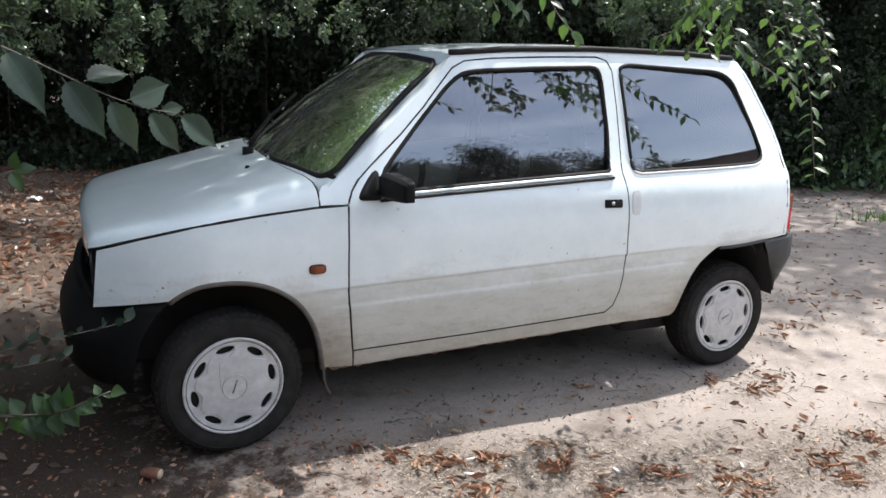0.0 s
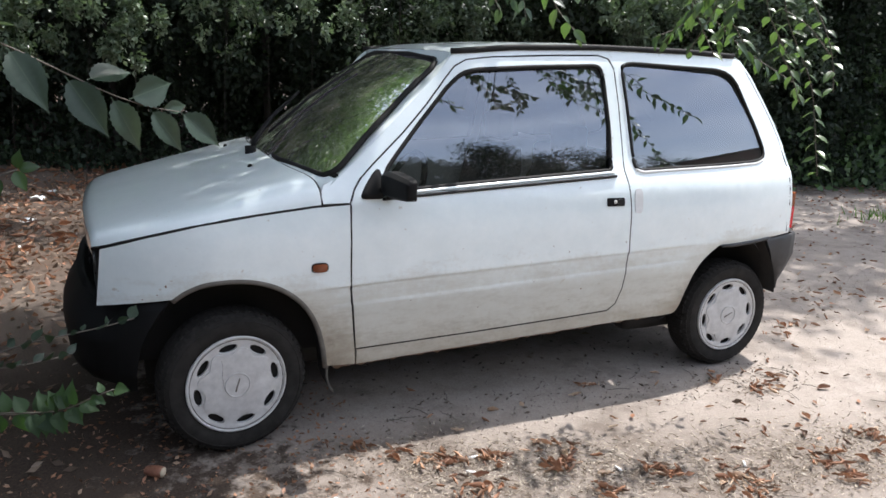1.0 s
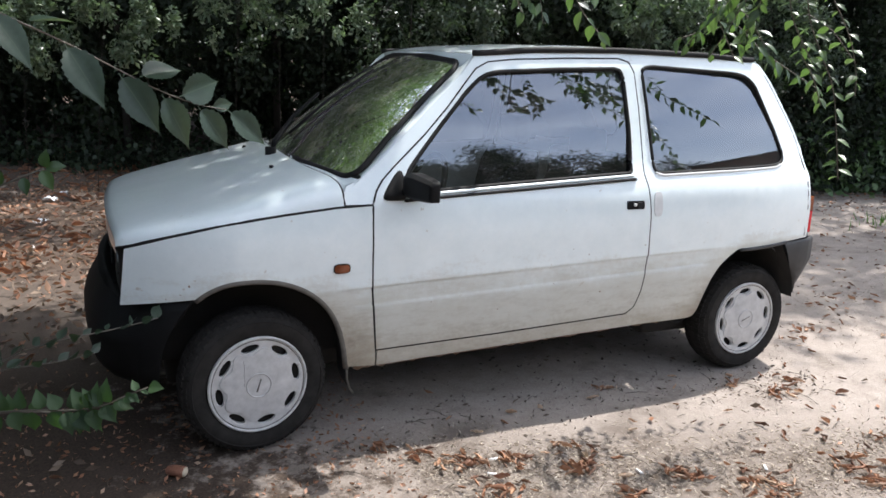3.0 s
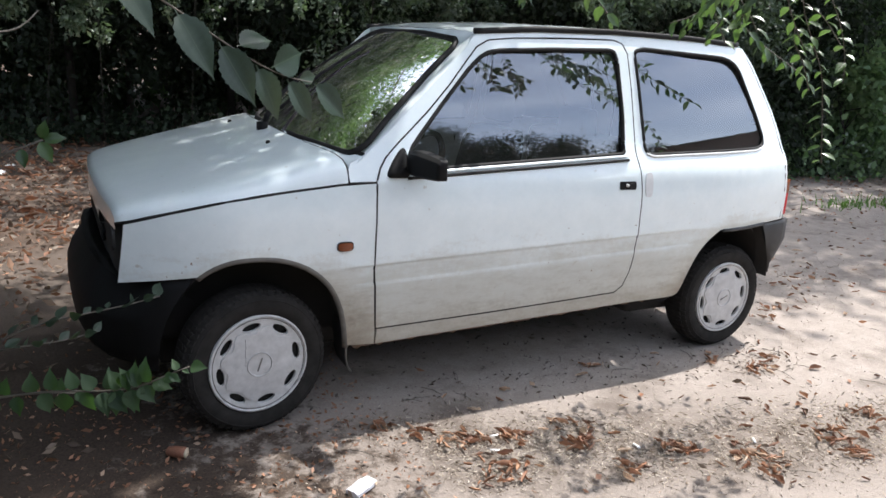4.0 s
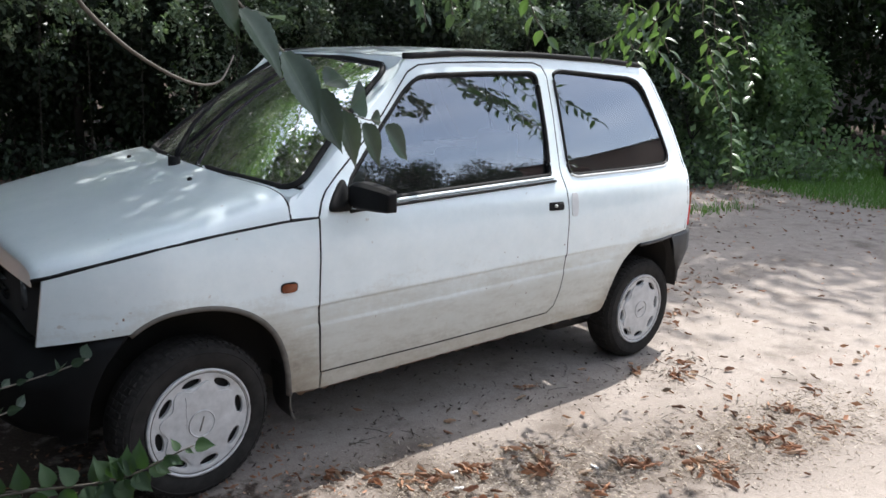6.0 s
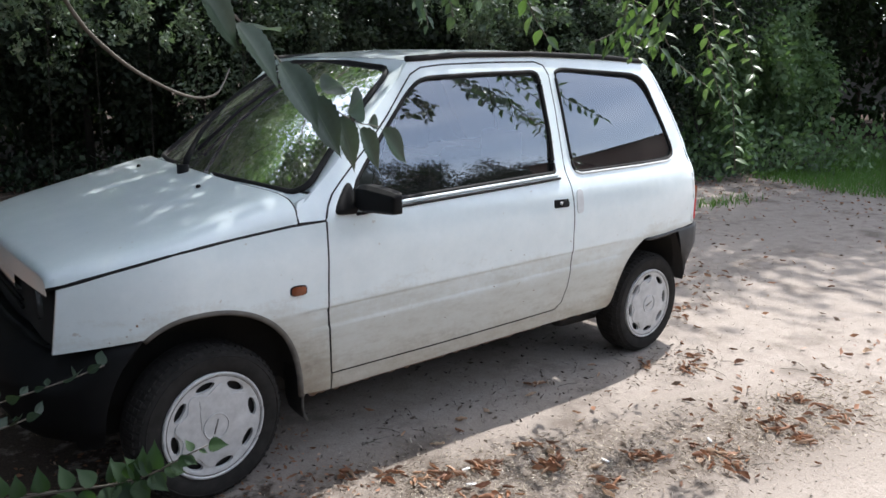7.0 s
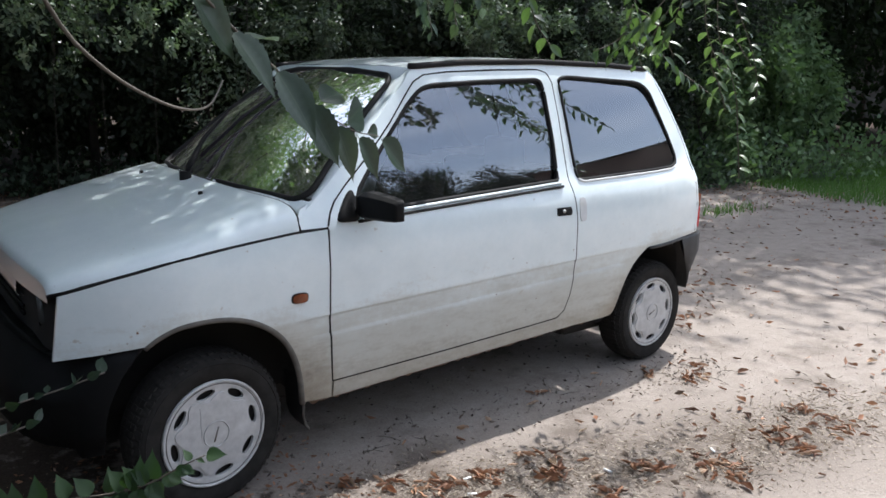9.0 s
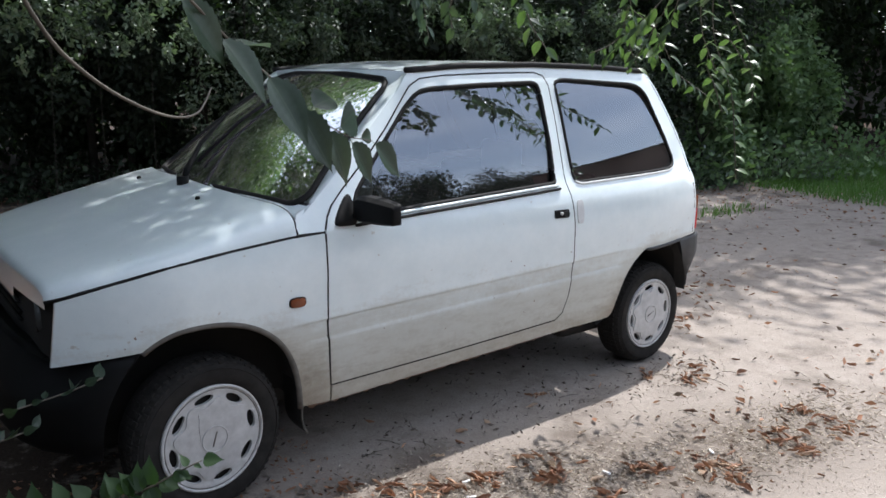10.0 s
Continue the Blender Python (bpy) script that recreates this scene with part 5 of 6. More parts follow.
BLADES = [blade("leaf_blade", VEINED, 0.47, 0.10, 0.05, 0.70, 1.05), blade("leaf_blade", VEINED, 0.45, 0.18, 0.05, 0.68, 1.1), blade("leaf_blade", VEINED, 0.50, 0.03, 0.05, 0.72, 1.05)]
TOOTHED = [blade("toothed_leaf_blade", LEAF_SAPLING, 0.66, 0.14, 0.11, 0.60, 1.15), blade("toothed_leaf_blade", LEAF_SAPLING, 0.58, 0.26, 0.11, 0.56, 1.1)]
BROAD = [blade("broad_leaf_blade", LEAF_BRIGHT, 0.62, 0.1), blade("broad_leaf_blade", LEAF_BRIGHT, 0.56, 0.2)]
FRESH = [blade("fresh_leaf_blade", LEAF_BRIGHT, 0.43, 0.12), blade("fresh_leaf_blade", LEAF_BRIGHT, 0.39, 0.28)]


def put_leaf(parent, base, tip, face, mesh):
    """A leaf from base to tip, its upper side turned towards face."""
    base, tip = Vector(base), Vector(tip)
    y = tip - base
    size = y.length
    y.normalize()
    z = Vector(face)
    z = (z - y * z.dot(y)).normalized()
    x = y.cross(z)
    ob = new("leaf", mesh)
    ob.parent = parent
    ob.matrix_local = Matrix.Translation(base) @ Matrix((x, y, z)).transposed().to_4x4() @ Matrix.Scale(size, 4)
    return ob


def spray(owner, pts, count, size, rng, meshes, droop=0.6, start=0.1, radius=0.0028, flat=(0, -0.5, 1), wild=1.0, along=(0.3, 0.8)):
    """A twig along points with leaves to both sides."""
    twig = part("twig", tube(rounder(pts, 2, False), radius, False, 5), TWIG, owner)
    twig.location = -owner.location
    vs = [Vector(p) for p in pts]
    ln = [0.0]
    for a, b in zip(vs, vs[1:]):
        ln.append(ln[-1] + (b - a).length)
    for k in range(count):
        s = (start + (1 - start) * (k + 0.5) / count) * ln[-1]
        i = max(j for j in range(len(vs) - 1) if ln[j] <= s)
        p = vs[i].lerp(vs[i + 1], (s - ln[i]) / max(1e-6, ln[i + 1] - ln[i]))
        d = (vs[i + 1] - vs[i]).normalized()
        out = d.cross(Vector((0, 0, 1)))
        if out.length < 0.3:
            out = Vector((1, 0, 0))
        out.normalize()
        if k % 2:
            out = -out
        way = (d * rng.uniform(*along) + out * rng.uniform(0.5, 0.9) + Vector((rng.uniform(-0.2, 0.2), rng.uniform(-0.25, 0.25), -droop * rng.uniform(0.6, 1.5)))).normalized()
        put_leaf(twig, p, p + way * size * rng.uniform(0.6, 1.25), Vector(flat) + wild * Vector((rng.uniform(-1.5, 1.5), rng.uniform(-1.2, 1.2), rng.uniform(-0.7, 0.7))), rng.choice(meshes))
    return twig


def build_elm():
    """The tree that stands beside the camera's way: its unseen crown is added to shade the bonnet, its twigs hang low
    over the car.
    """
    rng = random.Random(11)
    nr = np.random.default_rng(3)
    elm = thing("elm_tree", (-4.3, 0.2, 0), "leafy elm whose low twigs hang over the parked car", "tree")
    o = elm.location
    wood = [("trunk", [(-4.3, 0.2, -0.1), (-4.2, 0.3, 1.6), (-3.8, 0.6, 3.2), (-2.9, 1.1, 4.6), (-1.6, 1.5, 5.6)], [0.19, 0.17, 0.14, 0.10, 0.05]),
            ("limb", [(-3.8, 0.6, 3.2), (-2.2, -0.2, 3.5), (-0.4, -0.6, 3.4), (1.0, -0.7, 2.9), (1.6, -0.55, 2.3)], [0.075, 0.055, 0.04, 0.025, 0.012]),
            ("limb", [(-4.0, 0.4, 2.4), (-2.6, -0.9, 2.6), (-1.5, -1.6, 2.3), (-0.75, -1.8, 1.75), (-0.66, -1.70, 1.47)], [0.05, 0.035, 0.022, 0.012, 0.005]),
            ("limb", [(-3.4, 0.8, 3.9), (-2.4, 2.4, 5.0), (-1.6, 3.4, 5.6)], [0.08, 0.05, 0.03]),
            ("limb", [(-2.9, 1.1, 4.6), (-0.8, 0.7, 5.0), (0.9, 0.9, 5.2)], [0.07, 0.045, 0.02])]
    for name, pts, rad in wood:
        k = len(rad)
        fine = rounder(pts, 2, False)
        rr = [float(np.interp(i / (len(fine) - 1), np.linspace(0, 1, k), rad)) for i in range(len(fine))]
        ob = part(name, tube(fine, rr, False, 8), BARK, elm)
        ob.location = -o
    # crown above the view, cut so that its shade ends at the bonnet
    p, unit = crown_points(nr, 50000, (3.6, 2.8, 1.2), 200, -1.0, 0.14)
    p += np.array([-0.9, 1.2, 5.6])
    ys = p[:, 1] + 0.18 * (5.6 - p[:, 2])
    p = p[p[:, 0] + 0.46 * (5.6 - p[:, 2]) < 2.50 - 0.22 * np.clip((ys - 0.9) / 0.15, 0, 1) + 0.10 * np.sin(9.0 * p[:, 1])]
    p = p[p[:, 1] < 2.8 + 0.25 * np.sin(4.0 * p[:, 0])]
    unit = (p - np.array([-0.9, 1.2, 5.6])) / np.array([3.6, 2.8, 1.2])
    d = unit * 0.4 + nr.normal(size=p.shape) * 0.7 + np.array([0, 0, -0.4])
    v, f = plain_leaves(p, d, 0.13 * nr.uniform(0.6, 1.3, len(p)), nr)
    ob = numpy_mesh("crown", v, f, LEAF_NEAR, elm)
    ob.location = -o
    # extra unseen leaves added to keep the sun off the bonnet
    p, unit = crown_points(nr, 9000, (0.95, 1.15, 0.5), 90, -1.0, 0.16)
    p += np.array([1.05, 1.45, 5.5])
    p = p[p[:, 0] + 0.46 * (5.6 - p[:, 2]) < 2.10]
    d = nr.normal(size=p.shape) * 0.8 + np.array([0, 0, -0.4])
    v, f = plain_leaves(p, d, 0.13 * nr.uniform(0.6, 1.3, len(p)), nr)
    ob = numpy_mesh("crown", v, f, LEAF_NEAR, elm)
    ob.location = -o
    # unseen patch added to break up the sky mirrored low in the windscreen
    p, unit = crown_points(nr, 5200, (1.25, 0.75, 0.6), 55, -1.0, 0.16)
    p += np.array([-1.55, 3.45, 5.5])
    v, f = plain_leaves(p, nr.normal(size=p.shape) * 0.8 + np.array([0, 0, -0.4]), 0.13 * nr.uniform(0.6, 1.3, len(p)), nr)
    ob = numpy_mesh("crown", v, f, LEAF_NEAR, elm)
    ob.location = -o
    # a thin bough added out of view to dapple the leaf mould with shade
    ob = part("limb", tube(rounder([(-1.6, 3.4, 5.6), (-0.4, 4.1, 5.5), (0.8, 4.8, 5.1), (1.9, 5.1, 5.0)], 2, False), 0.016, False, 6), BARK, elm)
    ob.location = -o
    p, unit = crown_points(nr, 2400, (1.7, 1.1, 0.5), 45, -1.0, 0.12)
    p += np.array([1.25, 4.9, 5.0])
    v, f = plain_leaves(p, nr.normal(size=p.shape) * 0.8 + np.array([0, 0, -0.4]), 0.12 * nr.uniform(0.6, 1.3, len(p)), nr)
    ob = numpy_mesh("crown", v, f, LEAF_NEAR, elm)
    ob.location = -o
    # a low bough added out of view for crisp dapples on bonnet and windscreen
    bough = [(-3.4, 0.8, 3.9), (-1.6, 1.3, 3.7), (0.2, 1.2, 3.3), (1.2, 1.05, 3.0), (1.9, 1.0, 2.8)]
    ob = part("limb", tube(rounder(bough, 2, False), 0.018, False, 6), BARK, elm)
    ob.location = -o
    p, unit = crown_points(nr, 2600, (0.85, 0.75, 0.35), 40, -1.0, 0.16)
    p += np.array([1.35, 1.05, 2.95])
    d = unit * 0.4 + nr.normal(size=p.shape) * 0.7 + np.array([0, 0, -0.4])
    v, f = leaves_mesh(p, d, 0.085 * nr.uniform(0.6, 1.3, len(p)), nr)
    ob = numpy_mesh("crown", v, f, LEAF_NEAR, elm)
    ob.location = -o
    # the twig close to the camera, its leaves one by one: base, tip
    stem = [(-0.66, -1.70, 1.47), (-0.60, -1.575, 1.455), (-0.540, -1.515, 1.422), (-0.476, -1.455, 1.392), (-0.412, -1.403, 1.356), (-0.358, -1.376, 1.326), (-0.306, -1.345, 1.305), (-0.262, -1.334, 1.297)]
    fine = rounder(stem, 1, False)
    twig = part("twig", tube(fine, [0.0016 - 0.0009 * i / len(fine) for i in range(len(fine))], False, 6), TWIG, elm)
    twig.location = -o
    face = Vector((0.22, -0.90, 0.12))
    for base, tip, fc, k in (((-0.595, -1.555, 1.452), (-0.537, -1.53, 1.390), (0.25, 0, 0.15), 0), ((-0.545, -1.517, 1.422), (-0.500, -1.541, 1.360), (0.25, 0, 0.1), 1),
                             ((-0.472, -1.456, 1.388), (-0.428, -1.480, 1.308), (0.0, 0.0, 0.1), 0), ((-0.411, -1.404, 1.351), (-0.361, -1.404, 1.267), (0.05, 0, 0.0), 2),
                             ((-0.356, -1.378, 1.322), (-0.317, -1.380, 1.243), (0.0, 0, 0.05), 1), ((-0.304, -1.346, 1.302), (-0.257, -1.337, 1.236), (0.08, 0, 0.1), 0),
                             ((-0.260, -1.333, 1.296), (-0.200, -1.314, 1.240), (0.1, 0, 0.2), 2), ((-0.385, -1.394, 1.346), (-0.320, -1.350, 1.364), (-0.2, 0.2, 0.45), 1),
                             ((-0.332, -1.366, 1.318), (-0.266, -1.304, 1.339), (-0.1, 0.0, -0.10), 2), ((-0.285, -1.340, 1.302), (-0.245, -1.318, 1.306), (0.1, 0, 0.0), 1),
                             ((-0.510, -1.480, 1.412), (-0.455, -1.44, 1.420), (-0.2, 0.7, 1.2), 0)):
        put_leaf(twig, base, tip, face + Vector(fc), BLADES[k])
    # a bare twig nearer still
    bare = [(-0.80, -1.86, 1.62), (-0.778, -1.81, 1.47), (-0.748, -1.775, 1.408), (-0.718, -1.757, 1.382), (-0.688, -1.742, 1.366), (-0.662, -1.725, 1.358), (-0.641, -1.709, 1.359), (-0.629, -1.694, 1.367), (-0.620, -1.684, 1.377)]
    fine = rounder(bare, 2, False)
    ob = part("twig", tube(fine, [0.0014 - 0.0008 * i / len(fine) for i in range(len(fine))], False, 6), TWIG, elm, "bare grey twig")
    ob.location = -o
    link = part("twig", tube([(-1.5, -1.6, 2.3), (-1.0, -1.85, 1.9), (-0.80, -1.86, 1.62)], [0.01, 0.006, 0.0028], False, 6), TWIG, elm)
    link.location = -o
    # twigs that hang beside the tail of the car
    up = (-0.14, -0.30, 0.92)
    for pts, count, size, droop, start, wild in (
            # the longest one and its side shoots
            ([(1.6, -0.55, 2.3), (1.74, -0.48, 1.78), (1.86, -0.40, 1.56), (1.95, -0.40, 1.43), (2.04, -0.40, 1.31), (2.10, -0.385, 1.15), (2.163, -0.371, 0.955)], 30, 0.058, 0.06, 0.38, 0.22),
            ([(1.6, -0.55, 2.3), (1.68, -0.47, 1.72), (1.76, -0.42, 1.56), (1.84, -0.41, 1.47), (1.90, -0.41, 1.40)], 15, 0.060, 0.04, 0.50, 0.20),
            ([(1.74, -0.48, 1.78), (1.92, -0.46, 1.60), (2.01, -0.47, 1.48), (2.05, -0.48, 1.36), (2.07, -0.47, 1.28)], 14, 0.062, 0.04, 0.30, 0.20),
            ([(1.86, -0.40, 1.56), (1.93, -0.44, 1.52), (2.02, -0.44, 1.45), (2.08, -0.44, 1.40)], 6, 0.060, 0.06, 0.1, 0.22),
            ([(1.84, -0.41, 1.47), (1.90, -0.36, 1.42), (1.97, -0.36, 1.35), (2.02, -0.37, 1.24)], 12, 0.056, 0.35, 0.1, 0.4),
            # one that arches over the corner of the roof
            ([(1.45, -0.45, 2.32), (1.56, -0.25, 1.84), (1.66, -0.16, 1.64), (1.79, -0.13, 1.53), (1.95, -0.14, 1.42), (2.10, -0.16, 1.345), (2.23, -0.17, 1.285)], 32, 0.060, 0.62, 0.40, 0.45),
            ([(1.66, -0.16, 1.64), (1.74, -0.08, 1.56), (1.82, -0.06, 1.47), (1.87, -0.06, 1.40)], 11, 0.066, 0.10, 0.1, 0.24),
            ([(1.66, -0.16, 1.64), (1.75, -0.20, 1.58), (1.82, -0.21, 1.51), (1.87, -0.21, 1.45)], 9, 0.064, 0.10, 0.1, 0.24),
            ([(1.66, -0.16, 1.64), (1.72, -0.08, 1.53), (1.67, -0.05, 1.49), (1.59, -0.035, 1.465)], 10, 0.052, 0.75, 0.2, 0.5)):
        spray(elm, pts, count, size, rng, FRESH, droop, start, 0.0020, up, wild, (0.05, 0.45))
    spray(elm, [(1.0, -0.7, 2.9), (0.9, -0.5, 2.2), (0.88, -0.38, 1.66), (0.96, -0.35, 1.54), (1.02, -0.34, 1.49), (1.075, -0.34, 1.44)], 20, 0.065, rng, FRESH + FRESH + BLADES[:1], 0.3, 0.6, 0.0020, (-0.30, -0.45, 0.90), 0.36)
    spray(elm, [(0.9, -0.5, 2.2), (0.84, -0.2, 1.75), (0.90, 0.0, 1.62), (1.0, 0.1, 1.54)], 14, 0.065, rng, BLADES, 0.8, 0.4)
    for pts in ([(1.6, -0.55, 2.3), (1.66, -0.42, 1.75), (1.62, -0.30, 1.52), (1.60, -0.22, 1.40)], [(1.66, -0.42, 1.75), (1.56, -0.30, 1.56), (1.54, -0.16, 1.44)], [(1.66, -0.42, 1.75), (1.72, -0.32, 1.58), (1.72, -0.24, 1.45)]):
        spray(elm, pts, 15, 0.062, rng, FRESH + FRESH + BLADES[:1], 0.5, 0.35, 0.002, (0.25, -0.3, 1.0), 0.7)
    spray(elm, [(1.7, -0.8, 2.3), (1.56, -0.85, 1.85), (1.53, -0.80, 1.72), (1.51, -0.66, 1.66), (1.50, -0.53, 1.62)], 22, 0.06, rng, BLADES, 0.5, 0.4)
    # duller twigs that hang beyond the roof
    for pts in ([(1.2, 1.05, 3.0), (1.35, 1.10, 2.2), (1.50, 1.12, 1.80), (1.60, 1.10, 1.60)], [(1.2, 1.05, 3.0), (1.50, 1.15, 2.2), (1.66, 1.20, 1.80), (1.72, 1.22, 1.56)], [(1.35, 1.10, 2.2), (1.42, 1.0, 1.9), (1.47, 0.95, 1.68)], [(1.50, 1.15, 2.2), (1.80, 1.1, 1.95), (1.92, 1.05, 1.70)]):
        spray(elm, pts, 24, 0.085, rng, BLADES, 1.1, 0.3, 0.002, (-0.3, -0.8, 0.5), 0.6)
    # higher twigs above the windows
    for pts in ([(1.2, -0.66, 2.75), (1.35, -0.75, 2.2), (1.5, -0.82, 1.95), (1.62, -0.86, 1.74)], [(1.2, -0.66, 2.75), (1.7, -0.8, 2.3), (2.0, -0.75, 2.0), (2.15, -0.62, 1.80)], [(0.3, -0.7, 3.15), (0.6, -0.95, 2.5), (0.85, -1.05, 2.15), (1.1, -1.05, 1.95)],
                [(0.3, -0.7, 3.15), (0.3, -1.0, 2.6), (0.5, -1.2, 2.2), (0.75, -1.25, 2.0)], [(1.6, -0.55, 2.3), (1.9, -0.62, 1.95), (2.05, -0.60, 1.72)], [(1.7, -0.8, 2.3), (1.75, -0.9, 2.0), (1.72, -0.85, 1.8), (1.66, -0.8, 1.66)], [(1.35, -0.75, 2.2), (1.62, -0.95, 2.05), (1.9, -0.95, 1.9)], [(-0.4, -0.6, 3.4), (0.0, -1.1, 2.7), (0.2, -1.3, 2.3)]):
        spray(elm, pts, 24, 0.075, rng, BLADES, 0.6, 0.3)
    return elm


def build_undergrowth():
    rng = random.Random(21)
    # suckers in front of the bumper: one close, one against the bumper
    def sucker(root, stems, label, meshes):
        ob = thing("sapling", root, label, "sapling")
        for pts, count, sz in stems:
            spray(ob, pts, count, sz, rng, meshes, -0.35, 0.25, 0.0025, (-0.1, -1.2, 0.6))
        return ob
    sapling = thing("sapling", (-1.3, -0.6, 0), "low elm sapling with toothed green leaves beside the front wheel", "sapling")
    stems = [([(-1.3, -0.6, 0), (-1.15, -0.66, 0.42), (-0.95, -0.69, 0.59), (-0.80, -0.742, 0.613), (-0.717, -0.779, 0.629), (-0.644, -0.815, 0.644), (-0.542, -0.876, 0.653), (-0.486, -0.909, 0.667), (-0.428, -0.936, 0.70), (-0.392, -0.955, 0.718)],
              [(0.50, 1, 80, 60), (0.52, -1, 70, 65), (0.56, 1, 95, 62), (0.585, -1, 95, 70), (0.61, 1, 100, 60), (0.63, -1, 70, 62), (0.655, 1, 120, 58), (0.67, -1, 80, 68), (0.70, 1, 85, 60), (0.72, -1, 105, 66), (0.745, 1, 70, 64), (0.765, -1, 95, 62), (0.79, 1, 75, 68), (0.80, -1, 60, 60), (0.83, 1, 72, 70), (0.70, -1, 60, 72), (0.735, -1, 120, 70), (0.755, -1, 75, 66), (0.78, -1, 110, 60), (0.81, 1, 108, 56), (0.74, 1, 112, 64), (0.77, 1, 96, 60), (0.82, -1, 80, 52), (0.85, -1, 45, 56), (0.875, -1, 60, 42), (0.90, -1, 25, 46), (0.93, -1, 60, 34), (0.965, 1, 85, 34), (0.98, -1, 40, 22), (1.0, -1, 12, 50)]),
             ([(-1.15, -0.66, 0.42), (-0.92, -0.58, 0.53), (-0.78, -0.62, 0.56), (-0.68, -0.66, 0.575), (-0.60, -0.70, 0.58)],
              [(0.3, 1, 80, 60), (0.38, -1, 60, 60), (0.46, 1, 100, 62), (0.54, -1, 80, 64), (0.62, 1, 75, 60), (0.70, -1, 95, 60), (0.78, 1, 80, 56), (0.86, -1, 60, 56), (0.94, 1, 70, 50), (1.0, -1, 20, 50)]),
             ([(-1.15, -0.66, 0.42), (-1.0, -0.80, 0.56), (-0.86, -0.90, 0.64), (-0.78, -0.96, 0.69)],
              [(0.3, 1, 80, 60), (0.4, -1, 60, 62), (0.5, 1, 100, 64), (0.6, -1, 80, 66), (0.7, 1, 75, 64), (0.8, -1, 95, 60), (0.9, 1, 60, 58), (1.0, -1, 20, 55)])]
    sapling.location.z = -0.014
    for pts, fan in stems:
        fine = [Vector(q) for q in rounder(pts, 2, False)]
        twig = part("twig", tube(fine, [0.0035 - 0.0022 * k / len(fine) for k in range(len(fine))], False, 5), TWIG, sapling)
        twig.location = (1.3, 0.6, 0)
        for s, side, turn, mm in fan:
            k = min(len(fine) - 2, int(s * (len(fine) - 1)))
            d = (fine[k + 1] - fine[k]).normalized()
            up = (Vector((-0.1, 0.12, 1)) - d * d.dot(Vector((-0.1, 0.12, 1)))).normalized()
            a = radians(turn)
            way = d * math.cos(a) + up * math.sin(a) * side + Vector((0, rng.uniform(-0.45, 0.25), 0))
            base = fine[k].lerp(fine[k + 1], min(1, s * (len(fine) - 1) - k))
            put_leaf(twig, base, base + way.normalized() * mm * 0.00084, Vector((-0.15, -1.0, 0.75)) + Vector((rng.uniform(-0.5, 0.5), 0, rng.uniform(-0.4, 0.4))), rng.choice(TOOTHED))
    sucker((-1.0, 0.05, 0), [([(-1.0, 0.05, 0), (-0.92, 0.0, 0.38), (-0.70, -0.05, 0.50), (-0.53, -0.03, 0.515), (-0.42, -0.02, 0.525), (-0.33, -0.01, 0.54)], 22, 0.060),
                              ([(-0.92, 0.0, 0.38), (-0.78, -0.08, 0.45), (-0.62, -0.1, 0.46), (-0.52, -0.08, 0.47)], 14, 0.050)], "thin leafy bramble shoot across the black bumper", BLADES)
    weed = thing("weed", (-1.3, 0.1, 0), "tall weed with a few broad fresh green leaves", "weed")
    stem = [(-1.3, 0.1, 0), (-1.15, 0.08, 0.55), (-0.85, 0.07, 0.93), (-0.68, 0.06, 1.0), (-0.622, 0.063, 1.022)]
    twig = part("twig", tube(rounder(stem, 2, False), 0.003, False, 5), TWIG, weed)
    twig.location = -weed.location
    for b, t in (((-0.622, 0.063, 1.022), (-0.615, 0.05, 1.075)), ((-0.622, 0.063, 1.022), (-0.566, 0.05, 1.032)), ((-0.63, 0.063, 1.02), (-0.605, 0.03, 0.968)), ((-0.68, 0.06, 1.0), (-0.675, 0.03, 0.955)), ((-0.75, 0.065, 0.97), (-0.745, 0.05, 1.03)), ((-0.80, 0.066, 0.95), (-0.77, 0.03, 0.90))):
        put_leaf(twig, b, Vector(b) + (Vector(t) - Vector(b)) * 1.1, (-0.2, -0.9, 0.5), rng.choice(BROAD))
    # low plants and grass
    nr = np.random.default_rng(8)
    n = 9000
    t = nr.random(n)
    x = -5 + 14.5 * t
    y = 7.0 - 0.40 * x - 0.15 + np.abs(nr.normal(size=n)) * 0.6 + 0.25 * np.sin(x * 2.3)
    z = 0.02 + np.abs(nr.normal(size=n)) * 0.16
    p = np.stack([x, y, z], 1)
    d = nr.normal(size=p.shape) * 0.6 + np.array([0, -0.4, 0.35])
    v, f = plain_leaves(p, d, 0.075 * nr.uniform(0.6, 1.3, n), nr, 0.8)
    cut = len(f) // 6 * 2 * 2
    tagged(numpy_mesh("ground_ivy", v, f[:cut], LEAF), "low dark green ivy along the foot of the thicket", "ivy", "", "stuff")
    tagged(numpy_mesh("ground_herbs", v, f[cut:], LEAF_DIM), "low grey-green herbs along the foot of the thicket", "herbs", "", "stuff")
    n = 5200
    x = nr.uniform(2.0, 9.5, n)
    y = 6.55 - 0.40 * x + np.abs(nr.normal(size=n)) * 0.35 + 0.2 * np.sin(x * 3.1)
    p = np.stack([x, y, 0.02 + nr.random(n) ** 2 * (0.30 + 0.18 * np.sin(x * 4.3))], 1)
    d = nr.normal(size=p.shape) * 0.6 + np.array([0, -0.4, 0.4])
    v, f = plain_leaves(p, d, 0.06 * nr.uniform(0.6, 1.3, n), nr, 0.6)
    tagged(numpy_mesh("low_herbs", v, f, LEAF_HERB), "low grey-green herbs between the bare ground and the thicket", "herbs", "", "stuff")
    n = 5000
    x, y = nr.uniform(6.4, 12.5, n), nr.uniform(2.0, 5.4, n)
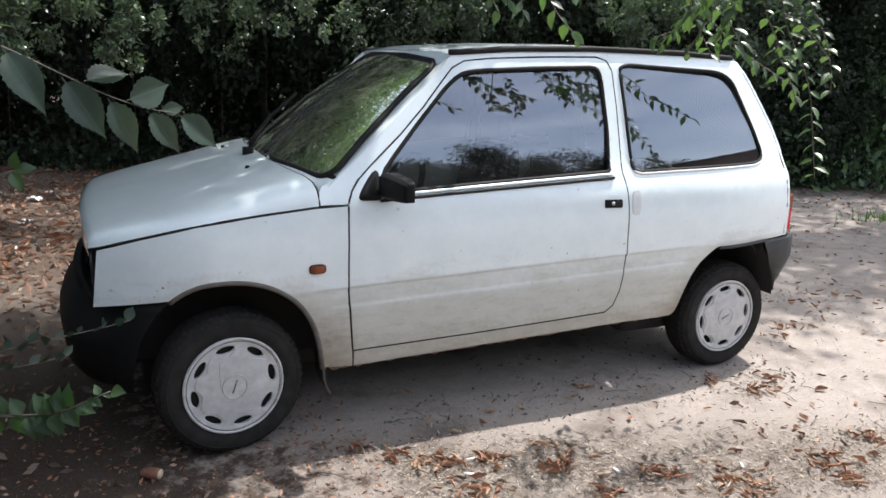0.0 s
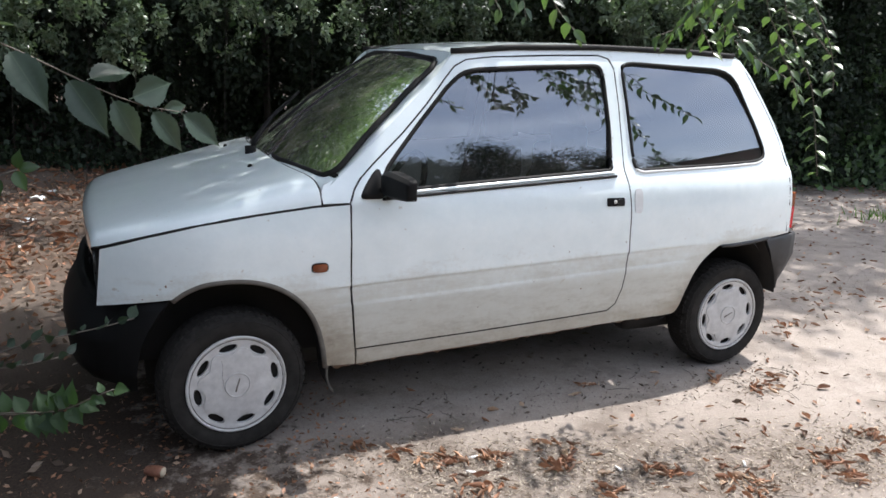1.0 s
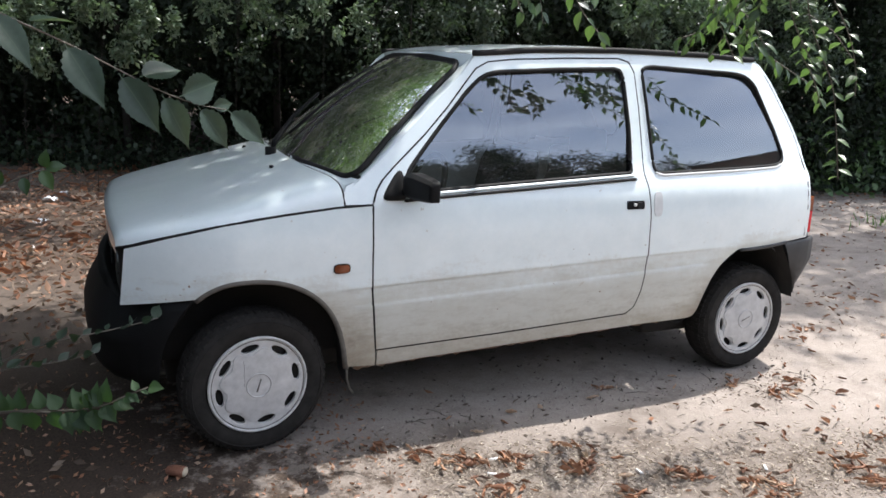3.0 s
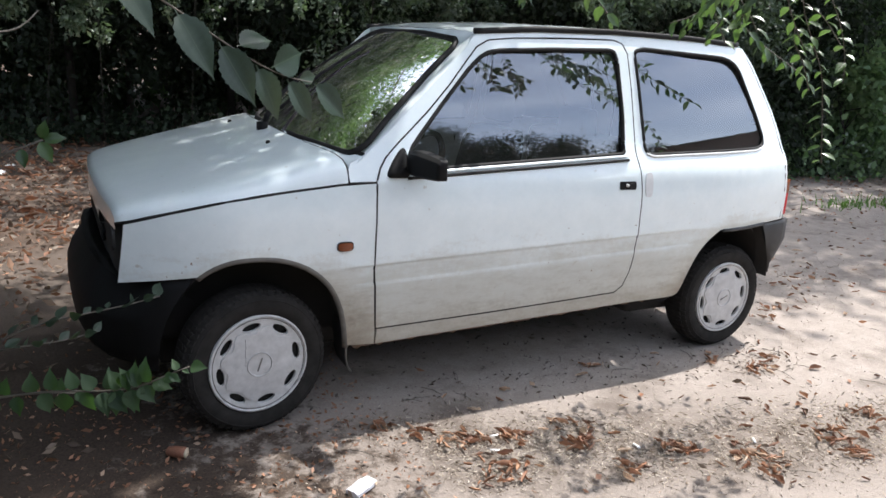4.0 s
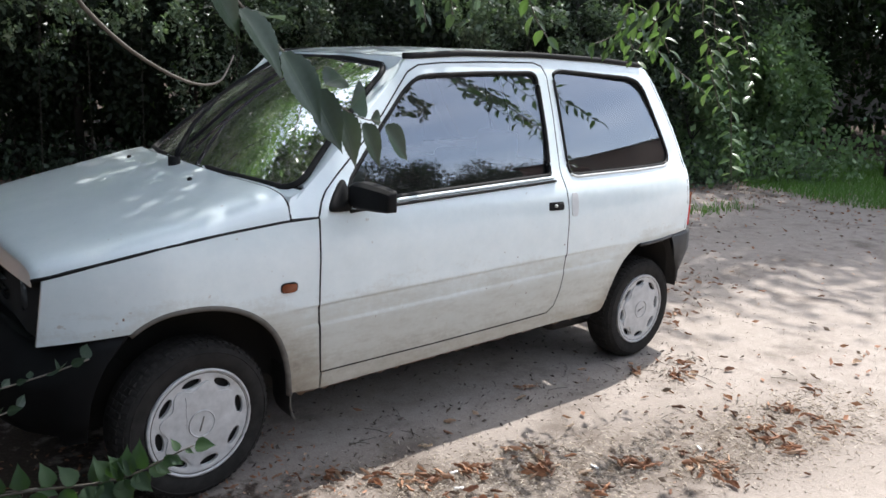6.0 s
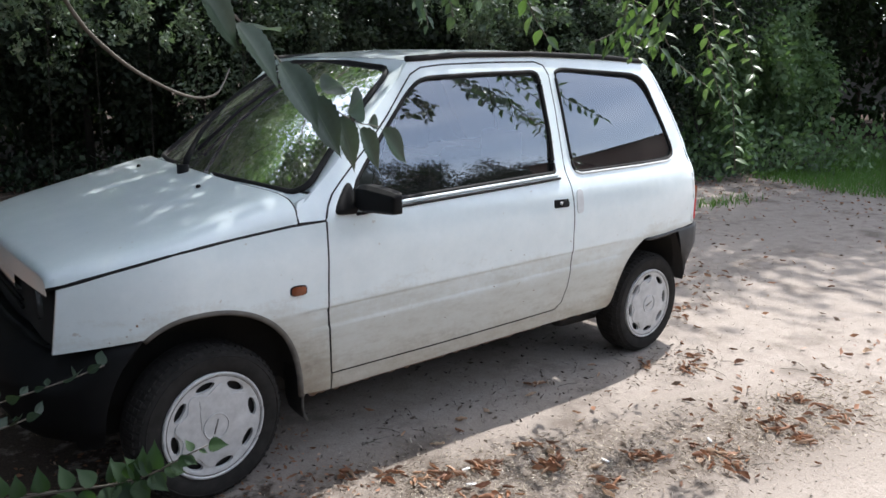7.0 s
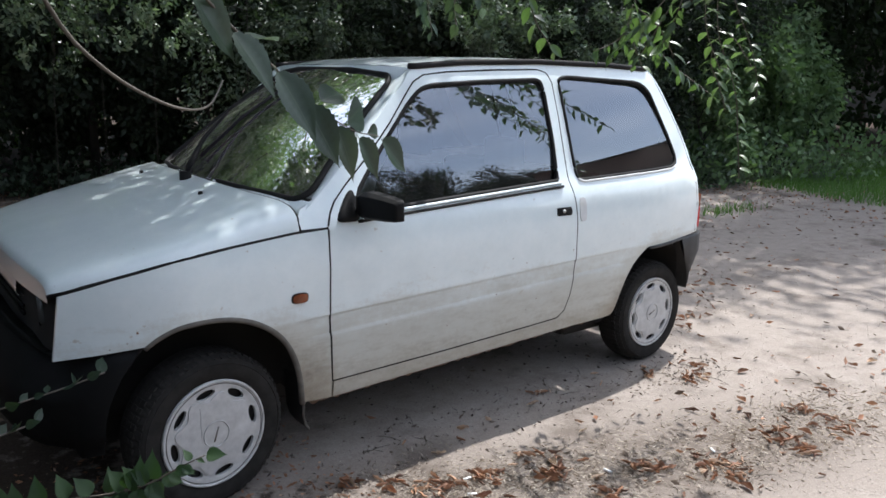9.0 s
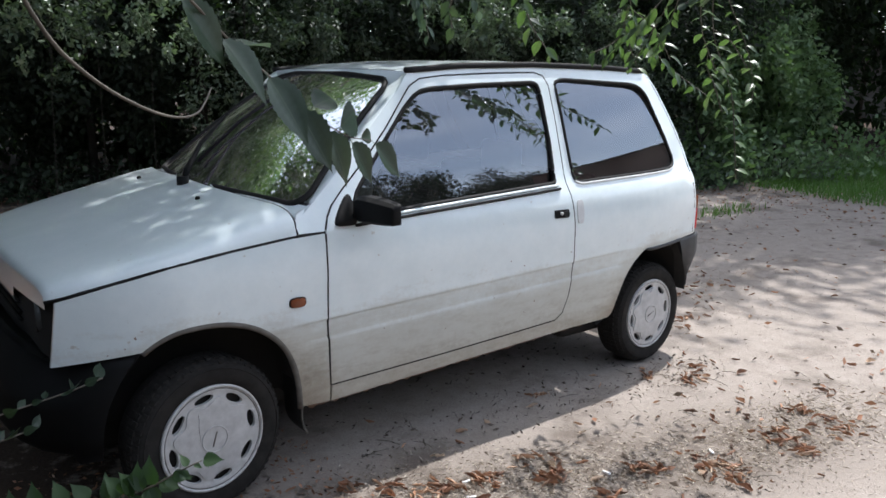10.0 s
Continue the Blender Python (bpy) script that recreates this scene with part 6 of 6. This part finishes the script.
    keep = (y > 2.5 + 0.05 * (x - 7) + 0.25 * np.sin(3 * x)) & (y > 6.1 - 0.42 * x + 0.3)
    p = np.stack([x, y, np.abs(nr.normal(size=n)) * 0.28], 1)[keep]
    d = nr.normal(size=p.shape) * 0.6 + np.array([0, -0.2, 0.5])
    v, f = plain_leaves(p, d, 0.09 * nr.uniform(0.6, 1.3, len(p)), nr, 0.7)
    tagged(numpy_mesh("nettles", v, f, LEAF_MID), "bushy low green weeds in front of the shrubs", "weeds", "", "stuff")
    # grass blades: a verge at the end of the open ground, and a tuft
    n = 26000
    x, y = nr.uniform(7.9, 13.0, n), nr.uniform(0.2, 4.8, n)
    edge = 8.2 + 0.15 * np.sin(y * 2.7) + np.maximum(0, 1.6 - y) * 0.9
    keep = (x > edge + nr.normal(size=n) * 0.12) & (y < 3.2 + 0.12 * (x - 8))
    gx, gy = x[keep], y[keep]
    tx, ty = nr.normal(6.25, 0.28, 190), nr.normal(2.30, 0.10, 190)
    gx, gy = np.concatenate([gx, tx]), np.concatenate([gy, ty])
    k = len(gx)
    base = np.stack([gx, gy, np.zeros(k)], 1)
    lean = nr.normal(size=(k, 3)) * 0.35
    lean[:, 2] = 1
    h = nr.uniform(0.04, 0.13, k)[:, None]
    side = nr.normal(size=(k, 3)) * 0.5
    side[:, 2] = 0
    side /= np.linalg.norm(side, axis=1, keepdims=True)
    v = np.empty((k, 3, 3))
    v[:, 0], v[:, 1], v[:, 2] = base - side * 0.006, base + side * 0.006, base + lean * h
    tagged(numpy_mesh("grass", v.reshape(-1, 3), np.arange(k * 3).reshape(-1, 3), GRASS), "short green grass verge", "grass", "", "stuff")


# ======================= litter =======================
def dry_mesh(seed):
    """A curled dead leaf about 1 long."""
    rng = random.Random(seed)
    bm = bmesh.new()
    rows = []
    bend, roll = rng.uniform(0.6, 1.8), rng.uniform(2.2, 4.2)
    arc = rng.uniform(-0.7, 0.7)
    for i in range(8):
        t = i / 7
        w = (0.155 + 0.07 * ((seed * 7) % 5) / 4) * math.sin(math.pi * (0.06 + 0.9 * t)) ** 0.8
        row = []
        for j in range(5):
            s = (j / 4 - 0.5) * 2
            a = s * roll * 0.8
            r = w / max(0.6, roll * 0.5)
            row.append(bm.verts.new(((t - 0.5), r * math.sin(a) + 0.05 * math.sin(6 * t + seed) + arc * (t - 0.5) ** 2, 0.03 + r * (1 - math.cos(a)) + 0.22 * bend * (t - 0.5) ** 2 + 0.05 * rng.uniform(-1, 1))))
        rows.append(row)
    for a, b in zip(rows, rows[1:]):
        for j in range(4):
            bm.faces.new((a[j], a[j + 1], b[j + 1], b[j]))
    me = bpy.data.meshes.new("dry_leaf")
    for f in bm.faces:
        f.smooth = True
    bm.to_mesh(me)
    bm.free()
    me.materials.append(DRY_ONE)
    return me


def dry_one_material():
    m, n, l, p = material("curled_dead_leaf")
    rnd = n.new("ShaderNodeObjectInfo").outputs["Random"]
    base = ramp(n, l, rnd, [(0.0, (0.10, 0.058, 0.040)), (0.3, (0.25, 0.120, 0.070)), (0.65, (0.44, 0.245, 0.14)), (1.0, (0.60, 0.46, 0.33))])
    blot = ramp(n, l, noise_node(n, l, 90, 4).outputs["Fac"], [(0.3, grey(0.6)), (0.7, grey(1.2))])
    l.new(mix_rgb(n, l, 1.0, base.outputs["Color"], blot.outputs["Color"], "MULTIPLY"), p.inputs["Base Color"])
    p.inputs["Roughness"].default_value = 0.65
    tl, mx = n.new("ShaderNodeBsdfTranslucent"), n.new("ShaderNodeMixShader")
    l.new(base.outputs["Color"], tl.inputs["Color"])
    mx.inputs[0].default_value = 0.2
    l.new(p.outputs[0], mx.inputs[1])
    l.new(tl.outputs[0], mx.inputs[2])
    l.new(mx.outputs[0], n["Material Output"].inputs["Surface"])
    return m


DRY_ONE = dry_one_material()
SCRAPS = [(-0.98, 5.30, 0.13), (-1.0, 4.30, 0.11), (-1.0, 3.41, 0.06), (-0.89, 5.70, 0.07)]
# heaps of dead leaves: x, y, spread, how many
HEAPS = [(0.64, -0.33, 0.05, 13), (0.79, -0.37, 0.055, 12), (1.01, -0.49, 0.06, 18), (1.30, -0.64, 0.06, 12), (1.49, -0.83, 0.08, 10), (1.93, -0.78, 0.08, 15), (2.24, -0.71, 0.05, 10), (2.19, -0.91, 0.08, 14), (1.90, -0.92, 0.045, 9),
         (1.00, -0.33, 0.05, 6), (1.11, -0.38, 0.03, 3), (1.56, -0.77, 0.05, 7), (0.52, -0.20, 0.045, 6), (1.50, 0.07, 0.04, 4), (2.16, -0.23, 0.06, 9), (2.03, -0.10, 0.05, 5), (0.58, -0.28, 0.03, 4), (1.07, -0.70, 0.035, 6), (0.67, -0.56, 0.08, 18), (1.56, -0.87, 0.05, 7), (2.53, -0.69, 0.045, 4), (2.31, -0.14, 0.05, 4),
         (0.40, -0.14, 0.06, 7), (3.67, 0.60, 0.22, 9), (3.40, 0.72, 0.16, 7), (3.0, 0.36, 0.12, 6), (5.0, 2.3, 0.3, 8), (2.75, 0.30, 0.10, 5)]
SINGLES = [(1.39, -0.25), (1.86, -0.45), (1.34, -0.31), (1.36, -0.01), (0.97, -0.02), (0.77, -0.13), (1.67, -0.62), (2.0, -0.62), (2.45, -0.16), (2.56, -0.21), (2.43, 0.0), (2.74, -0.29), (2.95, -0.59), (2.63, -0.49), (2.7, -0.61), (1.77, -1.05), (1.48, -0.94), (1.37, -0.79), (1.66, -0.18), (1.7, -0.4),
           (1.97, -0.32), (1.55, -0.66), (3.08, -0.62), (2.52, -0.9), (2.07, -0.71), (2.14, -0.82), (2.22, -0.98), (1.77, -0.03), (1.83, 0.07), (0.9, -0.09), (1.82, -0.3), (2.03, -0.56), (1.85, -0.57), (0.23, -0.02)]


def build_litter():
    rng = random.Random(5)
    kinds = [dry_mesh(s) for s in range(9)]
    for i, (x, y) in enumerate(SINGLES + [(rng.uniform(0.3, 4.2), rng.uniform(-1.2, 1.6)) for _ in range(75)]):
        if i >= len(SINGLES) and 0.1 < y:
            x = 2.5 + 0.5 * x
        ob = new("dead_leaf", kinds[i % 9])
        ob.matrix_world = pose(x, y, 0.004, rng.uniform(-20, 20), rng.uniform(-20, 20), rng.uniform(0, 360)) @ Matrix.Scale(rng.uniform(0.030, 0.064), 4)
        tagged(ob, "curled brown dead leaf lying on the dusty ground", "leaf", "fallen leaves")
    base = [(np.array([v.co[:] for v in k.vertices]), np.array([p.vertices[:] for p in k.polygons])) for k in kinds]
    vs, fs, n, made = [], [], 0, 0
    for x, y, s, k in HEAPS:
        way = rng.uniform(0, 360)
        for j in range(int(k * 1.9)):
            m = pose(rng.gauss(x, s * 0.72), rng.gauss(y, s * 0.55), 0.003 + rng.uniform(0, 0.014) * (k > 8), rng.uniform(-60, 60), rng.uniform(-18, 18), way + rng.gauss(0, 45)) @ Matrix.Scale(rng.uniform(0.030, 0.060), 4)
            i = rng.randrange(9)
            if j < 8 and made < 160:
                ob = new("dead_leaf", kinds[i])
                ob.matrix_world = m
                tagged(ob, "curled reddish brown dead leaf in a loose heap", "leaf", "fallen leaves")
                made += 1
                continue
            v, f = base[i]
            m = np.array(m)
            vs.append(v @ m[:3, :3].T + m[:3, 3])
            fs.append(f + n)
            n += len(v)
    ob = numpy_mesh("dead_leaves", np.concatenate(vs), np.concatenate(fs), DRY, None, "", True)
    tagged(ob, "heaps of curled reddish brown dead leaves", "leaves", "", "stuff")
    nr = np.random.default_rng(31)
    # finer litter: bits of leaf over all the ground, thick under the trees
    n = 26000
    x, y = nr.uniform(-4, 9, n), nr.uniform(-2.2, 7.5, n)
    want = 0.028 + 0.84 / (1 + np.exp(-(0.4 * x + y - 4.2) * 1.4)) + 0.4 * (x < -0.45) + 0.25 * np.exp(-((y + 0.65) ** 2) / 0.06)
    keep = (nr.random(n) < want)
    x, y = x[keep], y[keep]
    p = np.stack([x, y, 0.006 + nr.random(len(x)) * 0.008], 1)
    d = nr.normal(size=p.shape)
    d[:, 2] *= 0.22
    v, f = plain_leaves(p, d, nr.uniform(0.012, 0.055, len(p)), nr, 0.42)
    cut = len(f) // 4 * 2
    tagged(numpy_mesh("leaf_litter", v, f[:cut], DRY), "scattered bits of dry brown leaf", "litter", "", "stuff")
    tagged(numpy_mesh("leaf_bits", v, f[cut:], CRUMB), "scattered grey-brown bits of old leaf", "litter", "", "stuff")
    n = 8000
    x, y = nr.uniform(-4.0, 1.5, n), nr.uniform(0.3, 6.2, n)
    keep = (x < -0.55 + 0.25 * nr.normal(size=n)) & (y > 1.0 + 0.3 * nr.normal(size=n)) | (y > 2.6)
    x, y = x[keep], y[keep]
    p = np.stack([x, y, 0.006 + nr.random(len(x)) * 0.022], 1)
    d = nr.normal(size=p.shape)
    d[:, 2] *= 0.5
    v, f = plain_leaves(p, d, nr.uniform(0.025, 0.085, len(p)), nr, 0.42)
    cut = len(f) // 4 * 2
    tagged(numpy_mesh("leaf_carpet", v, f[:cut], DRY), "thick carpet of reddish brown dead leaves before the thicket", "litter", "", "stuff")
    tagged(numpy_mesh("leaf_mould", v, f[cut:], CRUMB), "grey-brown rotted leaves before the thicket", "litter", "", "stuff")
    vs, fs, n = [], [], 0
    for _ in range(1500):
        x, y = rng.uniform(-3.2, -0.15), rng.uniform(2.7, 8.6)
        if math.sin(2.1 * x + 1.3 * y) + math.sin(3.7 * y - 1.1 * x) < rng.uniform(-1.6, 1.2):
            continue
        v, f = base[rng.randrange(9)]
        m = np.array(pose(x, y, 0.006 + rng.uniform(0, 0.02), rng.uniform(-60, 60), rng.uniform(-25, 25), rng.uniform(0, 360)) @ Matrix.Scale(rng.uniform(0.06, 0.115), 4))
        vs.append(v @ m[:3, :3].T + m[:3, 3])
        fs.append(f + n)
        n += len(v)
    tagged(numpy_mesh("dead_leaves", np.concatenate(vs), np.concatenate(fs), RUSSET, None, "", True), "large curled russet leaves on the mould before the thicket", "leaves", "", "stuff")
    for k, (x, y, size) in enumerate(SCRAPS):
        bm = bmesh.new()
        bmesh.ops.create_grid(bm, x_segments=6, y_segments=5, size=0.5)
        for w in bm.verts:
            w.co = Vector((w.co.x * (1 + 0.2 * math.sin(9 * w.co.y + k)), w.co.y * 0.7, 0.16 + 0.13 * math.sin(7 * w.co.x + 3 * k) * math.cos(6 * w.co.y + k) + rng.uniform(0, 0.06)))
        bmesh.ops.solidify(bm, geom=bm.faces[:], thickness=0.02)
        ob = finish("paper_scrap", bm, WHITE, None, "", False)
        ob.matrix_world = pose(x, y, 0, 0, 0, 50 * k) @ Matrix.Scale(size, 4)
        tagged(ob, "crumpled white paper scrap among dead leaves", "paper", "paper scraps")
    # crumbs round the heaps and along the edge of the open ground
    n = 9000
    hx = np.array([(a, b, c) for a, b, c, k in HEAPS for _ in range(k)])
    pick = hx[nr.integers(len(hx), size=n)]
    spread = np.where(nr.random(n) < 0.5, 1.4, 3.0)
    x, y = pick[:, 0] + nr.normal(size=n) * pick[:, 2] * spread * 1.1, pick[:, 1] + nr.normal(size=n) * pick[:, 2] * spread * 0.6
    p = np.stack([x, y, 0.003 + nr.random(n) * 0.006], 1)
    d = nr.normal(size=p.shape)
    d[:, 2] *= 0.35
    v, f = plain_leaves(p, d, nr.uniform(0.004, 0.024, n), nr, 0.24)
    tagged(numpy_mesh("leaf_crumbs", v, f, CHIP), "pale crumbs of dry leaf and bark round the heaps", "litter", "", "stuff")
    # straw among the heaps
    n = 6500
    x = nr.uniform(0.45, 2.7, n)
    y = -0.26 - 0.26 * x + nr.normal(size=n) * 0.15
    p = np.stack([x, y, 0.003 + nr.random(n) * 0.004], 1)
    d = nr.normal(size=p.shape)
    d[:, 2] *= 0.15
    v, f = plain_leaves(p, d, nr.uniform(0.008, 0.030, n), nr, 0.15)
    tagged(numpy_mesh("straw", v, f, STRAW), "pale broken straw strewn among the dead leaves", "straw", "", "stuff")
    # leaf bits strewn dark here to deepen the shade under the car
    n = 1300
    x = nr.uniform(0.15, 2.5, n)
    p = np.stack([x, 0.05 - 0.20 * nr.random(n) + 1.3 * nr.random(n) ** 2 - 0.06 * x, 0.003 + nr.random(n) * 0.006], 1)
    d = nr.normal(size=p.shape)
    d[:, 2] *= 0.35
    v, f = plain_leaves(p, d, 0.005 + 0.026 * nr.random(n) ** 2, nr, 0.4)
    tagged(numpy_mesh("shaded_litter", v, f, SHADE_LITTER), "bits of leaf and soil, darkened to deepen the shade under the car", "litter", "", "stuff")
    n = 1300
    p = np.stack([nr.uniform(-0.9, 0.45, n), nr.uniform(-0.55, 0.6, n), 0.003 + nr.random(n) * 0.006], 1)
    d = nr.normal(size=p.shape)
    d[:, 2] *= 0.4
    v, f = plain_leaves(p, d, nr.uniform(0.005, 0.03, n), nr, 0.45)
    tagged(numpy_mesh("damp_litter", v, f, DRY), "reddish bits of leaf on the darkened soil by the wheel", "litter", "", "stuff")
    # an empty crumpled pack
    pack = thing("paper_pack", (0.178, -0.472, 0.0), "crumpled white paper pack lying on the ground", "pack")
    pack.rotation_euler = (0, 0, radians(28))
    box = loft([[(x, y * w, z + 0.003 * math.sin(40 * x + 9 * y)) for y, z in rounder([(-0.026, 0.001), (0.026, 0.001), (0.028, 0.018), (-0.024, 0.021)], 1)] for x, w in ((-0.040, 0.9), (-0.037, 1.0), (-0.012, 0.95), (0.012, 1.04), (0.034, 1.0), (0.040, 0.85))], True, True)
    part("body", box, PAPER, pack, "", False)
    part("flap", block((0.030, -0.024, 0.0195), (0.052, 0.020, 0.0215), 0.0008, 1), GREYPAD, pack, "torn grey flap", False)
    # grit
    n = 14000
    x, y = nr.uniform(0.05, 4.5, n), -1.4 + 3.6 * nr.random(n) ** 1.5
    r = nr.uniform(0.0008, 0.0028, n) * (1 + 1.2 * (nr.random(n) < 0.05))
    octa = np.array([[1, 0, 0], [-1, 0, 0], [0, 1, 0], [0, -1, 0], [0, 0, 0.7], [0, 0, -0.7]])
    v = np.stack([x, y, r * 0.3], 1)[:, None, :] + (octa[None] * r[:, None, None]) * nr.uniform(0.6, 1.4, (n, 6, 1))
    f = np.array([[0, 2, 4], [2, 1, 4], [1, 3, 4], [3, 0, 4], [2, 0, 5], [1, 2, 5], [3, 1, 5], [0, 3, 5]])
    faces = (np.arange(n)[:, None, None] * 6 + f[None]).reshape(-1, 3)
    tagged(numpy_mesh("grit", v.reshape(-1, 3), faces, GRIT), "pale grit strewn over the dusty ground", "grit", "", "stuff")
    # stalks
    k = 0
    for _ in range(60):
        x, y, a, ln = rng.uniform(0.2, 3.2), rng.uniform(-1.1, 0.2), rng.uniform(0, 6.28), rng.uniform(0.04, 0.12)
        c, s = math.cos(a) * ln / 2, math.sin(a) * ln / 2
        ob = finish("stalk", tube([(x - c, y - s, 0.004), (x + 0.006, y, 0.008), (x + c, y + s, 0.005)], 0.0013, False, 4), TWIG)
        tagged(ob, "thin dry stalk on the ground", "stalk", "stalks")
    # a few white stubs and a brown stump of wood
    for x, y, a in ((0.69, -0.42, 60), (0.74, -0.33, 85), (1.18, -0.58, 5), (1.62, -0.71, -30)):
        ob = finish("paper_stub", tube([(0, -0.016, 0.005), (0, 0.016, 0.005)], 0.0042, False, 8), WHITE)
        ob.matrix_world = pose(x, y, 0, 0, 0, a)
        tagged(ob, "short white paper stub on the ground", "stub", "stubs")
    prof = [(-0.042, 0.012), (-0.036, 0.021), (-0.01, 0.026), (0.02, 0.027), (0.036, 0.025)]
    st = thing("wood_stump", (-0.304, -0.066, 0.024), "reddish brown stub of wood with a pale broken end", "wood")
    st.rotation_euler, st.scale, st.location.z = (0, 0, radians(-35)), (0.85, 0.78, 0.78), 0.019
    part("body", loft([[(x, r * math.cos(a), r * math.sin(a) * 0.9 * (1 + 0.08 * math.sin(3 * a))) for a in np.linspace(0, 2 * math.pi, 14, endpoint=False)] for x, r in prof], True, True), REDWOOD, st)
    part("broken_end", loft([[(0.0365 + 0.004 * k, r * math.cos(a), r * math.sin(a) * 0.9) for a in np.linspace(0, 2 * math.pi, 14, endpoint=False)] for k, r in ((0, 0.0245), (1, 0.017), (2, 0.004))], True, True), PITH, st, "pale broken end")


# ======================= far buildings =======================
def building(name, place, turn, size, wall_mat, roof_mat, label, windows):
    w, d, h = size
    b = thing(name, place, label, "building")
    b.rotation_euler = (0, 0, radians(turn))
    part("wall", block((-w / 2, 0, -0.2), (w / 2, d, h), 0.02, 1), wall_mat, b, "", False)
    part("roof", loft([[(x, y, z) for y, z in ((-0.5, h), (d / 2, h + 0.35), (d + 0.5, h), (d / 2, h - 0.1))] for x in (-w / 2 - 0.4, w / 2 + 0.4)], True, True), roof_mat, b, "", False)
    part("plinth", block((-w / 2 - 0.06, -0.06, -0.2), (w / 2 + 0.06, d + 0.06, 0.6), 0.02, 1), PLASTER, b, "", False)
    for x, z, ww, wh in windows:
        win = part("window", block((x - ww / 2, -0.05, z), (x + ww / 2, 0.02, z + wh), 0.01, 1), WHITE, b, "white framed window", False)
        for k in (-1, 1):
            part("pane", block((x + k * ww / 4 - ww / 5, -0.065, z + 0.08), (x + k * ww / 4 + ww / 5, -0.055, z + wh - 0.08), 0, 1), PANE, win, "", False)
    return b


BRICK = plain("brown_brick_wall", (0.16, 0.095, 0.075), 0.9, 0, 0.25, 6, 0.004)
ROOF = plain("grey_sheet_roof", (0.085, 0.06, 0.05), 0.7, 0, 0.2, 3)
PLASTER = plain("grey_plaster", (0.13, 0.125, 0.115), 0.9, 0, 0.2, 3, 0.003)
PANE = plain("dark_pane", (0.02, 0.025, 0.03), 0.05, 0, 0.1, 2)
GRIT = plain("pale_grit", (0.34, 0.30, 0.26), 0.9, 0, 0.4, 60)
REDWOOD = plain("reddish_wood", (0.20, 0.085, 0.05), 0.7, 0, 0.4, 90, 0.001)

build_woods()
build_elm()
build_undergrowth()
building("house", (23.9, -12.0, 0), -120, (16, 9, 5.6), BRICK, ROOF, "long brown brick house with a dull sheet roof", [(-5, 1.6, 1.4, 1.5), (-1.5, 1.6, 1.4, 1.5), (2, 1.6, 1.4, 1.5), (5.4, 1.6, 1.4, 1.5)])
building("house", (27.0, 10.0, 0), -62, (9, 7, 2.5), PLASTER, ROOF, "pale plastered house in the shade of trees", [(-2.5, 1.2, 1.3, 1.4), (1.5, 1.2, 1.3, 1.4)])
build_litter()
